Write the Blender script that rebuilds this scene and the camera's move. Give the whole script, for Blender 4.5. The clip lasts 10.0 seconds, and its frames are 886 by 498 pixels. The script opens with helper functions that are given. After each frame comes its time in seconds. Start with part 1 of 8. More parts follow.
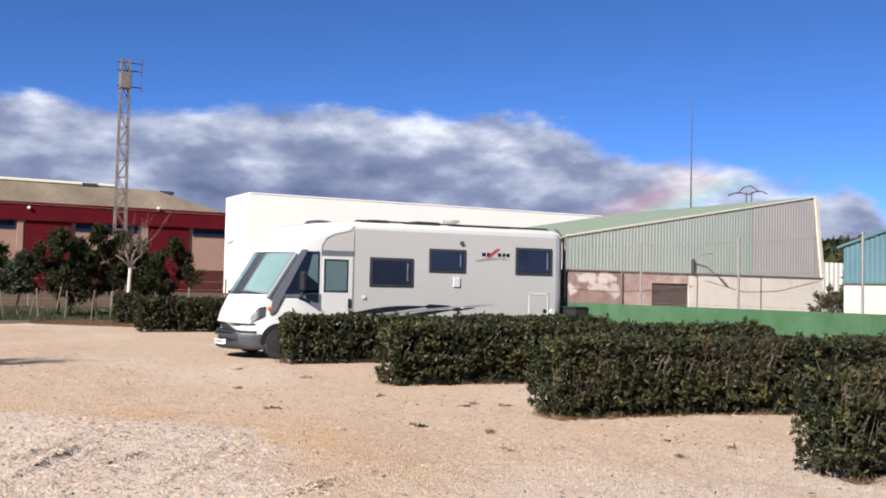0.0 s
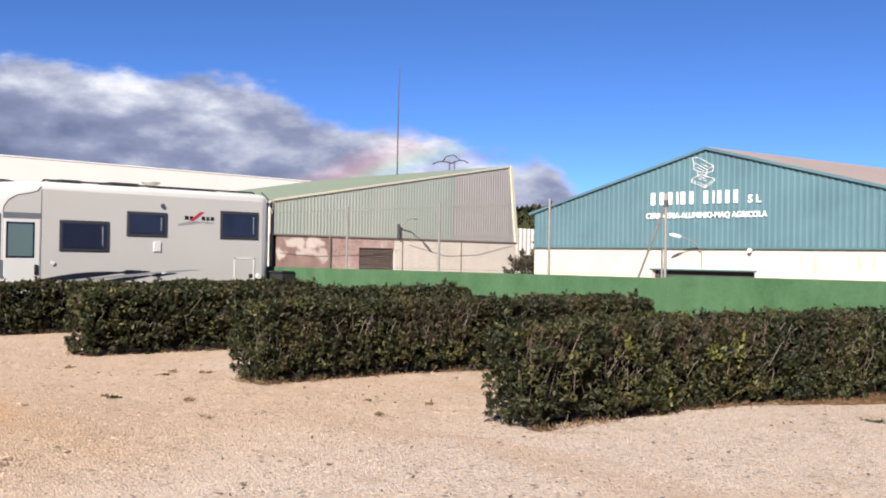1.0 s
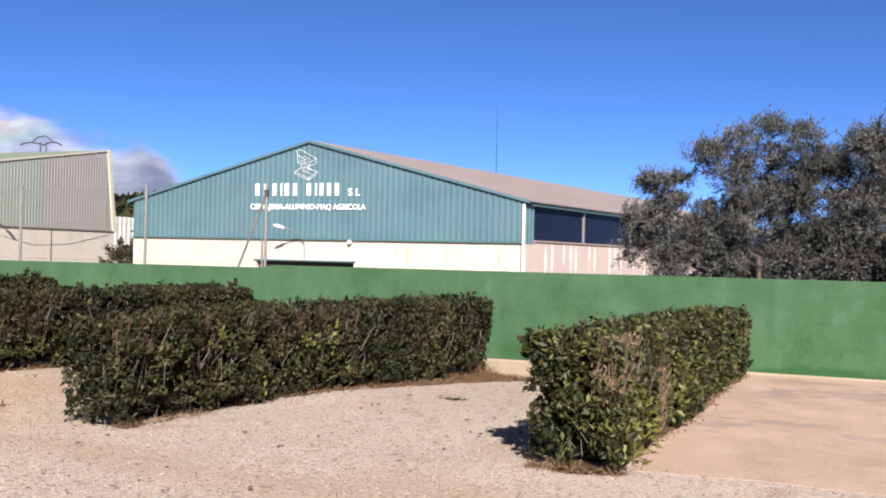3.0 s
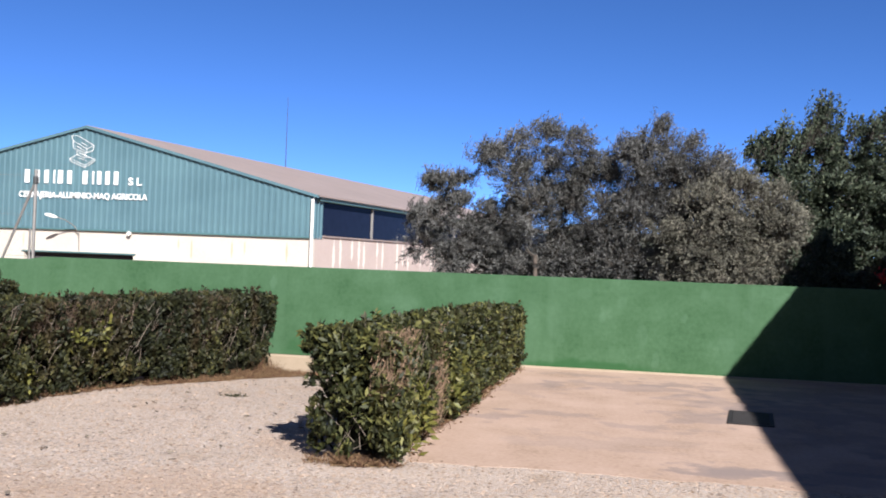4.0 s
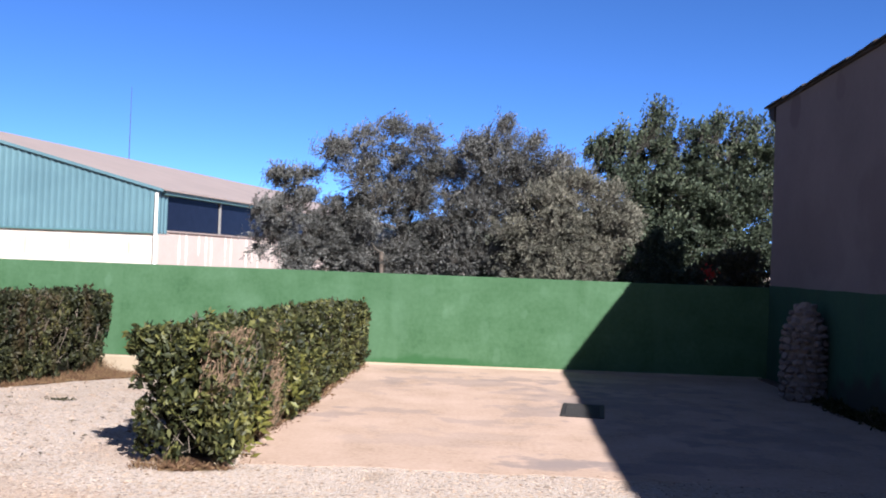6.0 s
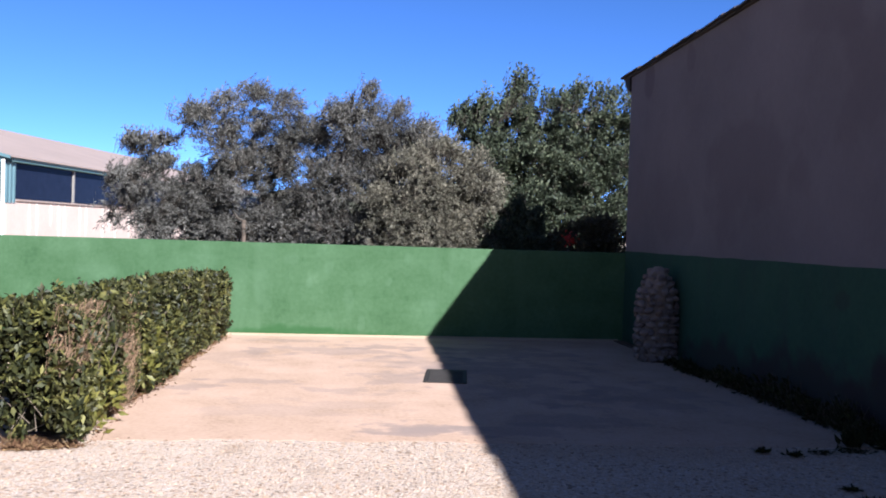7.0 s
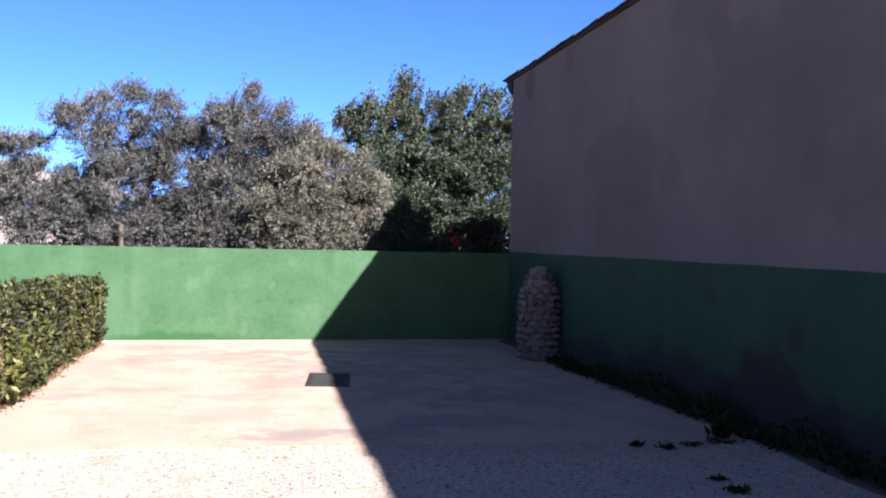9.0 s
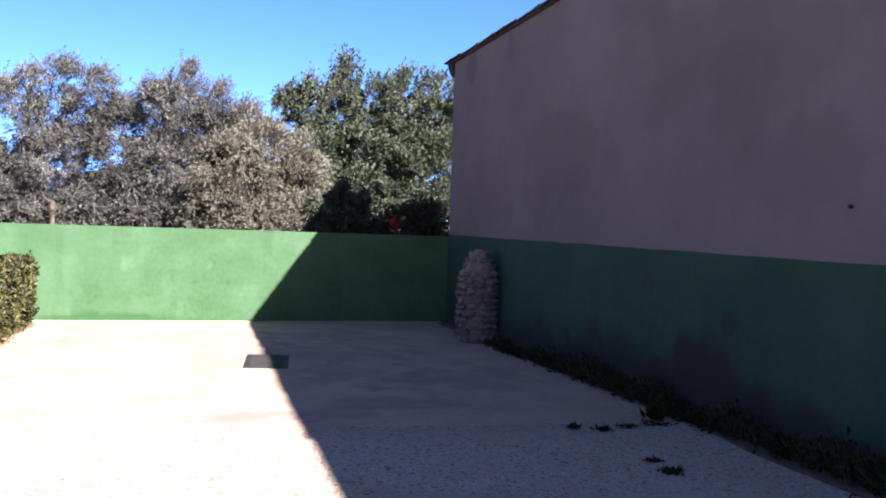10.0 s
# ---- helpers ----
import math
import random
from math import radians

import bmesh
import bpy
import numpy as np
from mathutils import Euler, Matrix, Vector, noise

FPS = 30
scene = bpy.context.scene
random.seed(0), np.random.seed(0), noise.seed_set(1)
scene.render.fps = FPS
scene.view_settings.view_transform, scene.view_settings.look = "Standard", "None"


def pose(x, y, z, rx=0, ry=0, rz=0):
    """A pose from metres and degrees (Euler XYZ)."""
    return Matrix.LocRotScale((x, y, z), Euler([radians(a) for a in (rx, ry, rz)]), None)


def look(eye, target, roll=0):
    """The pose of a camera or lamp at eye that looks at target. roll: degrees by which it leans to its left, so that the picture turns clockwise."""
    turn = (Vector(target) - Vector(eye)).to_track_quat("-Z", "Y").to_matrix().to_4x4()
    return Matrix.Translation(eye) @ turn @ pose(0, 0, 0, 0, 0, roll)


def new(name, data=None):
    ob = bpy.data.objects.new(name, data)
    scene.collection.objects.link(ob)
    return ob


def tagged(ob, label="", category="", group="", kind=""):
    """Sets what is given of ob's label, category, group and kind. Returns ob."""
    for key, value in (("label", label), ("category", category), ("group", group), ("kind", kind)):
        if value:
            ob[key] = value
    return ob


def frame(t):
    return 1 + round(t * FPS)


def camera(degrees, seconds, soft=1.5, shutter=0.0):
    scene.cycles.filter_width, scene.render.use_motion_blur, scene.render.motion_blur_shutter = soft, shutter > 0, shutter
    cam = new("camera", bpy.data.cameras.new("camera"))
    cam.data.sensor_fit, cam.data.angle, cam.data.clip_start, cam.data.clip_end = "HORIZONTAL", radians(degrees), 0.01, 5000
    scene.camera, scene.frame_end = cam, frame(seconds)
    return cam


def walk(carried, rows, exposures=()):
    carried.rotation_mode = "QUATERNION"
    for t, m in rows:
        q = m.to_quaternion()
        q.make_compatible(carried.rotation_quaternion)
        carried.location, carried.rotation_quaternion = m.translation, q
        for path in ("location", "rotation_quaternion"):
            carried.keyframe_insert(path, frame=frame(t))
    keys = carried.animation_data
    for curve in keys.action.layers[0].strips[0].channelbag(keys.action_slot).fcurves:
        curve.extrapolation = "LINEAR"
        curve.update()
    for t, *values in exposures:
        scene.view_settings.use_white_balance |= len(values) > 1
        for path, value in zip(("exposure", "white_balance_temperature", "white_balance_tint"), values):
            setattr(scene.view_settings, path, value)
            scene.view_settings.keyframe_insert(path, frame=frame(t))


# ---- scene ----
cam = camera(49.0, 10.0, soft=1.9)
PATH = [
    (0, look((-0.000, -0.000, 1.674), (-8.780, 4.770, 2.066), 1.21)),
    (0.2, look((-0.005, 0.020, 1.661), (-8.548, 5.204, 2.043), 0.75)),
    (0.5, look((-0.014, 0.051, 1.642), (-8.079, 5.960, 1.837), -0.16)),
    (0.7, look((-0.024, 0.085, 1.643), (-7.655, 6.546, 1.793), -0.07)),
    (1, look((-0.040, 0.134, 1.643), (-7.048, 7.268, 1.736), 0.94)),
    (1.2, look((-0.038, 0.159, 1.633), (-6.729, 7.591, 1.716), 0.97)),
    (1.5, look((-0.035, 0.197, 1.617), (-6.150, 8.109, 1.673), 0.77)),
    (1.7, look((-0.037, 0.217, 1.620), (-5.797, 8.392, 1.661), 0.77)),
    (2, look((-0.039, 0.248, 1.624), (-5.397, 8.691, 1.628), 1.09)),
    (2.2, look((-0.033, 0.261, 1.620), (-5.138, 8.860, 1.623), 1.32)),
    (2.5, look((-0.024, 0.281, 1.616), (-4.652, 9.146, 1.628), 1.51)),
    (2.7, look((-0.023, 0.295, 1.614), (-4.266, 9.350, 1.613), 1.37)),
    (3, look((-0.021, 0.315, 1.611), (-3.703, 9.612, 1.693), 1.30)),
    (3.2, look((-0.006, 0.310, 1.598), (-3.153, 9.801, 1.675), 1.54)),
    (4.3, look((0.078, 0.282, 1.617), (-1.294, 10.186, 1.735), 2.30)),
    (4.5, look((0.102, 0.280, 1.619), (-1.170, 10.198, 1.741), 2.41)),
    (4.7, look((0.125, 0.284, 1.626), (-0.929, 10.228, 1.693), 2.45)),
    (5, look((0.159, 0.290, 1.636), (-0.556, 10.263, 1.786), 2.48)),
    (5.2, look((0.170, 0.293, 1.634), (-0.525, 10.268, 1.772), 2.13)),
    (6.3, look((0.226, 0.307, 1.649), (0.465, 10.303, 1.709), 1.97)),
    (6.5, look((0.237, 0.312, 1.647), (0.760, 10.298, 1.590), 1.68)),
    (6.8, look((0.258, 0.326, 1.645), (1.298, 10.270, 1.482), 1.64)),
    (7, look((0.272, 0.335, 1.644), (1.508, 10.256, 1.469), 1.79)),
    (7.2, look((0.282, 0.345, 1.642), (1.717, 10.239, 1.412), 1.82)),
    (7.5, look((0.297, 0.361, 1.640), (1.881, 10.230, 1.343), 1.26)),
    (7.7, look((0.313, 0.362, 1.641), (2.052, 10.208, 1.481), 1.03)),
    (8, look((0.337, 0.363, 1.642), (2.379, 10.152, 1.558), 1.34)),
    (8.2, look((0.348, 0.357, 1.624), (2.403, 10.143, 1.545), 1.27)),
    (8.5, look((0.365, 0.349, 1.598), (2.488, 10.119, 1.427), 1.27)),
    (8.7, look((0.377, 0.354, 1.608), (2.614, 10.099, 1.415), 1.18)),
    (9, look((0.396, 0.362, 1.624), (2.718, 10.088, 1.512), 1.26)),
    (9.2, look((0.389, 0.354, 1.628), (2.821, 10.053, 1.496), 1.16)),
    (9.5, look((0.379, 0.343, 1.635), (2.983, 9.998, 1.522), 1.78)),
    (9.7, look((0.368, 0.350, 1.636), (3.210, 9.937, 1.512), 1.39)),
    (9.8, look((0.363, 0.353, 1.636), (3.233, 9.928, 1.458), 1.98)),
    (10, look((0.352, 0.359, 1.637), (3.304, 9.909, 1.354), 2.03)),
]
walk(cam, PATH, [(0.0, 1.36, 6280, 10.5), (1.5, 1.41, 6650, 12.8), (2.5, 1.38, 6570, 13.2), (3.2, 1.30, 6350, 13), (4.5, 1.29, 6100, 12.5), (5.0, 1.58, 6100, 12.5), (6.5, 1.66, 5990, 13.5), (7.5, 1.85, 5980, 14.5), (9.0, 2.20, 6080, 16.5), (10.0, 2.60, 6380, 19)])

# ---- light ----
SUN = Vector((-0.69, 1.30, -1.0))          # the way the sunlight travels
AZIMUTH = math.atan2(-SUN.x, -SUN.y)


def build_world():
    w = bpy.data.worlds.new("sky")
    scene.world = w
    w.use_nodes = True
    nt = w.node_tree
    nt.nodes.clear()
    n, l = nt.nodes.new, nt.links.new

    def math_node(op, a, b=None, c=None, clamp=False):
        m = n("ShaderNodeMath")
        m.operation, m.use_clamp = op, clamp
        for k, v in enumerate((a, b, c)):
            if v is None:
                continue
            if isinstance(v, (int, float)):
                m.inputs[k].default_value = v
            else:
                l(v, m.inputs[k])
        return m.outputs[0]

    out = n("ShaderNodeOutputWorld")
    sky = n("ShaderNodeTexSky")
    sky.sky_type, sky.sun_disc = "NISHITA", False
    sky.sun_elevation = math.atan2(-SUN.z, math.hypot(SUN.x, SUN.y))
    sky.sun_rotation = AZIMUTH
    sky.air_density, sky.dust_density, sky.ozone_density = 0.25, 0.0, 2.0
    tcs = n("ShaderNodeTexCoord")
    lift = n("ShaderNodeVectorMath")
    lift.operation = "MULTIPLY_ADD"
    l(tcs.outputs["Generated"], lift.inputs[0])
    lift.inputs[1].default_value, lift.inputs[2].default_value = (1, 1, 1.0), (0, 0, 0.02)
    clear_air = n("ShaderNodeVectorMath")
    clear_air.operation = "NORMALIZE"
    l(lift.outputs[0], clear_air.inputs[0])
    l(clear_air.outputs[0], sky.inputs["Vector"])
    hsv = n("ShaderNodeHueSaturation")
    hsv.inputs["Hue"].default_value = SKY_HUE
    # deep blue opposite the sun, paler towards it
    facing = n("ShaderNodeVectorMath")
    facing.operation = "DOT_PRODUCT"
    l(tcs.outputs["Generated"], facing.inputs[0])
    facing.inputs[1].default_value = -SUN.normalized()
    pale = n("ShaderNodeMapRange")
    pale.interpolation_type = "SMOOTHSTEP"
    l(facing.outputs["Value"], pale.inputs[0])
    pale.inputs[1].default_value, pale.inputs[2].default_value, pale.inputs[3].default_value, pale.inputs[4].default_value = -0.25, 0.5, SKY_SAT, 0.95
    l(pale.outputs[0], hsv.inputs["Saturation"])
    l(sky.outputs[0], hsv.inputs["Color"])
    bg = n("ShaderNodeBackground")
    l(hsv.outputs[0], bg.inputs[0])
    bg.inputs[1].default_value = SKY_STRENGTH

    tc = n("ShaderNodeTexCoord")
    sep = n("ShaderNodeSeparateXYZ")
    l(tc.outputs["Generated"], sep.inputs[0])
    x, y, z = sep.outputs
    az = math_node("ARCTAN2", math_node("MULTIPLY", x, -1.0), y)     # radians to the left of +y
    el = math_node("ARCSINE", z)
    # the cloud bank's upper edge along the horizon, in radians of elevation
    rise = n("ShaderNodeMapRange")
    rise.interpolation_type = "SMOOTHSTEP"
    l(az, rise.inputs[0])
    rise.inputs[1].default_value, rise.inputs[2].default_value = radians(31), radians(39)
    rise.inputs[3].default_value, rise.inputs[4].default_value = -0.06, 0.105
    more = n("ShaderNodeMapRange")
    more.interpolation_type = "SMOOTHSTEP"
    l(az, more.inputs[0])
    more.inputs[1].default_value, more.inputs[2].default_value, more.inputs[4].default_value = radians(38), radians(60), 0.072
    comb = n("ShaderNodeCombineXYZ")
    l(az, comb.inputs[0])
    l(math_node("MULTIPLY", el, 2.0), comb.inputs[1])
    comb.inputs[2].default_value = 4.7
    big = n("ShaderNodeTexNoise")
    l(comb.outputs[0], big.inputs["Vector"])
    big.inputs["Scale"].default_value, big.inputs["Detail"].default_value = 9.0, 9.0
    big.inputs["Roughness"].default_value = 0.58
    edge = math_node("ADD", math_node("SUBTRACT", math_node("ADD", rise.outputs[0], more.outputs[0]), el),
                     math_node("MULTIPLY", math_node("SUBTRACT", big.outputs[0], 0.5), 0.11))
    mask = n("ShaderNodeMapRange")
    mask.interpolation_type = "SMOOTHSTEP"
    l(edge, mask.inputs[0])
    mask.inputs[1].default_value, mask.inputs[2].default_value = -0.004, 0.02
    # wisps above the bank
    wisp = n("ShaderNodeTexNoise")
    l(comb.outputs[0], wisp.inputs["Vector"])
    wisp.inputs["Scale"].default_value, wisp.inputs["Detail"].default_value = 11.0, 6.0
    # sunlit heads and grey bellies
    shade = n("ShaderNodeTexNoise")
    l(comb.outputs[0], shade.inputs["Vector"])
    shade.inputs["Scale"].default_value, shade.inputs["Detail"].default_value = 14.0, 8.0
    shade.inputs["Roughness"].default_value = 0.52
    depth = math_node("MULTIPLY", edge, 3.6)
    tone = math_node("ADD", math_node("SUBTRACT", 0.72, depth),
                     math_node("MULTIPLY", math_node("SUBTRACT", shade.outputs[0], 0.5), 1.9))
    ramp = n("ShaderNodeValToRGB")
    l(tone, ramp.inputs[0])
    r = ramp.color_ramp
    r.elements[0].position, r.elements[0].color = 0.05, (0.150, 0.185, 0.32, 1)
    r.elements[1].position, r.elements[1].color = 0.98, (0.90, 0.93, 0.99, 1)
    e = r.elements.new(0.45)
    e.color = (0.28, 0.325, 0.48, 1)
    e = r.elements.new(0.72)
    e.color = (0.52, 0.565, 0.70, 1)
    # the foot of a rainbow in front of the cloud
    anti = SUN.normalized()
    dot = n("ShaderNodeVectorMath")
    dot.operation = "DOT_PRODUCT"
    norm = n("ShaderNodeVectorMath")
    norm.operation = "NORMALIZE"
    l(tc.outputs["Generated"], norm.inputs[0])
    l(norm.outputs[0], dot.inputs[0])
    dot.inputs[1].default_value = anti
    ang = math_node("ARCCOSINE", dot.outputs["Value"])
    bow = n("ShaderNodeValToRGB")
    span = n("ShaderNodeMapRange")
    l(ang, span.inputs[0])
    span.inputs[1].default_value, span.inputs[2].default_value = radians(BOW - 2.0), radians(BOW + 2.0)
    l(span.outputs[0], bow.inputs[0])
    b = bow.color_ramp
    b.elements[0].position, b.elements[0].color = 0.0, (0.0, 0.0, 0.0, 1)
    b.elements[1].position, b.elements[1].color = 1.0, (0.0, 0.0, 0.0, 1)
    for p, c in ((0.28, (0.05, 0.05, 0.18)), (0.42, (0.03, 0.18, 0.14)), (0.55, (0.24, 0.22, 0.03)), (0.70, (0.30, 0.09, 0.03))):
        q = b.elements.new(p)
        q.color = (*c, 1)
    low = n("ShaderNodeMapRange")
    l(el, low.inputs[0])
    low.inputs[1].default_value, low.inputs[2].default_value = radians(11), radians(4)
    bowed = n("ShaderNodeMix")
    bowed.data_type, bowed.blend_type = "RGBA", "ADD"
    l(low.outputs[0], bowed.inputs["Factor"])
    l(ramp.outputs[0], bowed.inputs[6])
    l(bow.outputs[0], bowed.inputs[7])
    cloud = n("ShaderNodeBackground")
    l(bowed.outputs[2], cloud.inputs[0])
    cloud.inputs[1].default_value = CLOUD_STRENGTH
    mix = n("ShaderNodeMixShader")
    l(mask.outputs[0], mix.inputs[0])
    l(bg.outputs[0], mix.inputs[1])
    l(cloud.outputs[0], mix.inputs[2])
    l(mix.outputs[0], out.inputs[0])


SKY_STRENGTH, SKY_SAT, SKY_HUE, CLOUD_STRENGTH, BOW = 0.101, 1.18, 0.505, 0.40, 43.6
build_world()
sun_data = bpy.data.lights.new("sun", "SUN")
sun_data.energy, sun_data.angle, sun_data.color = 5.0, radians(0.53), (1.0, 0.985, 0.95)
new("sun", sun_data).matrix_world = look((0, 0, 30), Vector((0, 0, 30)) + SUN)


# ---- materials ----
def pbr(name, stops, scale=3.0, fine=40.0, rough=0.8, bump=0.15, metal=0.0, island=0.0, rand=0.0, spec=0.4, mixf=0.35,
        stretch=(1, 1, 1), leaf=0.0, streak=None, streak_amount=0.0, coat=0.0, bump_scale=None, bump_dist=0.02, across=False):
    """A surface with colour stops along a two-scale noise; island and rand add a value for each piece; across lets the noise run on over many pieces."""
    m = bpy.data.materials.new(name)
    m.use_nodes = True
    nt = m.node_tree
    n, l = nt.nodes.new, nt.links.new
    p = nt.nodes["Principled BSDF"]
    out = nt.nodes["Material Output"]
    tc = n("ShaderNodeTexCoord")
    mp = n("ShaderNodeMapping")
    mp.inputs["Scale"].default_value = stretch
    where = n("ShaderNodeNewGeometry").outputs["Position"] if across else tc.outputs["Object"]
    l(where, mp.inputs[0])
    a, b = n("ShaderNodeTexNoise"), n("ShaderNodeTexNoise")
    for t, s, d in ((a, scale, 5.0), (b, fine, 4.0)):
        l(mp.outputs[0], t.inputs["Vector"])
        t.inputs["Scale"].default_value, t.inputs["Detail"].default_value = s, d
        t.inputs["Roughness"].default_value = 0.6
    mx = n("ShaderNodeMix")
    mx.inputs["Factor"].default_value = mixf
    l(a.outputs[0], mx.inputs[2])
    l(b.outputs[0], mx.inputs[3])
    fac = mx.outputs[0]
    spread = n("ShaderNodeMapRange")
    l(fac, spread.inputs[0])
    spread.inputs[1].default_value, spread.inputs[2].default_value = 0.3, 0.7
    fac = spread.outputs[0]
    for amount, node, sock in ((island, "ShaderNodeNewGeometry", "Random Per Island"), (rand, "ShaderNodeObjectInfo", "Random")):
        if amount:
            g = n(node)
            k = n("ShaderNodeMix")
            k.inputs["Factor"].default_value = amount
            l(fac, k.inputs[2])
            l(g.outputs[sock], k.inputs[3])
            fac = k.outputs[0]
    ramp = n("ShaderNodeValToRGB")
    l(fac, ramp.inputs[0])
    r = ramp.color_ramp
    r.elements[0].position, r.elements[1].position = 0.0, 1.0
    r.elements[0].color, r.elements[1].color = (*stops[0], 1), (*stops[-1], 1)
    for i, c in enumerate(stops[1:-1]):
        r.elements.new((i + 1) / (len(stops) - 1)).color = (*c, 1)
    colour = ramp.outputs[0]
    if streak is not None:
        sm = n("ShaderNodeMapping")
        sm.inputs["Scale"].default_value = (2.6, 2.6, 0.22)
        l(where, sm.inputs[0])
        st = n("ShaderNodeTexNoise")
        l(sm.outputs[0], st.inputs["Vector"])
        st.inputs["Scale"].default_value, st.inputs["Detail"].default_value = 1.3, 6.0
        sr = n("ShaderNodeMapRange")
        l(st.outputs[0], sr.inputs[0])
        sr.inputs[1].default_value, sr.inputs[2].default_value, sr.inputs[4].default_value = 0.52, 0.72, streak_amount
        sx = n("ShaderNodeMix")
        sx.data_type = "RGBA"
        l(sr.outputs[0], sx.inputs["Factor"])
        l(colour, sx.inputs[6])
        sx.inputs[7].default_value = (*streak, 1)
        colour = sx.outputs[2]
    l(colour, p.inputs["Base Color"])
    p.inputs["Roughness"].default_value = rough
    p.inputs["Metallic"].default_value = metal
    p.inputs["Specular IOR Level"].default_value = spec
    p.inputs["Coat Weight"].default_value = coat
    if bump:
        bp = n("ShaderNodeBump")
        bp.inputs["Strength"].default_value, bp.inputs["Distance"].default_value = bump, bump_dist
        if bump_scale:
            c = n("ShaderNodeTexNoise")
            l(mp.outputs[0], c.inputs["Vector"])
            c.inputs["Scale"].default_value, c.inputs["Detail"].default_value = bump_scale, 3.0
            l(c.outputs[0], bp.inputs["Height"])
        else:
            l(mx.outputs[0], bp.inputs["Height"])
        l(bp.outputs[0], p.inputs["Normal"])
    if leaf:
        tr = n("ShaderNodeBsdfTranslucent")
        l(colour, tr.inputs[0])
        ms = n("ShaderNodeMixShader")
        ms.inputs[0].default_value = leaf
        l(p.outputs[0], ms.inputs[1])
        l(tr.outputs[0], ms.inputs[2])
        l(ms.outputs[0], out.inputs[0])
    return m


def glass(name, tint, rough=0.02, ior=1.45):
    m = bpy.data.materials.new(name)
    m.use_nodes = True
    p = m.node_tree.nodes["Principled BSDF"]
    p.inputs["Base Color"].default_value = (*tint, 1)
    p.inputs["Transmission Weight"].default_value = 1.0
    p.inputs["Roughness"].default_value = rough
    p.inputs["IOR"].default_value = ior
    return m


def gravel_material():
    """Pale limestone gravel over sandy ground: a whiter raked lane, an orange sandy border beside it, tan bays beyond."""
    m = pbr("gravel_ground", [(0.195, 0.129, 0.080), (0.351, 0.244, 0.162), (0.417, 0.298, 0.203), (0.476, 0.353, 0.252)], scale=22.0, fine=70.0, rough=0.95,
            bump=0.75, bump_scale=48.0, bump_dist=0.03, mixf=0.5, spec=0.1)
    nt = m.node_tree
    n, l = nt.nodes.new, nt.links.new
    p = nt.nodes["Principled BSDF"]
    src = p.inputs["Base Color"].links[0].from_socket
    tc = n("ShaderNodeTexCoord")

    def blend(fac, colour, kind="MIX"):
        x = n("ShaderNodeMix")
        x.data_type, x.blend_type = "RGBA", kind
        l(fac, x.inputs["Factor"])
        l(src, x.inputs[6])
        x.inputs[7].default_value = (*colour, 1)
        return x.outputs[2]

    def noise(scale, detail=6.0, stretch=(1, 1, 1)):
        mp = n("ShaderNodeMapping")
        mp.inputs["Scale"].default_value = stretch
        mp.inputs["Location"].default_value = (scale * 31, 2.7, 0)
        l(tc.outputs["Object"], mp.inputs[0])
        t = n("ShaderNodeTexNoise")
        l(mp.outputs[0], t.inputs["Vector"])
        t.inputs["Scale"].default_value, t.inputs["Detail"].default_value = scale, detail
        return t.outputs[0]

    def between(v, lo, hi, a, b):
        r = n("ShaderNodeMapRange")
        r.interpolation_type = "SMOOTHSTEP"
        l(v, r.inputs[0])
        for k, q in enumerate((lo, hi, a, b)):
            r.inputs[k + 1].default_value = q
        return r.outputs[0]

    def times(a, b):
        k = n("ShaderNodeMath")
        k.operation = "MULTIPLY"
        l(a, k.inputs[0])
        if isinstance(b, float):
            k.inputs[1].default_value = b
        else:
            l(b, k.inputs[1])
        return k.outputs[0]

    # distance beyond the lane's edge, which runs slantwise across the yard and then along it
    sides = []
    for way, back in (((-0.72, 0.69, 0), -3.1), ((0.18, 1.0, 0), 5.6)):
        dot = n("ShaderNodeVectorMath")
        dot.operation = "DOT_PRODUCT"
        l(tc.outputs["Object"], dot.inputs[0])
        dot.inputs[1].default_value = way
        far = n("ShaderNodeMath")
        far.inputs[1].default_value = back
        l(dot.outputs["Value"], far.inputs[0])
        sides.append(far.outputs[0])
    most = n("ShaderNodeMath")
    most.operation = "MAXIMUM"
    l(sides[0], most.inputs[0])
    l(sides[1], most.inputs[1])
    off = n("ShaderNodeMath")
    off.operation = "MULTIPLY_ADD"
    l(noise(0.8), off.inputs[0])
    off.inputs[1].default_value = 1.2
    l(most.outputs[0], off.inputs[2])
    d = off.outputs[0]                       # the edge lies at 7.2 + 0.6
    sep = n("ShaderNodeSeparateXYZ")
    l(tc.outputs["Object"], sep.inputs[0])
    far_left = between(sep.outputs[0], -7.5, -3.5, 1.0, 0.0)
    speck = noise(30.0, 3.0)
    # sandy border
    sand = times(times(between(d, 7.6, 8.0, 0.0, 1.0), between(d, 8.3, 9.6, 1.0, 0.0)), far_left)
    src = blend(times(times(sand, between(noise(0.5, 5.0, (0.6, 1.4, 1)), 0.40, 0.58, 0.25, 1.0)), 0.85), (0.36, 0.212, 0.098))
    # whitish stones in the lane
    wide = n("ShaderNodeMath")
    wide.operation = "MAXIMUM"
    l(between(d, 7.5, 8.0, 1.0, 0.0), wide.inputs[0])
    l(between(sep.outputs[0], -8.5, -5.0, 0.0, 1.0), wide.inputs[1])
    lane = wide.outputs[0]
    src = blend(times(times(lane, between(speck, 0.36, 0.60, 0.25, 1.0)), 0.92), (0.392, 0.334, 0.293))
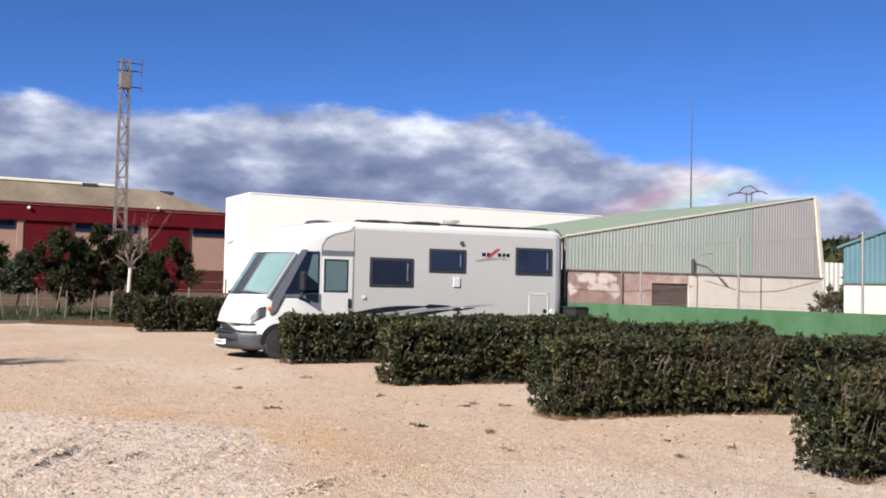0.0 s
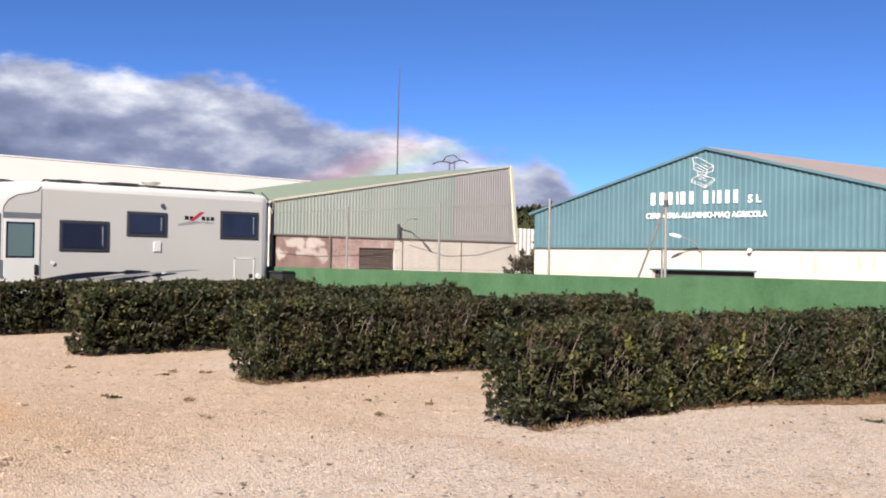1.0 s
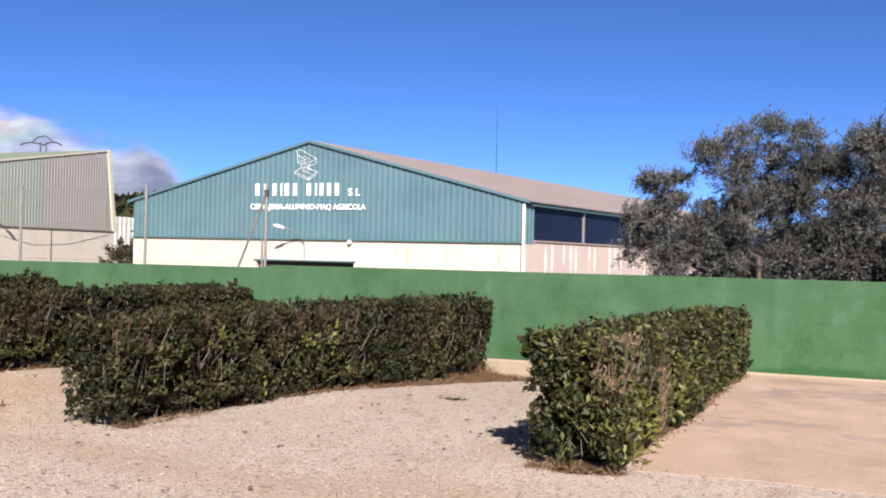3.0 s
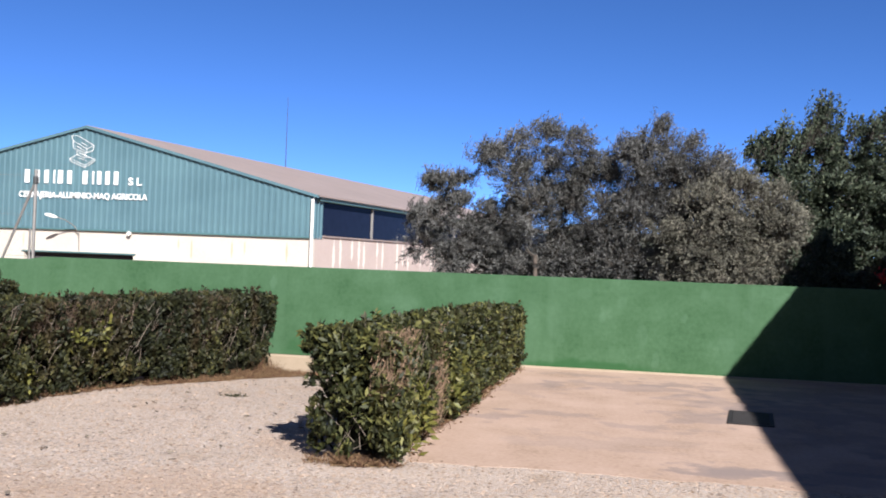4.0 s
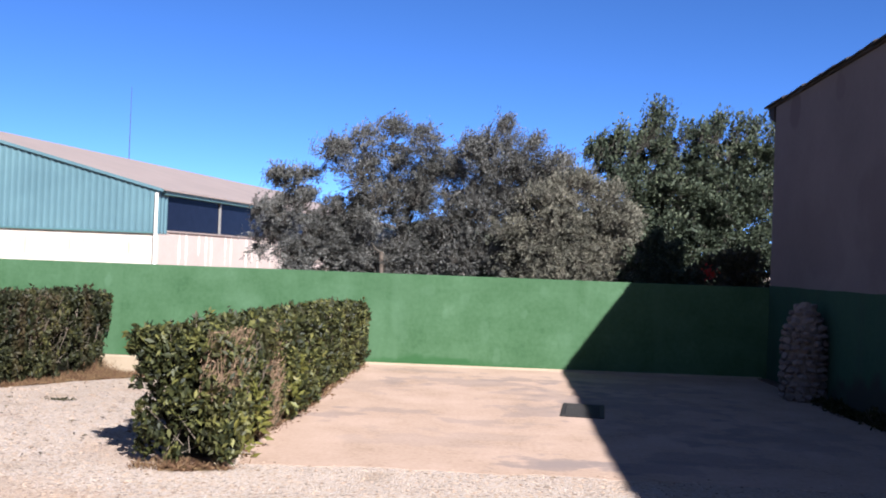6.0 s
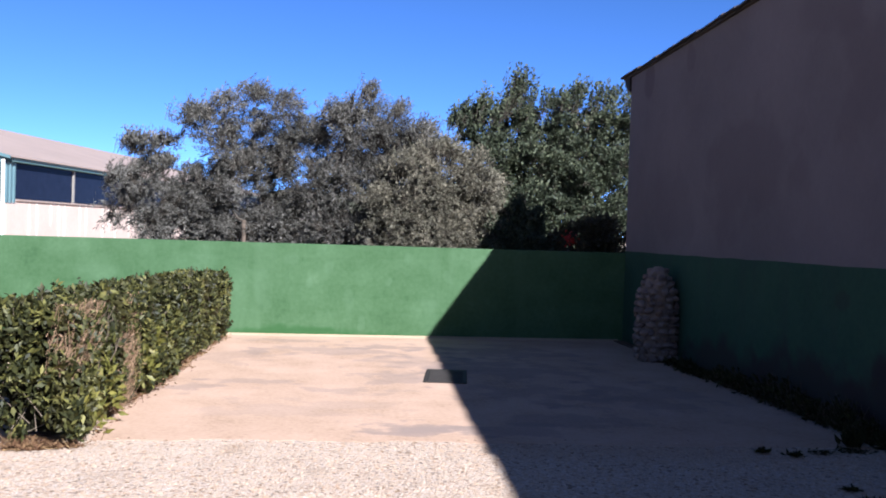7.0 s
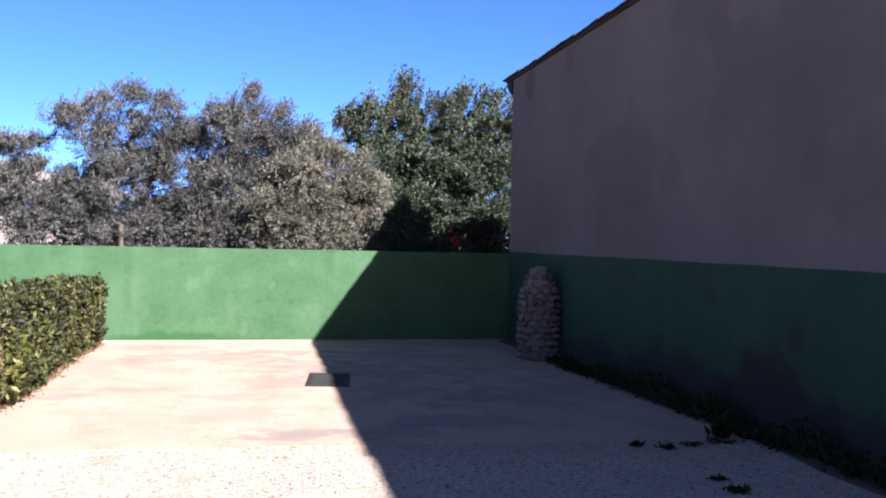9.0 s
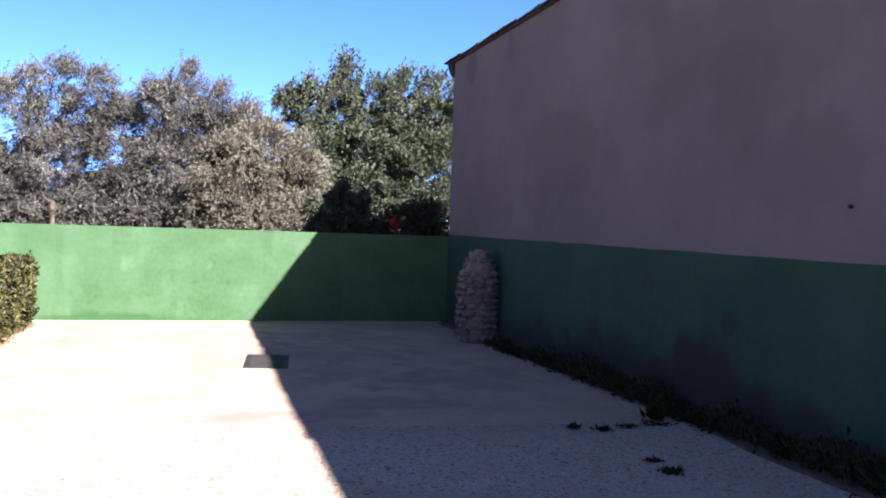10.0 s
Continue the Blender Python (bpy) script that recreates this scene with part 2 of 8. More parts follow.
    # single stones: each its own tone, dark gaps between them
    cell, gap = n("ShaderNodeTexVoronoi"), n("ShaderNodeTexVoronoi")
    gap.feature = "DISTANCE_TO_EDGE"
    for v in (cell, gap):
        l(tc.outputs["Object"], v.inputs["Vector"])
        v.inputs["Scale"].default_value = 46.0
    tone = n("ShaderNodeSeparateColor")
    l(cell.outputs["Color"], tone.inputs[0])
    src = blend(between(tone.outputs[0], 0.55, 1.0, 0.0, 0.55), (0.499, 0.397, 0.309))
    src = blend(between(tone.outputs[1], 0.62, 1.0, 0.0, 0.60), (0.234, 0.166, 0.122))
    src = blend(between(tone.outputs[2], 0.93, 0.99, 0.0, 0.75), (0.078, 0.059, 0.048))
    src = blend(between(gap.outputs["Distance"], 0.0, 0.09, 0.5, 0.0), (0.156, 0.110, 0.078))
    # broad differences, worn earth, dark bits
    for sc, lo, hi, colour, most, st in ((0.22, 0.50, 0.66, (0.421, 0.335, 0.269), 0.45, (1, 1, 1)), (0.45, 0.52, 0.66, (0.296, 0.199, 0.136), 0.5, (0.7, 1.5, 1)),
                                         (1.6, 0.58, 0.70, (0.226, 0.158, 0.105), 0.4, (1, 1, 1)), (9.0, 0.62, 0.70, (0.125, 0.088, 0.065), 0.55, (1, 1, 1)),
                                         (34.0, 0.60, 0.68, (0.101, 0.074, 0.054), 0.5, (1, 1, 1))):
        src = blend(between(noise(sc, 6.0, st), lo, hi, 0.0, most), colour)
    l(src, p.inputs["Base Color"])
    return m


def stained(m, places, colour, wobble=2.4, grain=2.2, origin=(0, 0, 0), across=False):
    """Lays soft-edged stains over a material: each a middle, half widths in x, y, z and a strength."""
    nt = m.node_tree
    n, l = nt.nodes.new, nt.links.new
    p = nt.nodes["Principled BSDF"]
    src = p.inputs["Base Color"].links[0].from_socket
    where = n("ShaderNodeNewGeometry").outputs["Position"] if across else n("ShaderNodeTexCoord").outputs["Object"]
    wob = n("ShaderNodeTexNoise")
    l(where, wob.inputs["Vector"])
    wob.inputs["Scale"].default_value, wob.inputs["Detail"].default_value = grain, 6.0
    for middle, half, most in places:
        mp = n("ShaderNodeMapping")
        mp.vector_type = "TEXTURE"
        mp.inputs["Location"].default_value = [u - v for u, v in zip(middle, origin)]
        mp.inputs["Scale"].default_value = half
        l(where, mp.inputs[0])
        ln = n("ShaderNodeVectorMath")
        ln.operation = "LENGTH"
        l(mp.outputs[0], ln.inputs[0])
        k = n("ShaderNodeMath")
        k.operation = "MULTIPLY_ADD"
        l(wob.outputs[0], k.inputs[0])
        k.inputs[1].default_value = wobble
        l(ln.outputs["Value"], k.inputs[2])
        r = n("ShaderNodeMapRange")
        r.interpolation_type = "SMOOTHSTEP"
        l(k.outputs[0], r.inputs[0])
        r.inputs[1].default_value, r.inputs[2].default_value, r.inputs[3].default_value, r.inputs[4].default_value = wobble / 2 + 0.5, wobble / 2 + 1.05, most, 0.0
        q = n("ShaderNodeMix")
        q.data_type = "RGBA"
        l(r.outputs[0], q.inputs["Factor"])
        l(src, q.inputs[6])
        q.inputs[7].default_value = (*colour, 1)
        src = q.outputs[2]
    l(src, p.inputs["Base Color"])
    return m


# damp places on the slab, with broad darker ones past x = 2: middle, half width, half depth, strength
STAINS = [((x, y, 0), (a, b, 1), k) for x, y, a, b, k in ((1.15, 8.28, 0.52, 0.36, 0.65), (1.9, 8.30, 0.9, 0.25, 0.45), (2.6, 8.7, 0.7, 0.4, 0.4), (-0.95, 10.35, 0.42, 0.30, 0.45), (-0.35, 10.75, 0.5, 0.22, 0.4),
                                                          (0.7, 10.2, 0.6, 0.22, 0.35), (0.5, 13.4, 1.2, 0.5, 0.42), (1.3, 13.9, 0.7, 0.4, 0.5), (1.2, 11.1, 0.5, 0.55, 0.45), (1.5, 12.3, 0.7, 0.8, 0.35), (-0.2, 14.5, 0.9, 0.2, 0.4),
                                                          (-0.8, 12.8, 0.6, 0.7, 0.22), (0.1, 9.2, 0.9, 0.5, 0.2), (2.4, 11.9, 1.2, 0.9, 0.45), (2.8, 13.6, 1.0, 0.7, 0.45), (3.6, 10.0, 0.9, 0.9, 0.4), (2.5, 10.2, 0.8, 0.6, 0.35))]
SHED = (-20, 40, -2.3)
DRIPS = [((x, 36, 1.80 - d), (0.05, 1, 0.24 + d), k) for x, d, k in ((-24.65, .02, .6), (-22.79, .05, .5), (-16.21, .0, .5), (-15.67, .2, .6), (-14.02, .12, .6), (-13.51, .05, .5), (-11.82, .18, .7), (-27.0, 0, .6), (-28.8, .1, .5))]
# pale upright streaks below the side windows: middle, half widths, strength
PALE_STREAKS = [((-10.84, y, 2.0 - d), (20, 0.13, 0.55 + d), 0.85) for y, d in ((37.9, .4), (38.5, .3), (39.6, .1), (40.3, .3), (40.8, .35), (42.2, .2), (42.8, .4), (44.5, .4), (45.2, .2), (45.9, .4), (47.5, .3), (49.0, .4), (50.1, .2), (52.4, .4))]
PEELED = [((-37, y, z), (1, a, b), k) for y, z, a, b, k in ((27.0, 1.75, .5, .35, .95), (27.9, 2.2, .9, .35, .9), (29.0, 2.3, .7, .3, .9), (28.4, 1.9, .5, .25, .8), (29.4, 1.7, .4, .4, .7))]

# green wall: damp patches along the foot, paler brushed places
DAMP = [((x, 15.2, z), (a, 1, b), k) for x, z, a, b, k in ((-0.2, 0.02, 1.3, 0.16, 0.8), (-1.3, 0.3, 0.16, 0.5, 0.6), (-4.0, 0.1, 1.0, 0.2, 0.5), (-8.0, 0.2, 1.2, 0.25, 0.4), (1.2, 0.0, 0.6, 0.1, 0.4))]
PALE = [((x, 15.2, z), (a, 1, b), k) for x, z, a, b, k in ((0.4, 1.05, 0.09, 0.13, 0.14), (1.3, 0.85, 0.07, 0.09, 0.16), (0.7, 0.6, 0.1, 0.25, 0.12), (1.6, 1.22, 0.1, 0.1, 0.12), (0.1, 0.8, 0.06, 0.08, 0.14), (1.9, 0.5, 0.2, 0.12, 0.10),
                                                          (-0.6, 0.7, 0.15, 0.4, 0.10), (0.9, 0.25, 0.07, 0.15, 0.14), (-0.2, 1.15, 0.14, 0.1, 0.12), (2.2, 0.95, 0.1, 0.12, 0.12), (-3.0, 0.9, 0.3, 0.2, 0.12), (-5.1, 1.15, 0.06, 0.14, 0.20))]
# shaded building: grime on the painted base behind the weeds, darker patches under the eave and across the plaster
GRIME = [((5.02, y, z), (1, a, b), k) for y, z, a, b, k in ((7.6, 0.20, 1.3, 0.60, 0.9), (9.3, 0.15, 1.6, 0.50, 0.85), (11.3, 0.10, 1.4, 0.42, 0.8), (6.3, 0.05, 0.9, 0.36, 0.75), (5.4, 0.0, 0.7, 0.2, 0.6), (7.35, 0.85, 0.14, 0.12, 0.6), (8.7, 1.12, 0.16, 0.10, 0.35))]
PLASTER_PATCHES = [((5.03, y, z), (1, a, b), k) for y, z, a, b, k in ((14.35, 3.95, 0.2, 0.28, 0.8), (12.7, 4.05, 0.15, 0.18, 0.6), (10.9, 2.5, 1.5, 0.8, 0.45), (7.5, 3.2, 1.6, 0.9, 0.4), (9.2, 3.9, 1.0, 0.3, 0.3), (6.4, 2.2, 0.9, 0.5, 0.4), (13.2, 2.1, 0.9, 0.6, 0.25))]

M = {
    "gravel": gravel_material(),
    "pebble": pbr("pebble", [(0.10, 0.066, 0.044), (0.27, 0.188, 0.130), (0.37, 0.266, 0.190), (0.48, 0.355, 0.262)], rough=0.9, island=0.8, bump=0.0, spec=0.15),
    "concrete": stained(pbr("concrete_slab", [(0.225, 0.152, 0.108), (0.309, 0.214, 0.155), (0.350, 0.245, 0.184), (0.392, 0.277, 0.210)], scale=1.5, fine=24.0, rough=0.95, spec=0.1, bump=0.2, mixf=0.38,
                            stretch=(1, 0.9, 1)), STAINS, (0.175, 0.138, 0.125), 4.2, 2.6),
    "footing": pbr("footing_concrete", [(0.218, 0.162, 0.105), (0.296, 0.228, 0.156)], scale=2.0, rough=0.95),
    "green": stained(stained(pbr("green_wall_paint", [(0.025, 0.061, 0.025), (0.037, 0.079, 0.035), (0.047, 0.094, 0.045), (0.062, 0.113, 0.060)], scale=1.7, fine=16.0, rough=0.9, bump=0.2, mixf=0.35,
                         rand=0.10, streak=(0.058, 0.108, 0.056), streak_amount=0.6, spec=0.15, across=True), DAMP, (0.020, 0.064, 0.020), 1.6, 2.6, across=True), PALE, (0.095, 0.160, 0.098), 2.4, 5.0, across=True),
    # the boundary wall's green, darkened and cooled for the building's shaded side
    "shaded_green": stained(pbr("shaded_green_paint", [(0.014, 0.042, 0.027), (0.020, 0.054, 0.034), (0.027, 0.066, 0.042)], scale=0.9, fine=20.0, rough=0.9, bump=0.2, streak=(0.024, 0.040, 0.032),
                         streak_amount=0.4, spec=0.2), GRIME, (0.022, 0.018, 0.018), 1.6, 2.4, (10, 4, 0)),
    "brush": pbr("brown_green_leaf", [(0.016, 0.014, 0.007), (0.032, 0.028, 0.012), (0.058, 0.045, 0.021), (0.105, 0.078, 0.036)], scale=0.9, fine=4.0, rough=0.6, island=0.6, bump=0.0, leaf=0.2),
    "plaster": stained(pbr("aged_plaster", [(0.104, 0.094, 0.100), (0.128, 0.114, 0.121), (0.148, 0.132, 0.138)], scale=0.55, fine=18.0, rough=0.95, bump=0.25,
                       streak=(0.104, 0.091, 0.097), streak_amount=0.15, spec=0.2, mixf=0.2), PLASTER_PATCHES, (0.086, 0.073, 0.080), 2.6, 1.4, (10, 4, 0)),
    "tile": pbr("roof_tile", [(0.014, 0.012, 0.012), (0.026, 0.020, 0.019), (0.040, 0.030, 0.027)], scale=3.0, rough=0.9, rand=0.6),
    "stone": pbr("rubble_stone", [(0.075, 0.056, 0.048), (0.135, 0.104, 0.090), (0.215, 0.176, 0.156)], scale=6.0, rough=0.95, bump=0.5, rand=0.6),
    "mortar": pbr("earth_mortar", [(0.12, 0.09, 0.07), (0.2, 0.16, 0.13)], rough=1.0),
    "iron": pbr("drain_iron", [(0.02, 0.017, 0.016), (0.035, 0.03, 0.027)], scale=8, rough=0.7, metal=0.3),
    "leaf": pbr("hedge_leaf", [(0.0050, 0.0058, 0.0030), (0.0088, 0.0104, 0.0046), (0.0150, 0.0168, 0.0062), (0.029, 0.030, 0.0105), (0.080, 0.073, 0.022), (0.178, 0.134, 0.053)], scale=1.6, fine=6.0,
                rough=0.6, island=0.42, bump=0.0, leaf=0.2, spec=0.22, streak=(0.066, 0.041, 0.019), streak_amount=0.62),
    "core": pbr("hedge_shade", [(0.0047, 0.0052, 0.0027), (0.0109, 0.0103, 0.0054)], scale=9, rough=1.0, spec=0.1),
    "twig": pbr("twig_bark", [(0.07, 0.052, 0.036), (0.165, 0.13, 0.098)], island=0.7, rough=0.9, bump=0.0),
    "twig_dark": pbr("dead_hedge_twig", [(0.047, 0.029, 0.0177), (0.117, 0.077, 0.048), (0.078, 0.050, 0.031)], island=0.7, rough=0.9, bump=0.0),
    "dry": pbr("dry_twig", [(0.094, 0.059, 0.034), (0.218, 0.140, 0.085), (0.148, 0.092, 0.054)], island=0.7, rough=0.9, bump=0.0),
    "fresh_leaf": pbr("fresh_hedge_leaf", [(0.0062, 0.0081, 0.0034), (0.0125, 0.0147, 0.0054), (0.023, 0.026, 0.0088), (0.047, 0.049, 0.0150), (0.121, 0.114, 0.032), (0.203, 0.158, 0.061)], scale=1.6, fine=6.0,
                      rough=0.55, island=0.55, bump=0.0, leaf=0.2, spec=0.26, streak=(0.070, 0.052, 0.022), streak_amount=0.4),
    "young_leaf": pbr("young_hedge_leaf", [(0.050, 0.056, 0.014), (0.115, 0.112, 0.026), (0.215, 0.185, 0.046)], scale=3.0, rough=0.5, island=0.6, bump=0.0, leaf=0.25, spec=0.3),
    "litter": pbr("leaf_mould", [(0.047, 0.025, 0.0150), (0.101, 0.053, 0.031), (0.148, 0.088, 0.046), (0.205, 0.145, 0.072)], island=0.8, rough=0.95, bump=0.0, spec=0.1),
    "olive": pbr("olive_leaf", [(0.017, 0.017, 0.015), (0.048, 0.047, 0.040), (0.130, 0.124, 0.110), (0.36, 0.34, 0.31)], scale=0.9, fine=4.0, rough=0.7, island=0.45,
                 bump=0.0, leaf=0.2),
    "pale_olive": pbr("pale_olive_leaf", [(0.026, 0.027, 0.019), (0.072, 0.070, 0.050), (0.175, 0.158, 0.115), (0.35, 0.305, 0.23)], scale=0.9, fine=4.0, rough=0.7,
                      island=0.45, bump=0.0, leaf=0.2),
    "tree_leaf": pbr("broad_leaf", [(0.0095, 0.0147, 0.0092), (0.026, 0.036, 0.020), (0.058, 0.072, 0.040), (0.150, 0.160, 0.085)], scale=0.9, fine=4.0, rough=0.7, island=0.55,
                     bump=0.0, leaf=0.25),
    "citrus": pbr("garden_leaf", [(0.0070, 0.0096, 0.0041), (0.0150, 0.0185, 0.0066), (0.030, 0.031, 0.0105), (0.058, 0.050, 0.017)], scale=0.9, rough=0.8, spec=0.1, island=0.6, bump=0.0, leaf=0.2),
    "bark": pbr("bark", [(0.055, 0.040, 0.031), (0.125, 0.096, 0.071)], scale=6, rough=0.95, bump=0.5, stretch=(1, 1, 0.3)),
    "tree_twig": pbr("tree_twig_bark", [(0.030, 0.024, 0.018), (0.066, 0.054, 0.042)], island=0.6, rough=0.95, bump=0.0),
    "pale_bark": pbr("limewashed_bark", [(0.281, 0.236, 0.184), (0.390, 0.339, 0.272)], scale=6, rough=0.95, bump=0.4),
    "red_flower": pbr("red_flower", [(0.351, 0.0147, 0.0136), (0.468, 0.037, 0.020)], island=0.6, rough=0.6, bump=0.0),
    "grass": pbr("garden_grass", [(0.022, 0.028, 0.010), (0.045, 0.050, 0.019), (0.090, 0.078, 0.036)], island=0.6, rough=0.8, bump=0.0),
    "soil": pbr("dark_soil", [(0.055, 0.037, 0.024), (0.101, 0.066, 0.044)], scale=4, rough=1.0, bump=0.5),
    "teal": pbr("teal_cladding", [(0.048, 0.096, 0.110), (0.061, 0.116, 0.131), (0.070, 0.131, 0.144)], scale=0.6, fine=14.0, rough=0.55, bump=0.0, mixf=0.25),
    "sage": pbr("weathered_sage_cladding", [(0.172, 0.193, 0.160), (0.218, 0.234, 0.196), (0.254, 0.258, 0.223)], scale=0.35, fine=9.0, rough=0.6, bump=0.0, mixf=0.25,
                stretch=(1, 1, 0.2)),
    "sage_roof": pbr("green_roof_sheet", [(0.140, 0.166, 0.105), (0.179, 0.202, 0.136)], scale=0.4, rough=0.6, bump=0.0),
    "grey_clad": pbr("grey_cladding", [(0.211, 0.191, 0.173), (0.257, 0.232, 0.211)], scale=0.4, rough=0.6, bump=0.0),
    "white_wall": pbr("white_render", [(0.390, 0.339, 0.279), (0.437, 0.383, 0.320), (0.468, 0.416, 0.347)], scale=0.5, fine=10, rough=0.9, bump=0.05, streak=(0.343, 0.272, 0.190),
                      streak_amount=0.35),
    "pink_wall": pbr("stained_render", [(0.148, 0.088, 0.071), (0.250, 0.162, 0.133), (0.328, 0.228, 0.190), (0.468, 0.390, 0.333)], scale=1.0, fine=8, rough=0.95, bump=0.1, mixf=0.25,
                     streak=(0.452, 0.368, 0.313), streak_amount=0.5),
    "peeling": stained(pbr("peeling_render", [(0.133, 0.077, 0.061), (0.203, 0.125, 0.102), (0.265, 0.177, 0.146)], scale=1.3, fine=9, rough=0.95, bump=0.1, mixf=0.3), PEELED, (0.468, 0.390, 0.333), 3.0, 1.8,
                       (-45, 35, -2.3)),
    "front_wall": stained(pbr("rain_marked_render", [(0.355, 0.312, 0.255), (0.400, 0.353, 0.292), (0.430, 0.384, 0.318)], scale=0.5, fine=10, rough=0.9, bump=0.05), DRIPS, (0.312, 0.228, 0.116), 1.2, 5.0, SHED),
    "side_wall": stained(pbr("side_render", [(0.328, 0.254, 0.218), (0.390, 0.309, 0.265)], scale=0.5, fine=8, rough=0.95), PALE_STREAKS, (0.562, 0.500, 0.422), 1.8, 3.0, SHED),
    "fibre_roof": pbr("fibre_cement_roof", [(0.183, 0.140, 0.122), (0.230, 0.177, 0.155)], scale=0.5, fine=6, rough=0.9),
    "old_roof": pbr("old_fibre_roof", [(0.075, 0.053, 0.034), (0.12, 0.088, 0.056), (0.18, 0.14, 0.095)], scale=0.25, fine=3, rough=0.95, stretch=(0.25, 1, 1)),
    "cream_trim": pbr("cream_trim", [(0.390, 0.346, 0.258), (0.452, 0.405, 0.313)], rough=0.6, bump=0.0),
    "teal_trim": pbr("teal_trim", [(0.039, 0.088, 0.088), (0.055, 0.110, 0.109)], rough=0.5, bump=0.0),
    "red_paint": pbr("red_paint", [(0.047, 0.0029, 0.0054), (0.070, 0.0052, 0.0075)], scale=0.4, rough=0.95, bump=0.0, spec=0.05),
    "red_dull": pbr("red_brown_wall", [(0.039, 0.0132, 0.0109), (0.062, 0.022, 0.0170)], scale=0.8, rough=0.95, bump=0.0, spec=0.05),
    "salmon": pbr("salmon_render", [(0.172, 0.099, 0.071), (0.211, 0.125, 0.092)], scale=0.4, rough=0.9, bump=0.0),
    "bright_white": pbr("white_panel_wall", [(0.527, 0.481, 0.426), (0.561, 0.517, 0.460)], scale=0.3, rough=0.8, bump=0.0),
    "dark": pbr("dark_opening", [(0.0094, 0.0088, 0.0095), (0.0172, 0.0147, 0.0136)], rough=0.7, bump=0.0),
    "grille": pbr("rusty_grille", [(0.078, 0.055, 0.044), (0.133, 0.092, 0.075)], scale=4, rough=0.8, bump=0.0),
    "galv": pbr("galvanised_steel", [(0.172, 0.155, 0.136), (0.265, 0.243, 0.218)], scale=6, rough=0.55, metal=0.5, bump=0.0),
    "tower_steel": pbr("weathered_steel", [(0.078, 0.063, 0.051), (0.133, 0.110, 0.092)], scale=1.5, rough=0.8, metal=0.2, bump=0.0),
    "wire": pbr("fence_wire", [(0.101, 0.096, 0.088), (0.140, 0.132, 0.122)], rough=0.6, metal=0.3, bump=0.0),
    "dark_steel": pbr("dark_steel", [(0.039, 0.037, 0.037), (0.070, 0.066, 0.061)], rough=0.6, metal=0.4, bump=0.0),
    "sign_white": pbr("sign_white", [(0.612, 0.594, 0.548), (0.697, 0.658, 0.608)], scale=3, rough=0.7, bump=0.0),
    "lamp_white": pbr("lamp_white", [(0.510, 0.481, 0.430), (0.595, 0.562, 0.504)], rough=0.5, bump=0.0),
    "dark_glass": pbr("dark_window_glass", [(0.006, 0.009, 0.020), (0.010, 0.014, 0.030)], rough=0.14, bump=0.0, spec=0.05),
    "gelcoat": pbr("white_gelcoat", [(0.435, 0.411, 0.374), (0.465, 0.440, 0.400)], scale=0.8, rough=0.32, bump=0.0, coat=0.3),
    "alu_side": pbr("silver_white_panel", [(0.330, 0.304, 0.271), (0.352, 0.326, 0.291)], scale=0.6, rough=0.4, bump=0.0, coat=0.2),
    "grey_plastic": pbr("grey_plastic", [(0.043, 0.043, 0.048), (0.058, 0.059, 0.065)], scale=4, rough=0.55, bump=0.0),
    "pillar_grey": pbr("mid_grey_plastic", [(0.085, 0.088, 0.097), (0.105, 0.108, 0.117)], scale=4, rough=0.5, bump=0.0),
    "charcoal": pbr("charcoal_plastic", [(0.0172, 0.0169, 0.0190), (0.027, 0.026, 0.027)], scale=4, rough=0.6, bump=0.0),
    "black": pbr("black_trim", [(0.0094, 0.0088, 0.0095), (0.0156, 0.0147, 0.0150)], rough=0.5, bump=0.0),
    "tyre": pbr("tyre_rubber", [(0.0117, 0.0110, 0.0102), (0.023, 0.022, 0.020)], rough=0.85),
    "rim": pbr("wheel_cover", [(0.023, 0.022, 0.022), (0.039, 0.037, 0.035)], rough=0.5, metal=0.3, bump=0.0),
    "tint": pbr("smoked_acrylic", [(0.008, 0.010, 0.020), (0.015, 0.018, 0.034)], scale=1.5, rough=0.10, bump=0.0, spec=0.3),
    "blind": pbr("silver_blue_blind", [(0.066, 0.096, 0.097), (0.082, 0.114, 0.112)], scale=1.2, rough=0.85, bump=0.1, spec=0.1),
    "clear": glass("clear_glass", (0.92, 0.97, 0.96), 0.02, 1.10),
    "orange": pbr("orange_lens", [(0.40, 0.07, 0.02), (0.55, 0.12, 0.03)], rough=0.25, bump=0.0),
    "lens": pbr("headlamp_lens", [(0.023, 0.024, 0.024), (0.281, 0.272, 0.265)], scale=16, rough=0.15, bump=0.0, coat=0.6),
    "decal_dark": pbr("dark_blue_decal", [(0.0078, 0.0088, 0.0150), (0.0109, 0.0132, 0.020)], rough=0.8, bump=0.0, spec=0.03),
    "decal_grey": pbr("silver_grey_decal", [(0.172, 0.166, 0.163), (0.211, 0.202, 0.197)], rough=0.35, bump=0.0),
    "decal_red": pbr("red_decal", [(0.273, 0.0147, 0.020), (0.328, 0.022, 0.027)], rough=0.35, bump=0.0),
    "plate": pbr("number_plate", [(0.527, 0.497, 0.460), (0.578, 0.546, 0.504)], rough=0.5, bump=0.0),
    "wood_stake": pbr("wooden_stake", [(0.085, 0.062, 0.042), (0.150, 0.112, 0.078)], rough=0.9, scale=5),
    "hill": pbr("wooded_hill", [(0.027, 0.037, 0.027), (0.058, 0.063, 0.037), (0.172, 0.132, 0.088)], scale=0.05, fine=0.5, rough=1.0, bump=0.0),
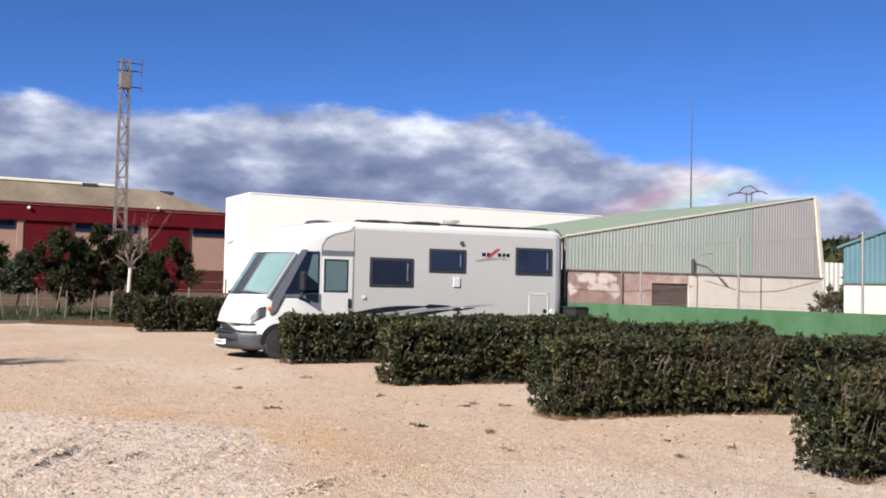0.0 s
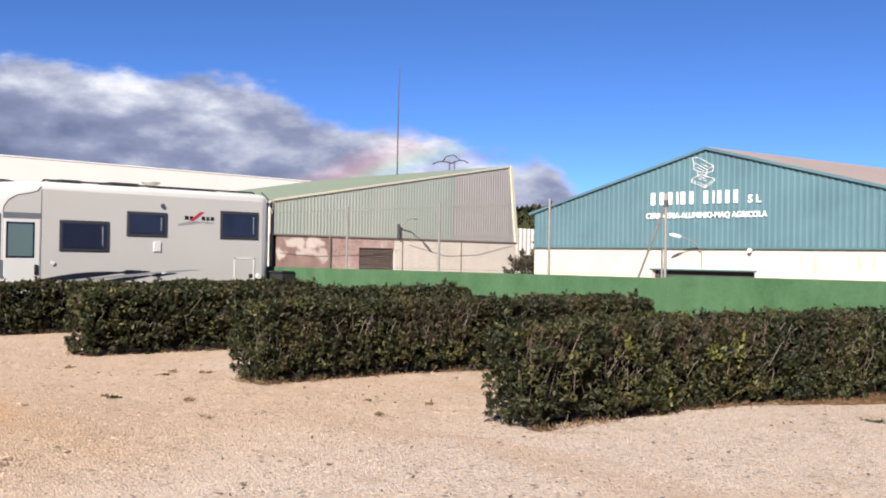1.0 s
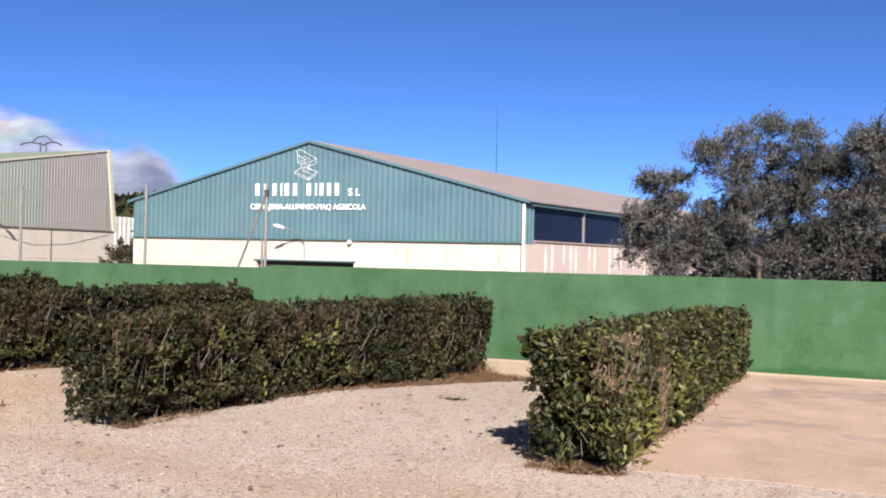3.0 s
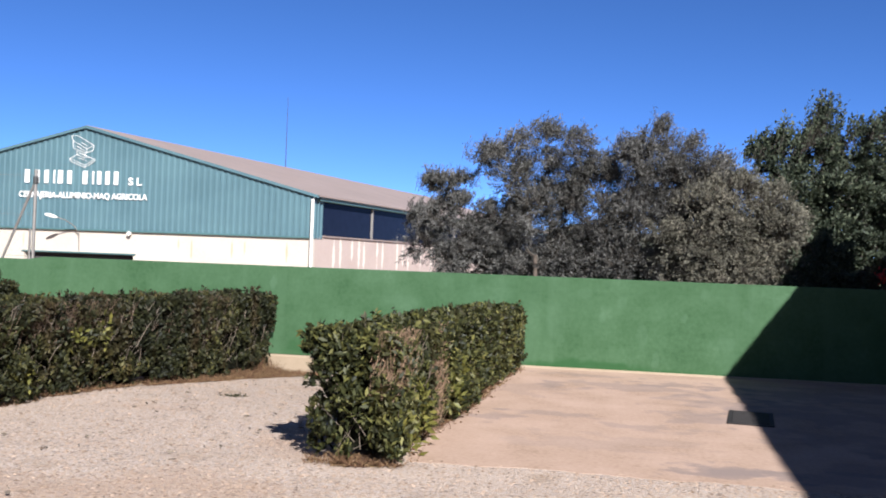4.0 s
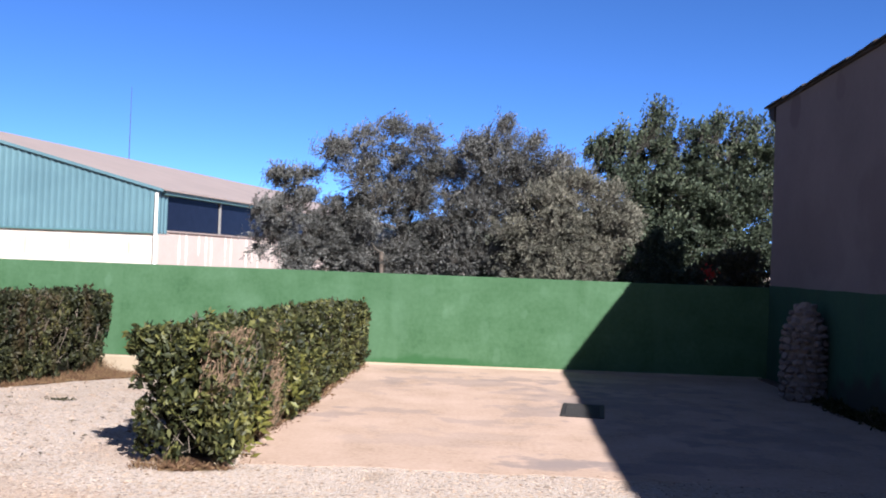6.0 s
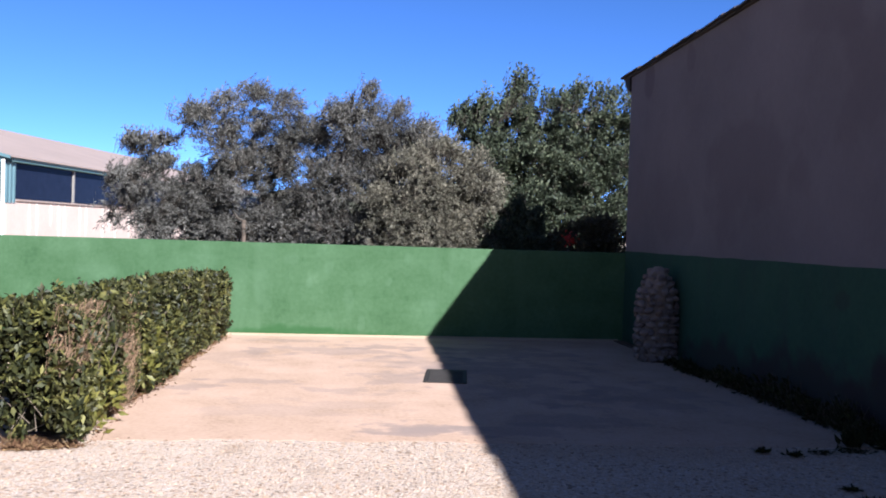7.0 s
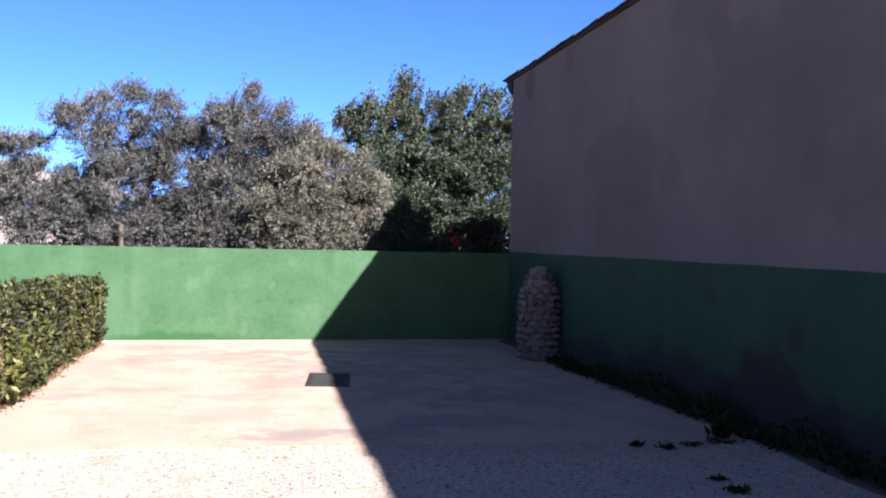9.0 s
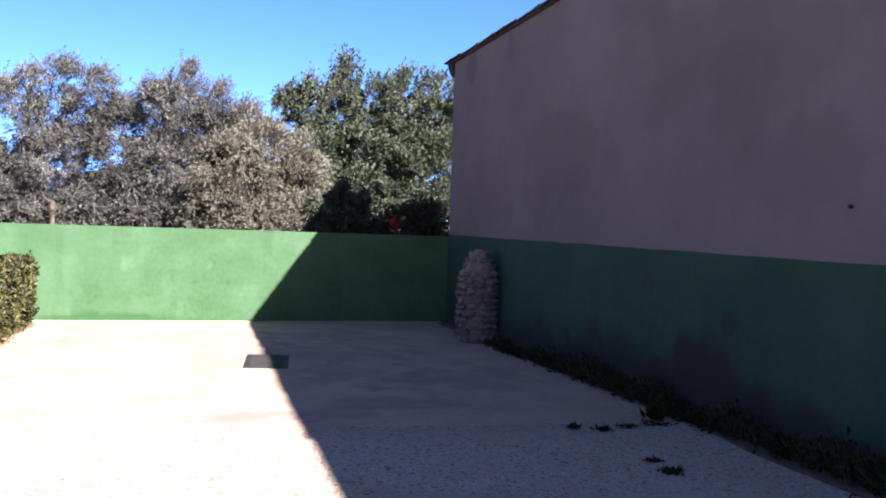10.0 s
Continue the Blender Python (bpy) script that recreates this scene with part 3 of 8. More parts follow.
    "far_white": pbr("far_white_wall", [(0.406, 0.368, 0.320), (0.468, 0.427, 0.374)], scale=0.3, rough=0.9, bump=0.0),
}


M["dark_glass"].node_tree.nodes["Principled BSDF"].inputs["IOR"].default_value = 1.25


# ---- building blocks ----
ORIGIN = {}


class Shape:
    """Vertices and faces gathered for one mesh."""

    def __init__(self):
        self.v, self.f = [], []

    def add(self, verts, faces):
        o = len(self.v)
        self.v += [tuple(p) for p in verts]
        self.f += [tuple(i + o for i in q) for q in faces]
        return self

    def box(self, x0, x1, y0, y1, z0, z1):
        return self.add([(x, y, z) for z in (z0, z1) for y in (y0, y1) for x in (x0, x1)],
                        [(0, 2, 3, 1), (4, 5, 7, 6), (0, 1, 5, 4), (2, 6, 7, 3), (0, 4, 6, 2), (1, 3, 7, 5)])

    def bevel_box(self, x0, x1, y0, y1, z0, z1, b):
        bm = bmesh.new()
        bmesh.ops.create_cube(bm, size=1)
        for p in bm.verts:
            p.co = Vector((x0 + (p.co.x + .5) * (x1 - x0), y0 + (p.co.y + .5) * (y1 - y0), z0 + (p.co.z + .5) * (z1 - z0)))
        bmesh.ops.bevel(bm, geom=bm.edges[:], offset=b, segments=2, affect="EDGES", profile=0.5)
        bm.verts.index_update()
        self.add([p.co[:] for p in bm.verts], [[q.index for q in f.verts] for f in bm.faces])
        bm.free()
        return self

    def prism(self, outline, axis, a, b):
        """An outline in the two other axes, drawn out along axis from a to b."""
        k = "xyz".index(axis)
        n = len(outline)

        def place(p, s):
            q = list(p)
            q.insert(k, s)
            return q
        pts = [place(p, a) for p in outline] + [place(p, b) for p in outline]
        faces = [tuple(range(n - 1, -1, -1)), tuple(range(n, 2 * n))]
        faces += [(i, (i + 1) % n, n + (i + 1) % n, n + i) for i in range(n)]
        return self.add(pts, faces)

    def tube(self, points, radii, sides=8, cap=True):
        points = [Vector(p) for p in points]
        if not hasattr(radii, "__len__"):
            radii = [radii] * len(points)
        rings = []
        for i, p in enumerate(points):
            d = (points[min(i + 1, len(points) - 1)] - points[max(i - 1, 0)]).normalized()
            u = d.orthogonal().normalized() if i == 0 else (u - d * u.dot(d)).normalized()
            w = d.cross(u)
            rings.append([p + (u * math.cos(t) + w * math.sin(t)) * radii[i] for t in [2 * math.pi * k / sides for k in range(sides)]])
        faces = []
        for i in range(len(points) - 1):
            for k in range(sides):
                a, b = i * sides + k, i * sides + (k + 1) % sides
                faces.append((a, b, b + sides, a + sides))
        if cap:
            faces += [tuple(range(sides - 1, -1, -1)), tuple(range((len(points) - 1) * sides, len(points) * sides))]
        return self.add([p for r in rings for p in r], faces)

    def loft(self, rings, close=True):
        n = len(rings[0])
        faces = []
        for i in range(len(rings) - 1):
            for k in range(n):
                a, b = i * n + k, i * n + (k + 1) % n
                faces.append((a, b, b + n, a + n))
        if close:
            faces += [tuple(range(n - 1, -1, -1)), tuple(range((len(rings) - 1) * n, len(rings) * n))]
        return self.add([p for r in rings for p in r], faces)


def mesh_of(name, shape, material, origin=(0, 0, 0), smooth=None):
    me = bpy.data.meshes.new(name)
    o = Vector(origin)
    me.from_pydata([tuple(Vector(p) - o) for p in shape.v], [], shape.f)
    bm = bmesh.new()
    bm.from_mesh(me)
    bmesh.ops.recalc_face_normals(bm, faces=bm.faces[:])
    bm.to_mesh(me)
    bm.free()
    me.materials.append(material)
    if smooth is not None:
        me.shade_smooth()
        me.set_sharp_from_angle(angle=radians(smooth))
    return me


def thing(name, label, category, at=(0, 0, 0), group="", kind=""):
    ob = new(name)
    ob.empty_display_size = 0.2
    ob.location = at
    ORIGIN[ob.name] = Vector(at)
    return tagged(ob, label, category, group, kind)


def part(name, shape, material, parent, label="", smooth=None):
    o = ORIGIN[parent.name]
    ob = new(name, mesh_of(name, shape, material, o, smooth))
    ob.parent = parent
    ORIGIN[ob.name] = o
    return tagged(ob, label)


def solid(name, shape, material, label="", category="", kind="", group="", smooth=None):
    ob = new(name, mesh_of(name, shape, material, (0, 0, 0), smooth))
    ORIGIN[ob.name] = Vector((0, 0, 0))
    return tagged(ob, label, category, group, kind)


def tri_mesh(name, verts, tris, material, origin=(0, 0, 0)):
    me = bpy.data.meshes.new(name)
    v = (np.asarray(verts, dtype=np.float32) - np.asarray(origin, dtype=np.float32)).astype(np.float32)
    t = np.asarray(tris, dtype=np.int32)
    me.vertices.add(len(v))
    me.vertices.foreach_set("co", v.ravel())
    me.loops.add(t.size)
    me.loops.foreach_set("vertex_index", t.ravel())
    me.polygons.add(len(t))
    me.polygons.foreach_set("loop_start", np.arange(0, t.size, 3, dtype=np.int32))
    me.polygons.foreach_set("loop_total", np.full(len(t), 3, dtype=np.int32))
    me.materials.append(material)
    me.update(calc_edges=True)
    return me


def tri_part(name, verts, tris, material, parent, label="", kind=""):
    o = ORIGIN[parent.name]
    ob = new(name, tri_mesh(name, verts, tris, material, o))
    ob.parent = parent
    ORIGIN[ob.name] = o
    return tagged(ob, label, kind=kind)


def unit(a):
    return a / np.maximum(np.linalg.norm(a, axis=1, keepdims=True), 1e-9)


def leaves(rng, at, axis, length, ratio=0.45, fold=0.25):
    """Folded pointed leaves: two triangles each, along axis from their places."""
    n = len(at)
    axis = unit(axis)
    side = unit(np.cross(axis, unit(rng.normal(size=(n, 3)) + np.array([0, 0, 0.9]))))
    up = np.cross(side, axis)
    ln = np.asarray(length).reshape(-1, 1) * np.ones((n, 1))
    w = ln * ratio / 2
    mid = at + axis * ln * 0.45
    v = np.stack([at, mid + side * w + up * w * fold, at + axis * ln, mid - side * w + up * w * fold], axis=1).reshape(-1, 3)
    b = np.arange(n)[:, None] * 4
    t = np.concatenate([b + [0, 1, 2], b + [0, 2, 3]], axis=0)
    return v, t


def sticks(p0, p1, r0, r1):
    """Thin three-sided twigs from p0 to p1."""
    p0, p1 = np.asarray(p0, float), np.asarray(p1, float)
    n = len(p0)
    d = unit(p1 - p0)
    u = unit(np.cross(d, np.where(np.abs(d[:, 2:3]) > 0.9, np.array([[1.0, 0, 0]]), np.array([[0, 0, 1.0]]))))
    w = np.cross(d, u)
    rings = []
    for p, r in ((p0, r0), (p1, r1)):
        for k in range(3):
            a = 2 * math.pi * k / 3
            rings.append(p + (u * math.cos(a) + w * math.sin(a)) * np.asarray(r).reshape(-1, 1))
    v = np.stack(rings, axis=1).reshape(-1, 3)
    b = np.arange(n)[:, None] * 6
    t = np.concatenate([b + q for q in ([0, 1, 4], [0, 4, 3], [1, 2, 5], [1, 5, 4], [2, 0, 3], [2, 3, 5])], axis=0)
    return v, t


def merge(*pairs):
    vs, ts, o = [], [], 0
    for v, t in pairs:
        vs.append(v)
        ts.append(t + o)
        o += len(v)
    return np.concatenate(vs), np.concatenate(ts)


def ribbed(line_a, line_b, bottom, top, pitch=0.25, depth=0.04):
    """Trapezoid sheet along a level line a-b (x, y); bottom and top give z at a fraction of the way. Ribs stand to the right of a-b."""
    ax, ay = line_a
    bx, by = line_b
    length = math.hypot(bx - ax, by - ay)
    ux, uy = (bx - ax) / length, (by - ay) / length
    nx, ny = uy, -ux
    s = Shape()
    prof = []
    k = 0.0
    while k < length:
        for f, d in ((0.0, 0), (0.42, 0), (0.55, 1), (0.87, 1)):
            if k + f * pitch < length:
                prof.append((k + f * pitch, d * depth))
        k += pitch
    prof.append((length, 0.0))
    pts = []
    for q, d in prof:
        x, y = ax + ux * q + nx * d, ay + uy * q + ny * d
        pts += [(x, y, bottom(q / length)), (x, y, top(q / length))]
    s.add(pts, [(2 * i, 2 * i + 2, 2 * i + 3, 2 * i + 1) for i in range(len(prof) - 1)])
    return s


# ---- ground ----
def smooth(a, b, t):
    t = min(max((t - a) / (b - a), 0), 1)
    return t * t * (3 - 2 * t)


def ground_height(x, y):
    """Level yard; beyond the boundary wall the industrial plots lie about two metres lower."""
    return -2.2 * smooth(15.5, 20.0, y) * smooth(-62, -50, x)


def fall(x, y):
    """The gravel bays dip by a good quarter metre towards the foot of the boundary wall."""
    def ease(a, b, t):
        t = np.clip((t - a) / (b - a), 0, 1)
        return t * t * (3 - 2 * t)
    return -0.28 * ease(9.6, 15.3, y) * ease(-1.65, -2.2, x) * ease(-14.4, -11.6, x)


def value_noise(x, y, size, seed):
    """Smooth random heights between -1 and 1 over cells of the given size."""
    grid = np.random.default_rng(seed).uniform(-1, 1, (128, 128))
    u, v = x / size, y / size
    i, j = np.floor(u).astype(int), np.floor(v).astype(int)
    f, g = u - i, v - j
    f, g = f * f * (3 - 2 * f), g * g * (3 - 2 * g)
    i0, i1, j0, j1 = i % 128, (i + 1) % 128, j % 128, (j + 1) % 128
    return (grid[i0, j0] * (1 - f) + grid[i1, j0] * f) * (1 - g) + (grid[i0, j1] * (1 - f) + grid[i1, j1] * f) * g


# wheel ruts in the loose gravel of the lane: start, end
RUTS = (((-8.7, 0.7), (-11.65, 2.35)), ((-9.65, 0.85), (-11.55, 2.05)), ((-8.5, 2.2), (-9.95, 3.4)), ((-8.05, 1.8), (-10.2, 3.2)), ((-7.3, 2.55), (-7.9, 3.4)), ((-9.1, 1.4), (-9.8, 2.2)))


def beyond_lane(x, y):
    return np.maximum(-0.72 * x + 0.69 * y - 10.3, 0.18 * x + y - 1.6)


def relief(x, y):
    """Footprints, raked stones and wheel ruts, a centimetre or two high."""
    z = 0.009 * value_noise(x, y, 0.9, 1) + 0.007 * value_noise(x, y, 0.31, 2) + 0.006 * value_noise(x, y, 0.13, 3)
    lane = np.clip(-beyond_lane(x, y) / 0.5, 0, 1)
    z = z * (0.75 + 0.9 * lane)
    for (xa, ya), (xb, yb) in RUTS:
        ln = math.hypot(xb - xa, yb - ya)
        ux, uy = (xb - xa) / ln, (yb - ya) / ln
        s = (x - xa) * ux + (y - ya) * uy
        w = (x - xa) * -uy + (y - ya) * ux + 0.05 * np.sin(s * 2.1) + 0.02 * value_noise(x, y, 0.2, 5)
        inside = np.clip(np.minimum(s, ln - s) / 0.4, 0, 1) * (0.6 + 0.6 * value_noise(x, y, 0.5, 6))
        z += inside * (0.048 * np.exp(-((w - 0.11) / 0.05) ** 2) + 0.026 * np.exp(-((w + 0.11) / 0.05) ** 2) - 0.042 * np.exp(-(w / 0.055) ** 2))
    slab = np.clip((7.9 - y) / 0.5, 0, 1) + np.clip((-1.4 - x) / 0.5, 0, 1)
    slab = np.clip(slab, 0, 1)
    z = z * slab + 0.003 - 0.006 * slab
    edge = np.clip(np.minimum(np.minimum(x + 24, 5 - x), np.minimum(y - 0.0, 15.3 - y)) / 0.5, 0, 1)
    return z * edge + fall(x, y)


def build_ground():
    xs = [-2500, -900, -400, -200, -120, -90, -70, -62, -60, -58, -56, -54, -52, -50, -45, -40, -36, -30, -27, -25]
    xs += list(np.arange(-24, -14, 0.12)) + list(np.arange(-14, 5.01, 0.055)) + [6, 8, 12, 20, 40, 100, 400, 2500]
    ys = [-2500, -800, -200, -60, -20, -8, -4, -2, -1] + list(np.arange(0, 9, 0.055)) + list(np.arange(9, 15.31, 0.12))
    ys += [15.5, 16, 16.5, 17, 17.5, 18, 18.5, 19, 19.5, 20, 22, 30, 45, 70, 120, 300, 900, 2500]
    gx, gy = np.meshgrid(np.array(xs, float), np.array(ys, float))
    z = relief(gx, gy)
    low = np.array([[ground_height(x, y) if y > 15 else 0.0 for x in xs] for y in ys])
    v = np.stack([gx, gy, z + low], 2).reshape(-1, 3)
    w, h = len(xs), len(ys)
    i, j = np.meshgrid(np.arange(w - 1), np.arange(h - 1))
    a = (j * w + i).reshape(-1, 1)
    t = np.concatenate([a + [0, 1, w + 1], a + [0, w + 1, w]], axis=0)
    me = tri_mesh("ground", v, t, M["gravel"])
    me.shade_smooth()
    tagged(new("ground", me), "pale tan gravel and sand yard with worn patches", "ground", kind="structure")


build_ground()


def build_slab():
    rng = random.Random(4)
    front = [(-1.42 + 6.14 * k / 40, 7.88 - 0.30 * max(0, k / 40 - 0.25) + rng.uniform(-0.04, 0.04)) for k in range(41)]
    s = Shape().prism(front + [(4.87, 12.3), (4.87, 15.19), (-1.42, 15.19)], "z", -0.05, 0.005)
    slab = solid("concrete_slab", s, M["concrete"], "worn sand-coloured concrete parking slab with damp grey stains", "pavement", "structure")
    # iron drain cover let into the slab
    root = thing("drain_cover", "oblong dark iron drain cover set in the concrete", "drain cover", (1.71, 11.24, 0.012))
    root.rotation_euler = (0, 0, radians(-8.5))
    part("frame", Shape().bevel_box(1.475, 1.945, 10.75, 11.73, 0.008, 0.018, 0.003), M["iron"], root)
    for k in range(9):
        y = 10.83 + 0.094 * k
        part("grate_bar", Shape().bevel_box(1.52, 1.90, y, y + 0.055, 0.017, 0.026, 0.003), M["iron"], root)
    return slab


build_slab()


# ---- boundary wall ----
WALL_Y, WALL_H, STEP_X = 15.2, 1.40, -9.1


def build_boundary():
    right = solid("wall_boundary", Shape().box(STEP_X, 5.10, WALL_Y + 0.0008, WALL_Y + 0.196, 0.0, WALL_H - 0.004), M["green"],
                  "green painted concrete block boundary wall beside the slab", "wall", "structure")
    left = Shape().prism([(-34, -0.1), (STEP_X, -0.1), (STEP_X, 1.40), (STEP_X - 0.08, 1.385), (STEP_X - 0.30, 1.35), (-34, 1.335)], "y", WALL_Y + 0.002, WALL_Y + 0.2)
    solid("wall_boundary_far", left, M["green"], "lower run of the green painted boundary wall behind the hedges", "wall", "structure")
    foot = Shape().prism([(WALL_Y - 0.060, -0.45), (WALL_Y + 0.19, -0.45), (WALL_Y + 0.19, -0.003), (WALL_Y - 0.02, -0.006), (WALL_Y - 0.045, -0.03)], "x", -34, -1.43)
    solid("wall_footing", foot, M["footing"], "bare sandy concrete footing under the green wall", "footing", "structure")
    strip = Shape().prism([(WALL_Y - 0.04, 0.0), (WALL_Y + 0.01, 0.0), (WALL_Y + 0.01, 0.036), (WALL_Y - 0.008, 0.032)], "x", -1.4, 4.95)
    solid("wall_fillet", strip, M["footing"], "pale mortar fillet along the foot of the green wall", "fillet", "structure")
    return right


boundary = build_boundary()


# ---- building beside the slab ----
def build_side_building():
    root = thing("side_building", "plain rendered building with a green painted base beside the concrete slab", "building", (10, 4, 0))

    def eave(y):
        return 4.145 + 0.038 * (15.7 - max(y, 9.0)) + 0.063 * max(0.0, 9.0 - y)
    y0, y1 = -9.0, 15.2
    body = Shape().prism([(y0, -0.1), (y1, -0.1), (y1, eave(y1)), (9.0, eave(9.0)), (y0, eave(y0))], "x", 5.03, 16.0)
    part("wall", body, M["plaster"], root, "aged grey-pink rendered wall")
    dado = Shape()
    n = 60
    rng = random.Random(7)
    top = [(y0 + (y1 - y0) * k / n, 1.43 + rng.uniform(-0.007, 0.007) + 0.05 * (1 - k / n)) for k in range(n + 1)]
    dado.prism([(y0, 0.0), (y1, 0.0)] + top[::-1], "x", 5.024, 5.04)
    part("painted_base", dado, M["shaded_green"], root, "green painted band on the lower wall")
    roof = Shape().prism([(y0, eave(y0)), (9.0, eave(9.0)), (15.47, eave(15.47)), (15.47, eave(15.47) + 0.05), (9.0, eave(9.0) + 0.05), (y0, eave(y0) + 0.05)], "x", 4.99, 16.2)
    part("roof", roof, M["tile"], root, "brown tiled roof")
    # verge tiles lapped one over another along the edge
    tile = Shape().prism([(-0.05, -0.012), (0.20, -0.012), (0.20, 0.018), (0.10, 0.034), (0.0, 0.034), (-0.05, 0.010)], "y", -0.21, 0.21)
    me = mesh_of("roof_tile", tile, M["tile"])
    y = 15.30
    while y > 1.0:
        ob = new("roof_tile", me)
        ob.parent = root
        ob.location = Vector((5.00 + rng.uniform(-0.015, 0.015), y, eave(y) + 0.038 + rng.uniform(-0.008, 0.012))) - ORIGIN[root.name]
        ob.rotation_euler = (-0.075 + rng.uniform(-0.02, 0.02), 0, rng.uniform(-0.03, 0.03))
        y -= 0.39
    corbel = Shape().prism([(15.19, 3.93), (15.33, 3.99), (15.43, 4.09), (15.45, eave(15.47)), (15.19, eave(15.2))], "x", 5.0, 5.6)
    part("eave_corbel", corbel, M["tile"], root, "dark eave corbel at the corner")
    # short dark stub drawn for a small dark dot on the plaster
    hole = Shape().tube([(5.03, 5.96, 1.84), (5.005, 5.96, 1.84)], 0.014, 8)
    part("dark_dot", hole, M["dark"], root, "small dark dot on the wall")
    return root


build_side_building()


def build_stone_pillar():
    root = thing("stone_pillar", "tapering pillar of rough rubble stones against the green wall", "pillar", (4.77, 12.95, 0))
    core = Shape().loft([[(4.77 + 0.25 * w * math.cos(a), 12.95 + 0.25 * w * math.sin(a), z) for a in [2 * math.pi * k / 10 for k in range(10)]]
                         for z, w in ((-0.02, 1.0), (0.6, 0.98), (1.0, 0.85), (1.2, 0.5), (1.27, 0.2))])
    part("core", core, M["mortar"], root)
    rng = random.Random(11)
    kinds = []
    for k in range(5):
        bm = bmesh.new()
        bmesh.ops.create_icosphere(bm, subdivisions=1, radius=1)
        for v in bm.verts:
            v.co *= rng.uniform(0.78, 1.12)
        s = Shape().add([v.co[:] for v in bm.verts], [[q.index for q in f.verts] for f in bm.faces])
        bm.free()
        kinds.append(mesh_of("stone", s, M["stone"]))
    z = 0.06
    while z < 1.27:
        w = 0.265 * (1 if z < 0.75 else max(0.2, 1 - ((z - 0.75) / 0.62) ** 1.6))
        count = max(3, int(2 * math.pi * w / 0.135))
        o = rng.random() * 6
        for k in range(count):
            a = o + 2 * math.pi * k / count + rng.uniform(-0.1, 0.1)
            ob = new("stone", rng.choice(kinds))
            ob.parent = root
            ob.location = (w * math.cos(a), w * math.sin(a), z + rng.uniform(-0.015, 0.015))
            ob.rotation_euler = (rng.uniform(-0.3, 0.3), rng.uniform(-0.3, 0.3), a + math.pi / 2)
            ob.scale = (0.075 * rng.uniform(0.8, 1.2), 0.055 * rng.uniform(0.8, 1.2), 0.05 * rng.uniform(0.75, 1.25))
        z += 0.088


build_stone_pillar()


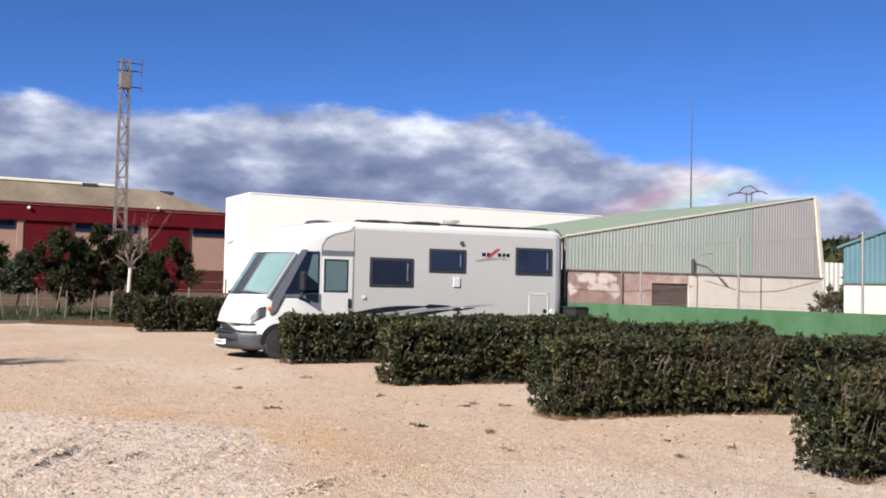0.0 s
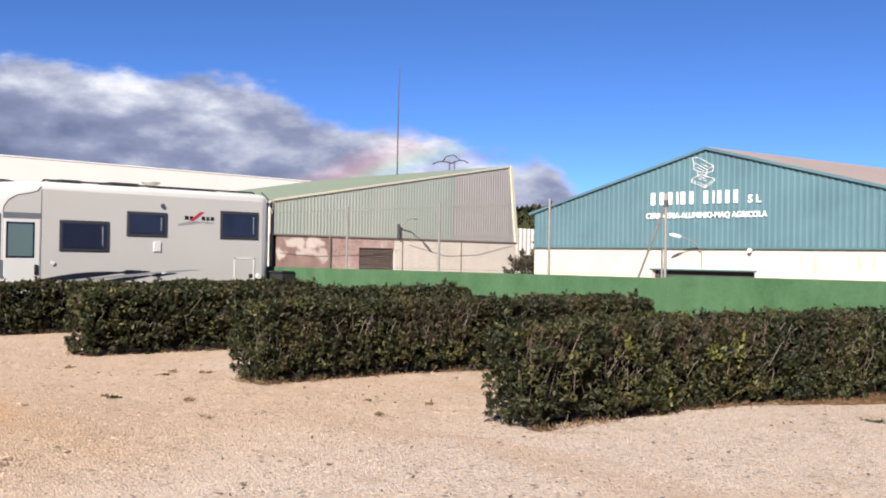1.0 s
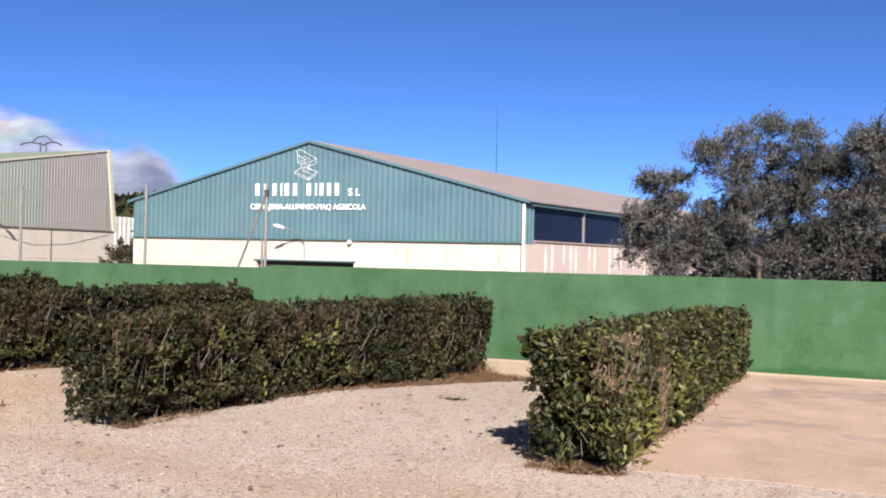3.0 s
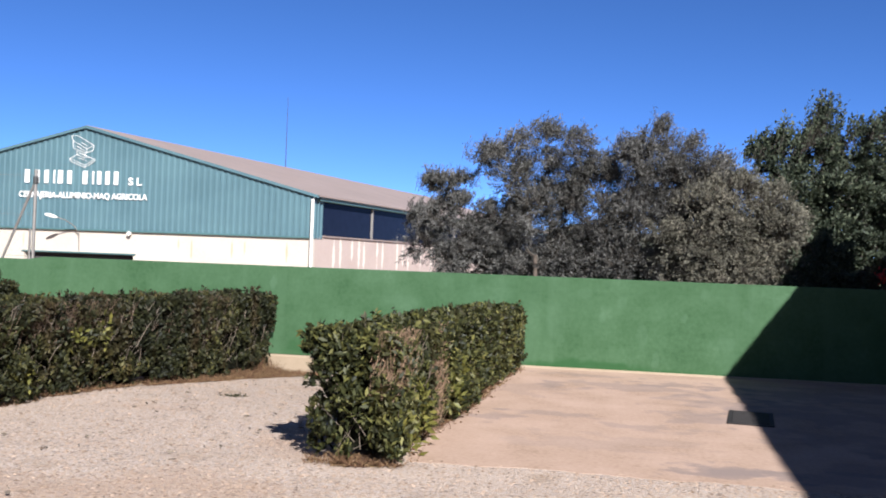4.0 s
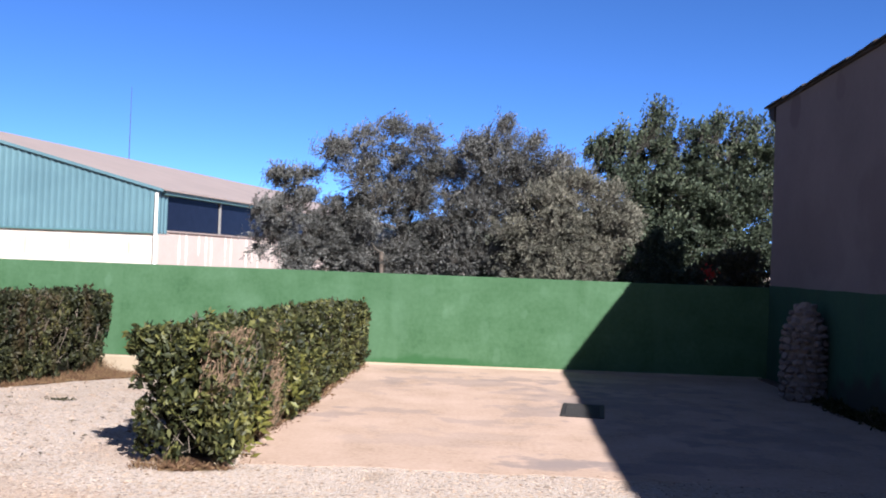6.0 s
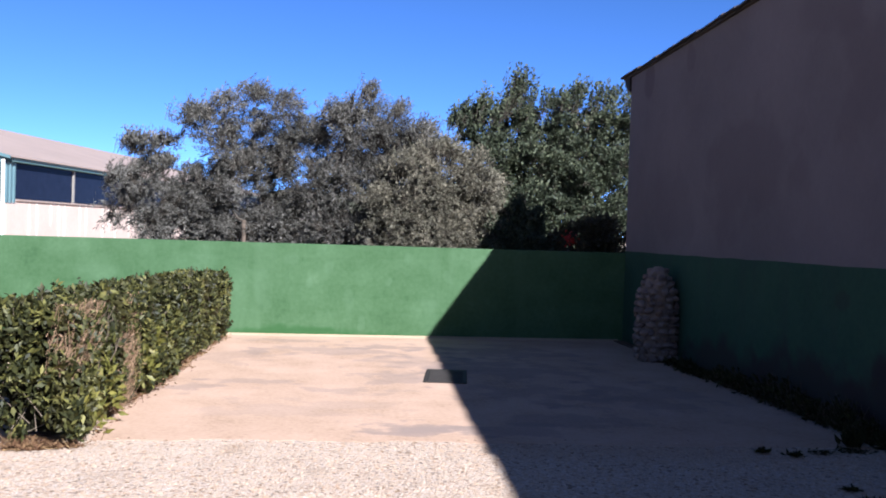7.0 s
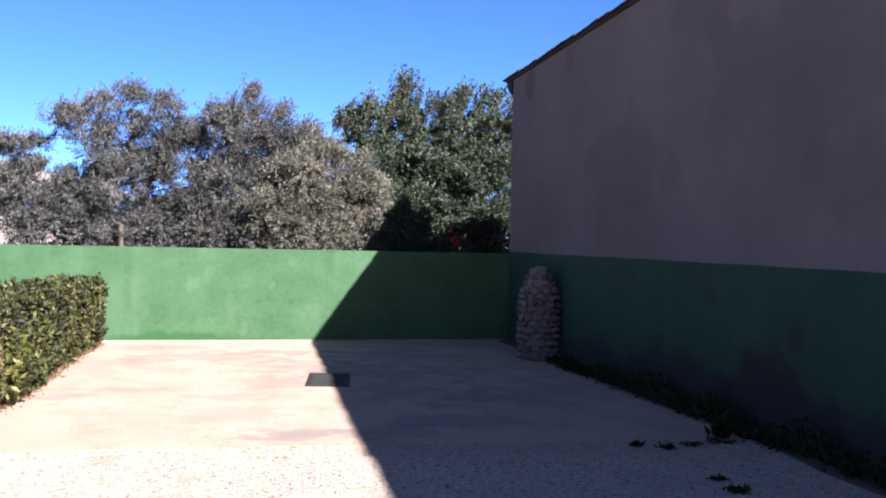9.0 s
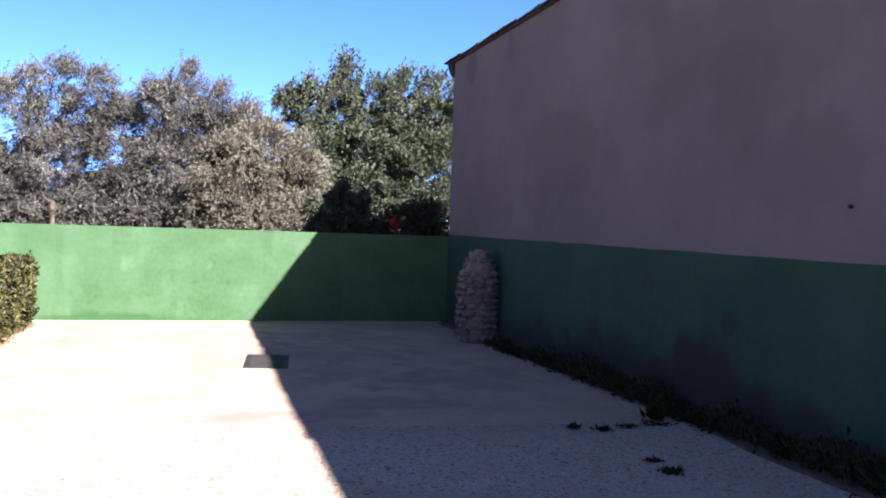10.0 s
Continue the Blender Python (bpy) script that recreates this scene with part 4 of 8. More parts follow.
# ---- hedges ----
def build_hedge(x0, x1, y0, y1, h, count, leaf_len, seed, label, bare=(), tufts=14, sprigs=(), bright=(), thin=1.0, litter=True, leaf="leaf", shear=0.0, drop=0.0, group="clipped hedges between the bays"):
    rng = np.random.default_rng(seed)
    def lean(v):
        v = np.asarray(v, float).copy()
        f = (v[:, 1] - y0) / (y1 - y0)
        v[:, 0] += shear * (v[:, 1] - y0)
        v[:, 2] *= 1 - drop * np.clip(f, 0, 1)
        v[:, 2] += fall(v[:, 0], v[:, 1]) * np.clip(1 - v[:, 2] / h, 0, 1)
        return v
    root = thing("hedge", label, "hedge", ((x0 + x1) / 2, (y0 + y1) / 2, 0), group)
    ph = rng.uniform(0, 6.28, (9, 1))
    kv = rng.normal(size=(9, 3)) * np.array([[3.0]] * 3 + [[7.0]] * 3 + [[14.0]] * 3)
    amp = np.array([[0.016]] * 3 + [[0.020]] * 3 + [[0.022]] * 3)

    def lump(p):
        return (amp * np.sin(kv @ p.T + ph)).sum(0)
    lx, ly = x1 - x0, y1 - y0
    areas = np.array([ly * h, ly * h * 0.55, lx * h * 1.1, lx * h * 0.8, lx * ly * 1.1])
    whorl = 6
    count = count * 11 // (10 * whorl)
    side = rng.choice(5, size=count, p=areas / areas.sum())
    u, w = rng.random(count), rng.random(count)
    p, nrm = np.zeros((count, 3)), np.zeros((count, 3))
    lows = 0.03
    for k in range(5):
        m = side == k
        if k in (0, 1):
            p[m] = np.stack([np.full(m.sum(), x1 if k == 0 else x0), y0 + u[m] * ly, lows + w[m] ** 0.85 * (h - lows)], 1)
            nrm[m] = (1 if k == 0 else -1, 0, 0)
        elif k in (2, 3):
            p[m] = np.stack([x0 + u[m] * lx, np.full(m.sum(), y0 if k == 2 else y1), lows + w[m] ** 0.85 * (h - lows)], 1)
            nrm[m] = (0, -1 if k == 2 else 1, 0)
        else:
            p[m] = np.stack([x0 + u[m] * lx, y0 + w[m] * ly, np.full(m.sum(), h)], 1)
            nrm[m] = (0, 0, 1)
    # round the edges a little, and draw the foot in
    mid = np.array([[(x0 + x1) / 2, (y0 + y1) / 2, h / 2]])
    half = np.array([[lx / 2, ly / 2, h / 2]])
    q = np.abs(p - mid) / half
    near = np.clip((np.sort(q * half - half + 0.14, axis=1)[:, 1]) / 0.14, 0, 1)
    inward = rng.exponential(0.055, count) + near ** 2 * 0.030
    foot = np.clip((0.22 - p[:, 2]) / 0.22, 0, 1)
    inward += np.where(side < 4, foot * 0.06, 0)
    wave = lump(p)
    p = p + nrm * (np.where(side == 4, 0.5, 1.0) * wave - inward + 0.02)[:, None]
    hollow = value_noise(p[:, 1] + 40, p[:, 2] * 1.2 + p[:, 0] * 1.3 + 40, 0.17, seed) + 0.6 * value_noise(p[:, 1] + 40, p[:, 2] + p[:, 0] + 40, 0.45, seed + 1)
    keep = rng.random(count) > np.clip((hollow - 0.30) / 0.35, 0, 1) * np.where(side == 2, 0.72, 0.94)
    p -= nrm * (np.clip(hollow, 0, 1) * np.where(side == 2, 0.07, 0.12))[:, None]
    keep &= rng.random(count) > foot * 0.25
    for ya, yb, za, zb in bare:
        inside = (p[:, 1] > ya) & (p[:, 1] < yb) & (p[:, 2] > za) & (p[:, 2] < zb) & (p[:, 0] > (x0 + x1) / 2) & (side != 2)
        rad = np.hypot((p[:, 1] - (ya + yb) / 2) / ((yb - ya) / 2), (p[:, 2] - (za + zb) / 2) / ((zb - za) / 2))
        keep &= ~(inside & (rng.random(count) < thin * np.clip(1.35 - rad + 0.8 * wave / 0.06, 0, 0.85)))
    p, nrm = p[keep], nrm[keep]
    n = len(p)
    flat = (nrm[:, 2:3] > 0.5)
    axis = unit(nrm * np.where(flat, 0.25, 0.6) + np.array([[0, 0, 1.0]]) * np.where(flat, 0.25, 0.55) + rng.normal(size=(n, 3)) * np.where(flat, 0.5, 0.45))
    # each shoot ends in a whorl of leaves
    p, axis = np.repeat(p, whorl, axis=0), np.repeat(axis, whorl, axis=0)
    n = len(p)
    p = p + rng.normal(size=(n, 3)) * 0.016 - axis * rng.uniform(0, 0.05, (n, 1))
    axis = axis * 0.75 + rng.normal(size=(n, 3)) * 0.62
    size = leaf_len * rng.uniform(0.6, 1.2, n)
    sets = [leaves(rng, p - unit(axis) * size[:, None] * 0.4, axis, size, 0.42)]
    # shoots that the shears have missed
    stem0, stem1 = [], []
    for k in range(tufts + len(sprigs)):
        b = np.array([rng.uniform(x0 + 0.1, x1 - 0.1), rng.uniform(y0, y1), h - 0.03])
        if k >= tufts:
            b[:2] = sprigs[k - tufts][:2]
        d = unit(np.array([[rng.normal() * 0.25, rng.normal() * 0.25, 1.0]]))[0]
        ln = rng.uniform(0.05, 0.14) if k < tufts else sprigs[k - tufts][2]
        stem0.append(b)
        stem1.append(b + d * ln)
        m = 14 if k < tufts else 45
        at = b + d * ln * rng.uniform(0.2, 1.0, (m, 1))
        ax = d * 0.6 + rng.normal(size=(m, 3)) * 0.7
        sets.append(leaves(rng, at, ax, leaf_len * rng.uniform(0.7, 1.1, m), 0.42))
    # single shoots of young yellow-green growth on the face
    for y, z in bright:
        m = 30
        at = np.array([[x1 + 0.02, y, z]]) + rng.normal(size=(m, 3)) * [0.02, 0.07, 0.07]
        v, t = leaves(rng, at, rng.normal(size=(m, 3)) * 0.6 + [0.5, -0.3, 0.5], leaf_len * rng.uniform(0.9, 1.35, m), 0.42)
        tri_part("young_shoot", lean(v), t, M["young_leaf"], root, "yellow-green young leaves", "stuff")
    v, t = merge(*sets)
    tri_part("foliage", lean(v), t, M[leaf], root, "dense small dark green leaves with yellowish tips", "stuff")
    # solid core, coloured as the shade inside the hedge
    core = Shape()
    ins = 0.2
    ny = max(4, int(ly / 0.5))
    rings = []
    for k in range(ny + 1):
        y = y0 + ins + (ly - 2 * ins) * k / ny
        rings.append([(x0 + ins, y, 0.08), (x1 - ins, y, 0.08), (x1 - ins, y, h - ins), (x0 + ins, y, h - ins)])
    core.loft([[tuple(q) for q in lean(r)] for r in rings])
    part("shade_core", core, M["core"], root)
    # stems and twigs
    m = int(count * whorl * 0.011) + 60
    a = np.stack([rng.uniform(x0 + 0.1, x1 - 0.08, m), rng.uniform(y0 + 0.05, y1 - 0.05, m), rng.uniform(0.0, h * 0.7, m)], 1)
    tip = a + np.stack([rng.normal(0.12, 0.16, m), rng.normal(-0.05, 0.16, m), rng.uniform(0.12, 0.42, m)], 1)
    tip[:, 0] = np.clip(tip[:, 0], x0 + 0.02, x1 + 0.01)
    tip[:, 1] = np.clip(tip[:, 1], y0 + 0.0, y1)
    tip[:, 2] = np.clip(tip[:, 2], 0, h - 0.01)
    tw = [sticks(a, tip, np.full(m, 0.005), np.full(m, 0.002))]
    st = np.stack([np.full(int(ly / 0.3), (x0 + x1) / 2) + rng.normal(0, 0.08, int(ly / 0.3)), np.linspace(y0 + 0.2, y1 - 0.2, int(ly / 0.3)), np.full(int(ly / 0.3), -0.02)], 1)
    tw.append(sticks(st, st + np.array([[0, 0, 0.3]]) + rng.normal(0, 0.05, st.shape) * [1, 1, 0], np.full(len(st), 0.02), np.full(len(st), 0.014)))
    if stem0:
        tw.append(sticks(np.array(stem0), np.array(stem1), np.full(len(stem0), 0.004), np.full(len(stem0), 0.002)))
    # forked stems that show at the face where leaves are thin
    m = int(ly * 5)
    a = np.stack([np.full(m, x1 - 0.07) + rng.normal(0, 0.025, m), rng.uniform(y0 + 0.1, y1 - 0.1, m), rng.uniform(0.25, h * 0.72, m)], 1)
    b = a + np.stack([rng.uniform(0.02, 0.09, m), rng.normal(0, 0.06, m), rng.uniform(0.12, 0.26, m)], 1)
    for q in (-1, 1):
        c = b + np.stack([rng.uniform(-0.03, 0.04, m), q * rng.uniform(0.03, 0.09, m), rng.uniform(0.06, 0.14, m)], 1)
        c[:, 2] = np.minimum(c[:, 2], h)
        tw.append(sticks(b, c, np.full(m, 0.0055), np.full(m, 0.002)))
    tw.append(sticks(a, b, np.full(m, 0.008), np.full(m, 0.0055)))
    v, t = merge(*tw)
    tri_part("twig_growth", lean(v), t, M["twig"], root, "brown bare twigs", "stuff")
    for ya, yb, za, zb in bare:
        m = int(1700 * thin * (yb - ya) * (zb - za)) + 60
        a = np.stack([rng.uniform(x1 - 0.24, x1 - 0.05, m), rng.uniform(ya, yb, m) if thin == 1.0 else rng.normal((ya + yb) / 2, (yb - ya) * 0.36, m), rng.uniform(za - 0.1, zb - 0.1, m)], 1)
        a[:, 1] = np.maximum(a[:, 1], y0 + 0.02)
        tip = a + np.stack([rng.uniform(0.0, 0.15, m), rng.normal(0, 0.05, m), rng.uniform(0.05, 0.3, m)], 1)
        tip[:, 0] = np.minimum(tip[:, 0], x1 + 0.03)
        tip[:, 2] = np.minimum(tip[:, 2], h + 0.02)
        v, t = merge(sticks(a, tip, np.full(m, 0.0042), np.full(m, 0.0015)), leaves(rng, tip[::4], rng.normal(size=(len(tip[::4]), 3)) + [0.4, 0, -0.2], rng.uniform(0.025, 0.045, len(tip[::4])), 0.3))
        tri_part("dead_patch", lean(v), t, M["dry"] if thin == 1.0 else M["twig_dark"], root, "dead brown twigs in the hedge", "stuff")
    if litter:
        m = int(170 * (ly + lx))
        e = rng.random(m)
        a = np.stack([np.where(e < 0.85, x1 + rng.normal(-0.09, 0.055, m), rng.uniform(x0, x1, m)),
                      np.where(e < 0.85, rng.uniform(y0, y1, m), y0 + rng.normal(0.04, 0.05, m)), np.full(m, 0.0)], 1)
        a = a[value_noise(a[:, 1] + 30, a[:, 0] + 30, 0.45, seed + 3) + rng.normal(0, 0.25, m) > -0.05]
        m = len(a)
        tip = a + np.stack([rng.normal(0, 0.05, m), rng.normal(0, 0.05, m), rng.uniform(0.01, 0.09, m)], 1)
        v, t = sticks(a, tip, np.full(m, 0.004), np.full(m, 0.0012))
        lv = leaves(rng, np.stack([x1 + rng.normal(-0.08, 0.065, m), y0 + (y1 - y0) * rng.random(m) ** 0.7, np.full(m, 0.012)], 1), rng.normal(size=(m, 3)) * [1, 1, 0.15],
                    rng.uniform(0.025, 0.055, m), 0.45)
        v, t = merge((v, t), lv)
        tri_part("dry_litter", lean(v), t, M["litter"], root, "dry brown grass and fallen leaves at the foot", "stuff")
    return root


def build_hedges():
    build_hedge(-2.18, -1.44, 7.58, 15.08, 1.02, 66000, 0.082, 21, "clipped evergreen hedge with a dead brown patch beside the slab",
                bare=((7.55, 8.14, 0.58, 1.04), (8.78, 9.42, 0.04, 0.90)), tufts=56, leaf="fresh_leaf", bright=((8.3, 0.42), (8.55, 0.22), (8.1, 0.15), (10.0, 0.5), (9.75, 0.34), (7.75, 0.33)), shear=0.05, drop=0.10)
    build_hedge(-6.62, -5.82, 7.42, 15.08, 1.0, 74000, 0.072, 22, "clipped evergreen hedge with yellowing leaves between gravel bays", tufts=40, sprigs=((-6.15, 14.2, 0.11), (-6.1, 14.5, 0.10), (-6.05, 14.9, 0.12)), bright=((10.6, 0.72), (10.55, 0.58), (10.1, 0.62), (8.6, 0.7), (9.3, 0.3)), shear=0.10, drop=0.05, bare=((7.5, 8.7, 0.70, 1.0), (9.4, 10.8, 0.62, 1.0), (12.2, 13.4, 0.55, 0.98)), thin=0.4)
    build_hedge(-11.05, -10.2, 7.32, 15.08, 1.025, 62000, 0.078, 23, "clipped evergreen hedge with bare twigs showing at its end", tufts=26, shear=0.10, drop=0.03, bare=((7.6, 8.3, 0.35, 0.9), (9.6, 10.6, 0.45, 1.0), (12.3, 13.6, 0.5, 1.0)), thin=0.4,
                sprigs=((-10.55, 14.9, 0.12), (-10.4, 14.8, 0.16)))
    build_hedge(-15.45, -14.65, 7.1, 15.05, 1.02, 40000, 0.095, 24, "clipped dark green hedge between gravel parking bays", tufts=24, shear=0.10, sprigs=((-15.0, 14.6, 0.2), (-14.95, 14.75, 0.14)))
    build_hedge(-20.1, -19.35, 6.95, 15.0, 1.0, 34000, 0.10, 25, "clipped dark green hedge beside the motorhome", tufts=22, shear=0.06)
    build_hedge(-33.4, -32.5, 6.45, 14.0, 1.12, 20000, 0.13, 26, "clipped dark hedge behind the motorhome", tufts=10, litter=False)
    build_hedge(-39.6, -38.7, 6.85, 7.75, 1.15, 5000, 0.13, 27, "short block of dark hedge at the garden edge", tufts=4, litter=False)


build_hedges()


def build_dry_grass():
    """Trampled dry grass and leaf mould where a hedge meets the wall."""
    rng = np.random.default_rng(29)
    for x0, x1, y0, y1, n, tall in ((-5.35, -4.15, 13.7, 15.12, 3400, 0.12), (-5.55, -4.9, 11.4, 13.9, 2200, 0.10), (-5.2, -4.85, 14.5, 15.1, 500, 0.34), (-5.75, -5.4, 9.8, 11.4, 700, 0.07), (-9.7, -8.9, 13.6, 15.1, 1500, 0.09), (-1.55, -1.2, 14.2, 15.1, 300, 0.07),
                                    (-1.55, -1.28, 9.3, 10.9, 900, 0.09), (-1.47, -1.22, 11.0, 13.0, 500, 0.06), (-1.90, -1.38, 7.52, 7.66, 380, 0.10), (-40.4, -35.8, 3.9, 7.2, 8500, 0.12)):
        root = thing("dry_grass", "patch of flattened brown dry grass beside the hedge", "dry grass", ((x0 + x1) / 2, (y0 + y1) / 2, 0), kind="stuff")
        u, w = rng.random(n) ** 1.5, rng.random(n) ** 0.8
        a = np.stack([x0 + (x1 - x0) * u * (0.35 + 0.65 * w), y0 + (y1 - y0) * w, np.full(n, 0.003)], 1)
        a[:, 2] += fall(a[:, 0], a[:, 1])
        tip = a + np.stack([rng.normal(0, 0.06, n), rng.normal(0, 0.06, n), rng.uniform(0.005, tall, n) * (1 - 0.6 * u)], 1)
        v, t = merge(sticks(a, tip, np.full(n, 0.004), np.full(n, 0.0015)), leaves(rng, a + [0, 0, 0.008], rng.normal(size=(n, 3)) * [1, 1, .2], rng.uniform(0.03, 0.07, n), 0.4))
        tri_part("blades", v, t, M["litter"], root, "", "stuff")


build_dry_grass()


# ---- trees beyond the wall ----
def build_tree(name, base, fork, clumps, count, leaf_len, ratio, material, seed, label, category="tree", lean=(0.3, 0.0, 0.25), shoots=(), bark="bark", spray=0.55, trunk_r=0.09, feather=False, gaps=0.95, plume=14):
    rng = np.random.default_rng(seed)
    root = thing(name, label, category, base)
    base, fork = np.array(base, float), np.array(fork, float)
    trunk = Shape()
    mid = (base + fork) / 2 + rng.normal(0, 0.06, 3) * [1, 1, 0]
    trunk.tube([base - [0, 0, 0.1], mid, fork], [trunk_r, trunk_r * 0.8, trunk_r * 0.62], 8)
    part("trunk", trunk, M[bark], root, smooth=50)
    centres = np.array([c[:3] for c in clumps])
    radii = np.array([c[3:6] for c in clumps])
    nodes = [(fork, trunk_r * 0.55)]
    for c in sorted(centres, key=lambda q: np.linalg.norm(q - fork)):
        o, w = min(nodes, key=lambda q: np.linalg.norm(c - q[0]) + 3.0 * max(0.0, q[0][2] - c[2]))
        m1 = o + (c - o) * 0.5 + rng.normal(0, 0.08, 3)
        part("limb", Shape().tube([o - [0, 0, 0.03], m1, c, c + (c - m1) * 0.35], [w, w * 0.72, w * 0.5, w * 0.15], 6), M["tree_twig"], root, smooth=50)
        nodes += [(m1, w * 0.7), (c, w * 0.5)]
    vol = (radii.prod(1)) ** 0.75
    per, sprays = 16, 9
    bunches = count // (per * sprays)
    which = rng.choice(len(clumps), size=bunches, p=vol / vol.sum())
    d = unit(rng.normal(size=(bunches, 3)))
    r = rng.random((bunches, 1)) ** 0.4
    middle = centres[which] + d * r * radii[which]
    # uneven outline and gaps between the boughs
    k3 = rng.normal(size=(9, 3)) * 4.2
    fields = np.sin(middle @ k3.T + rng.uniform(0, 6.28, 9))
    middle = middle + 0.09 * np.stack([fields[:, 0] + fields[:, 1], fields[:, 2] + fields[:, 3], fields[:, 4] + fields[:, 5]], 1) * radii.mean() / 0.6
    open_air = fields[:, 6] + fields[:, 7] + 0.6 * fields[:, 8] - 2.0 * (middle[:, 2] < 1.9) * (len(clumps) > 5) > gaps
    middle, which, d = middle[~open_air], which[~open_air], d[~open_air]
    # each bunch: sprays fanning from one point, combed the way the wind blows
    bough = np.repeat(unit(d * 0.7 + np.array([lean]) + rng.normal(size=d.shape) * 0.35), sprays, axis=0)
    reach = np.repeat(radii[which].mean(1), sprays)
    start = np.repeat(middle, sprays, axis=0) + rng.normal(size=bough.shape) * (reach * 0.07)[:, None]
    axis = unit(bough + rng.normal(size=bough.shape) * 0.38)
    ln = rng.uniform(0.3, 1.1, len(start)) * spray * reach
    sets = []
    if feather:
        shoots = [(c[0] + rng.normal(0, .3) * c[3], c[1], c[2] + 0.55 * c[5], 0.8 * c[5]) for c in clumps if c[2] > fork[2] + 0.6 for k in range(4)]
    if len(shoots):
        sh = np.array(shoots)
        k = plume
        s0 = np.repeat(sh[:, :3], k, axis=0) + rng.normal(0, 0.09, (len(sh) * k, 3)) * [1, 1, 0.6]
        ax = unit(np.array([[lean[0], 0, 1.0]]) + rng.normal(0, 0.14, s0.shape))
        l2 = np.repeat(sh[:, 3], k) * rng.uniform(0.5, 1.1, len(s0))
        start, axis, ln = np.concatenate([start, s0]), np.concatenate([axis, ax]), np.concatenate([ln, l2])
    tips = start + axis * ln[:, None]
    wood = sticks(start - axis * 0.1, tips, np.full(len(start), 0.005), np.full(len(start), 0.0015))
    rep = np.repeat(np.arange(len(start)), per)
    f = rng.random(len(rep)) ** 0.8
    at = start[rep] + axis[rep] * (ln[rep] * f)[:, None] + rng.normal(0, 0.022, (len(rep), 3))
    la = axis[rep] * 1.0 + rng.normal(size=(len(rep), 3)) * 0.62
    v, t = leaves(rng, at, la, leaf_len * rng.uniform(0.6, 1.2, len(rep)), ratio)
    tri_part("crown", v, t, M[material], root, "", "stuff")
    tri_part("twig_growth", *wood, M["tree_twig"], root, "", "stuff")
    return root


def gz(x, y):
    return ground_height(x, y)


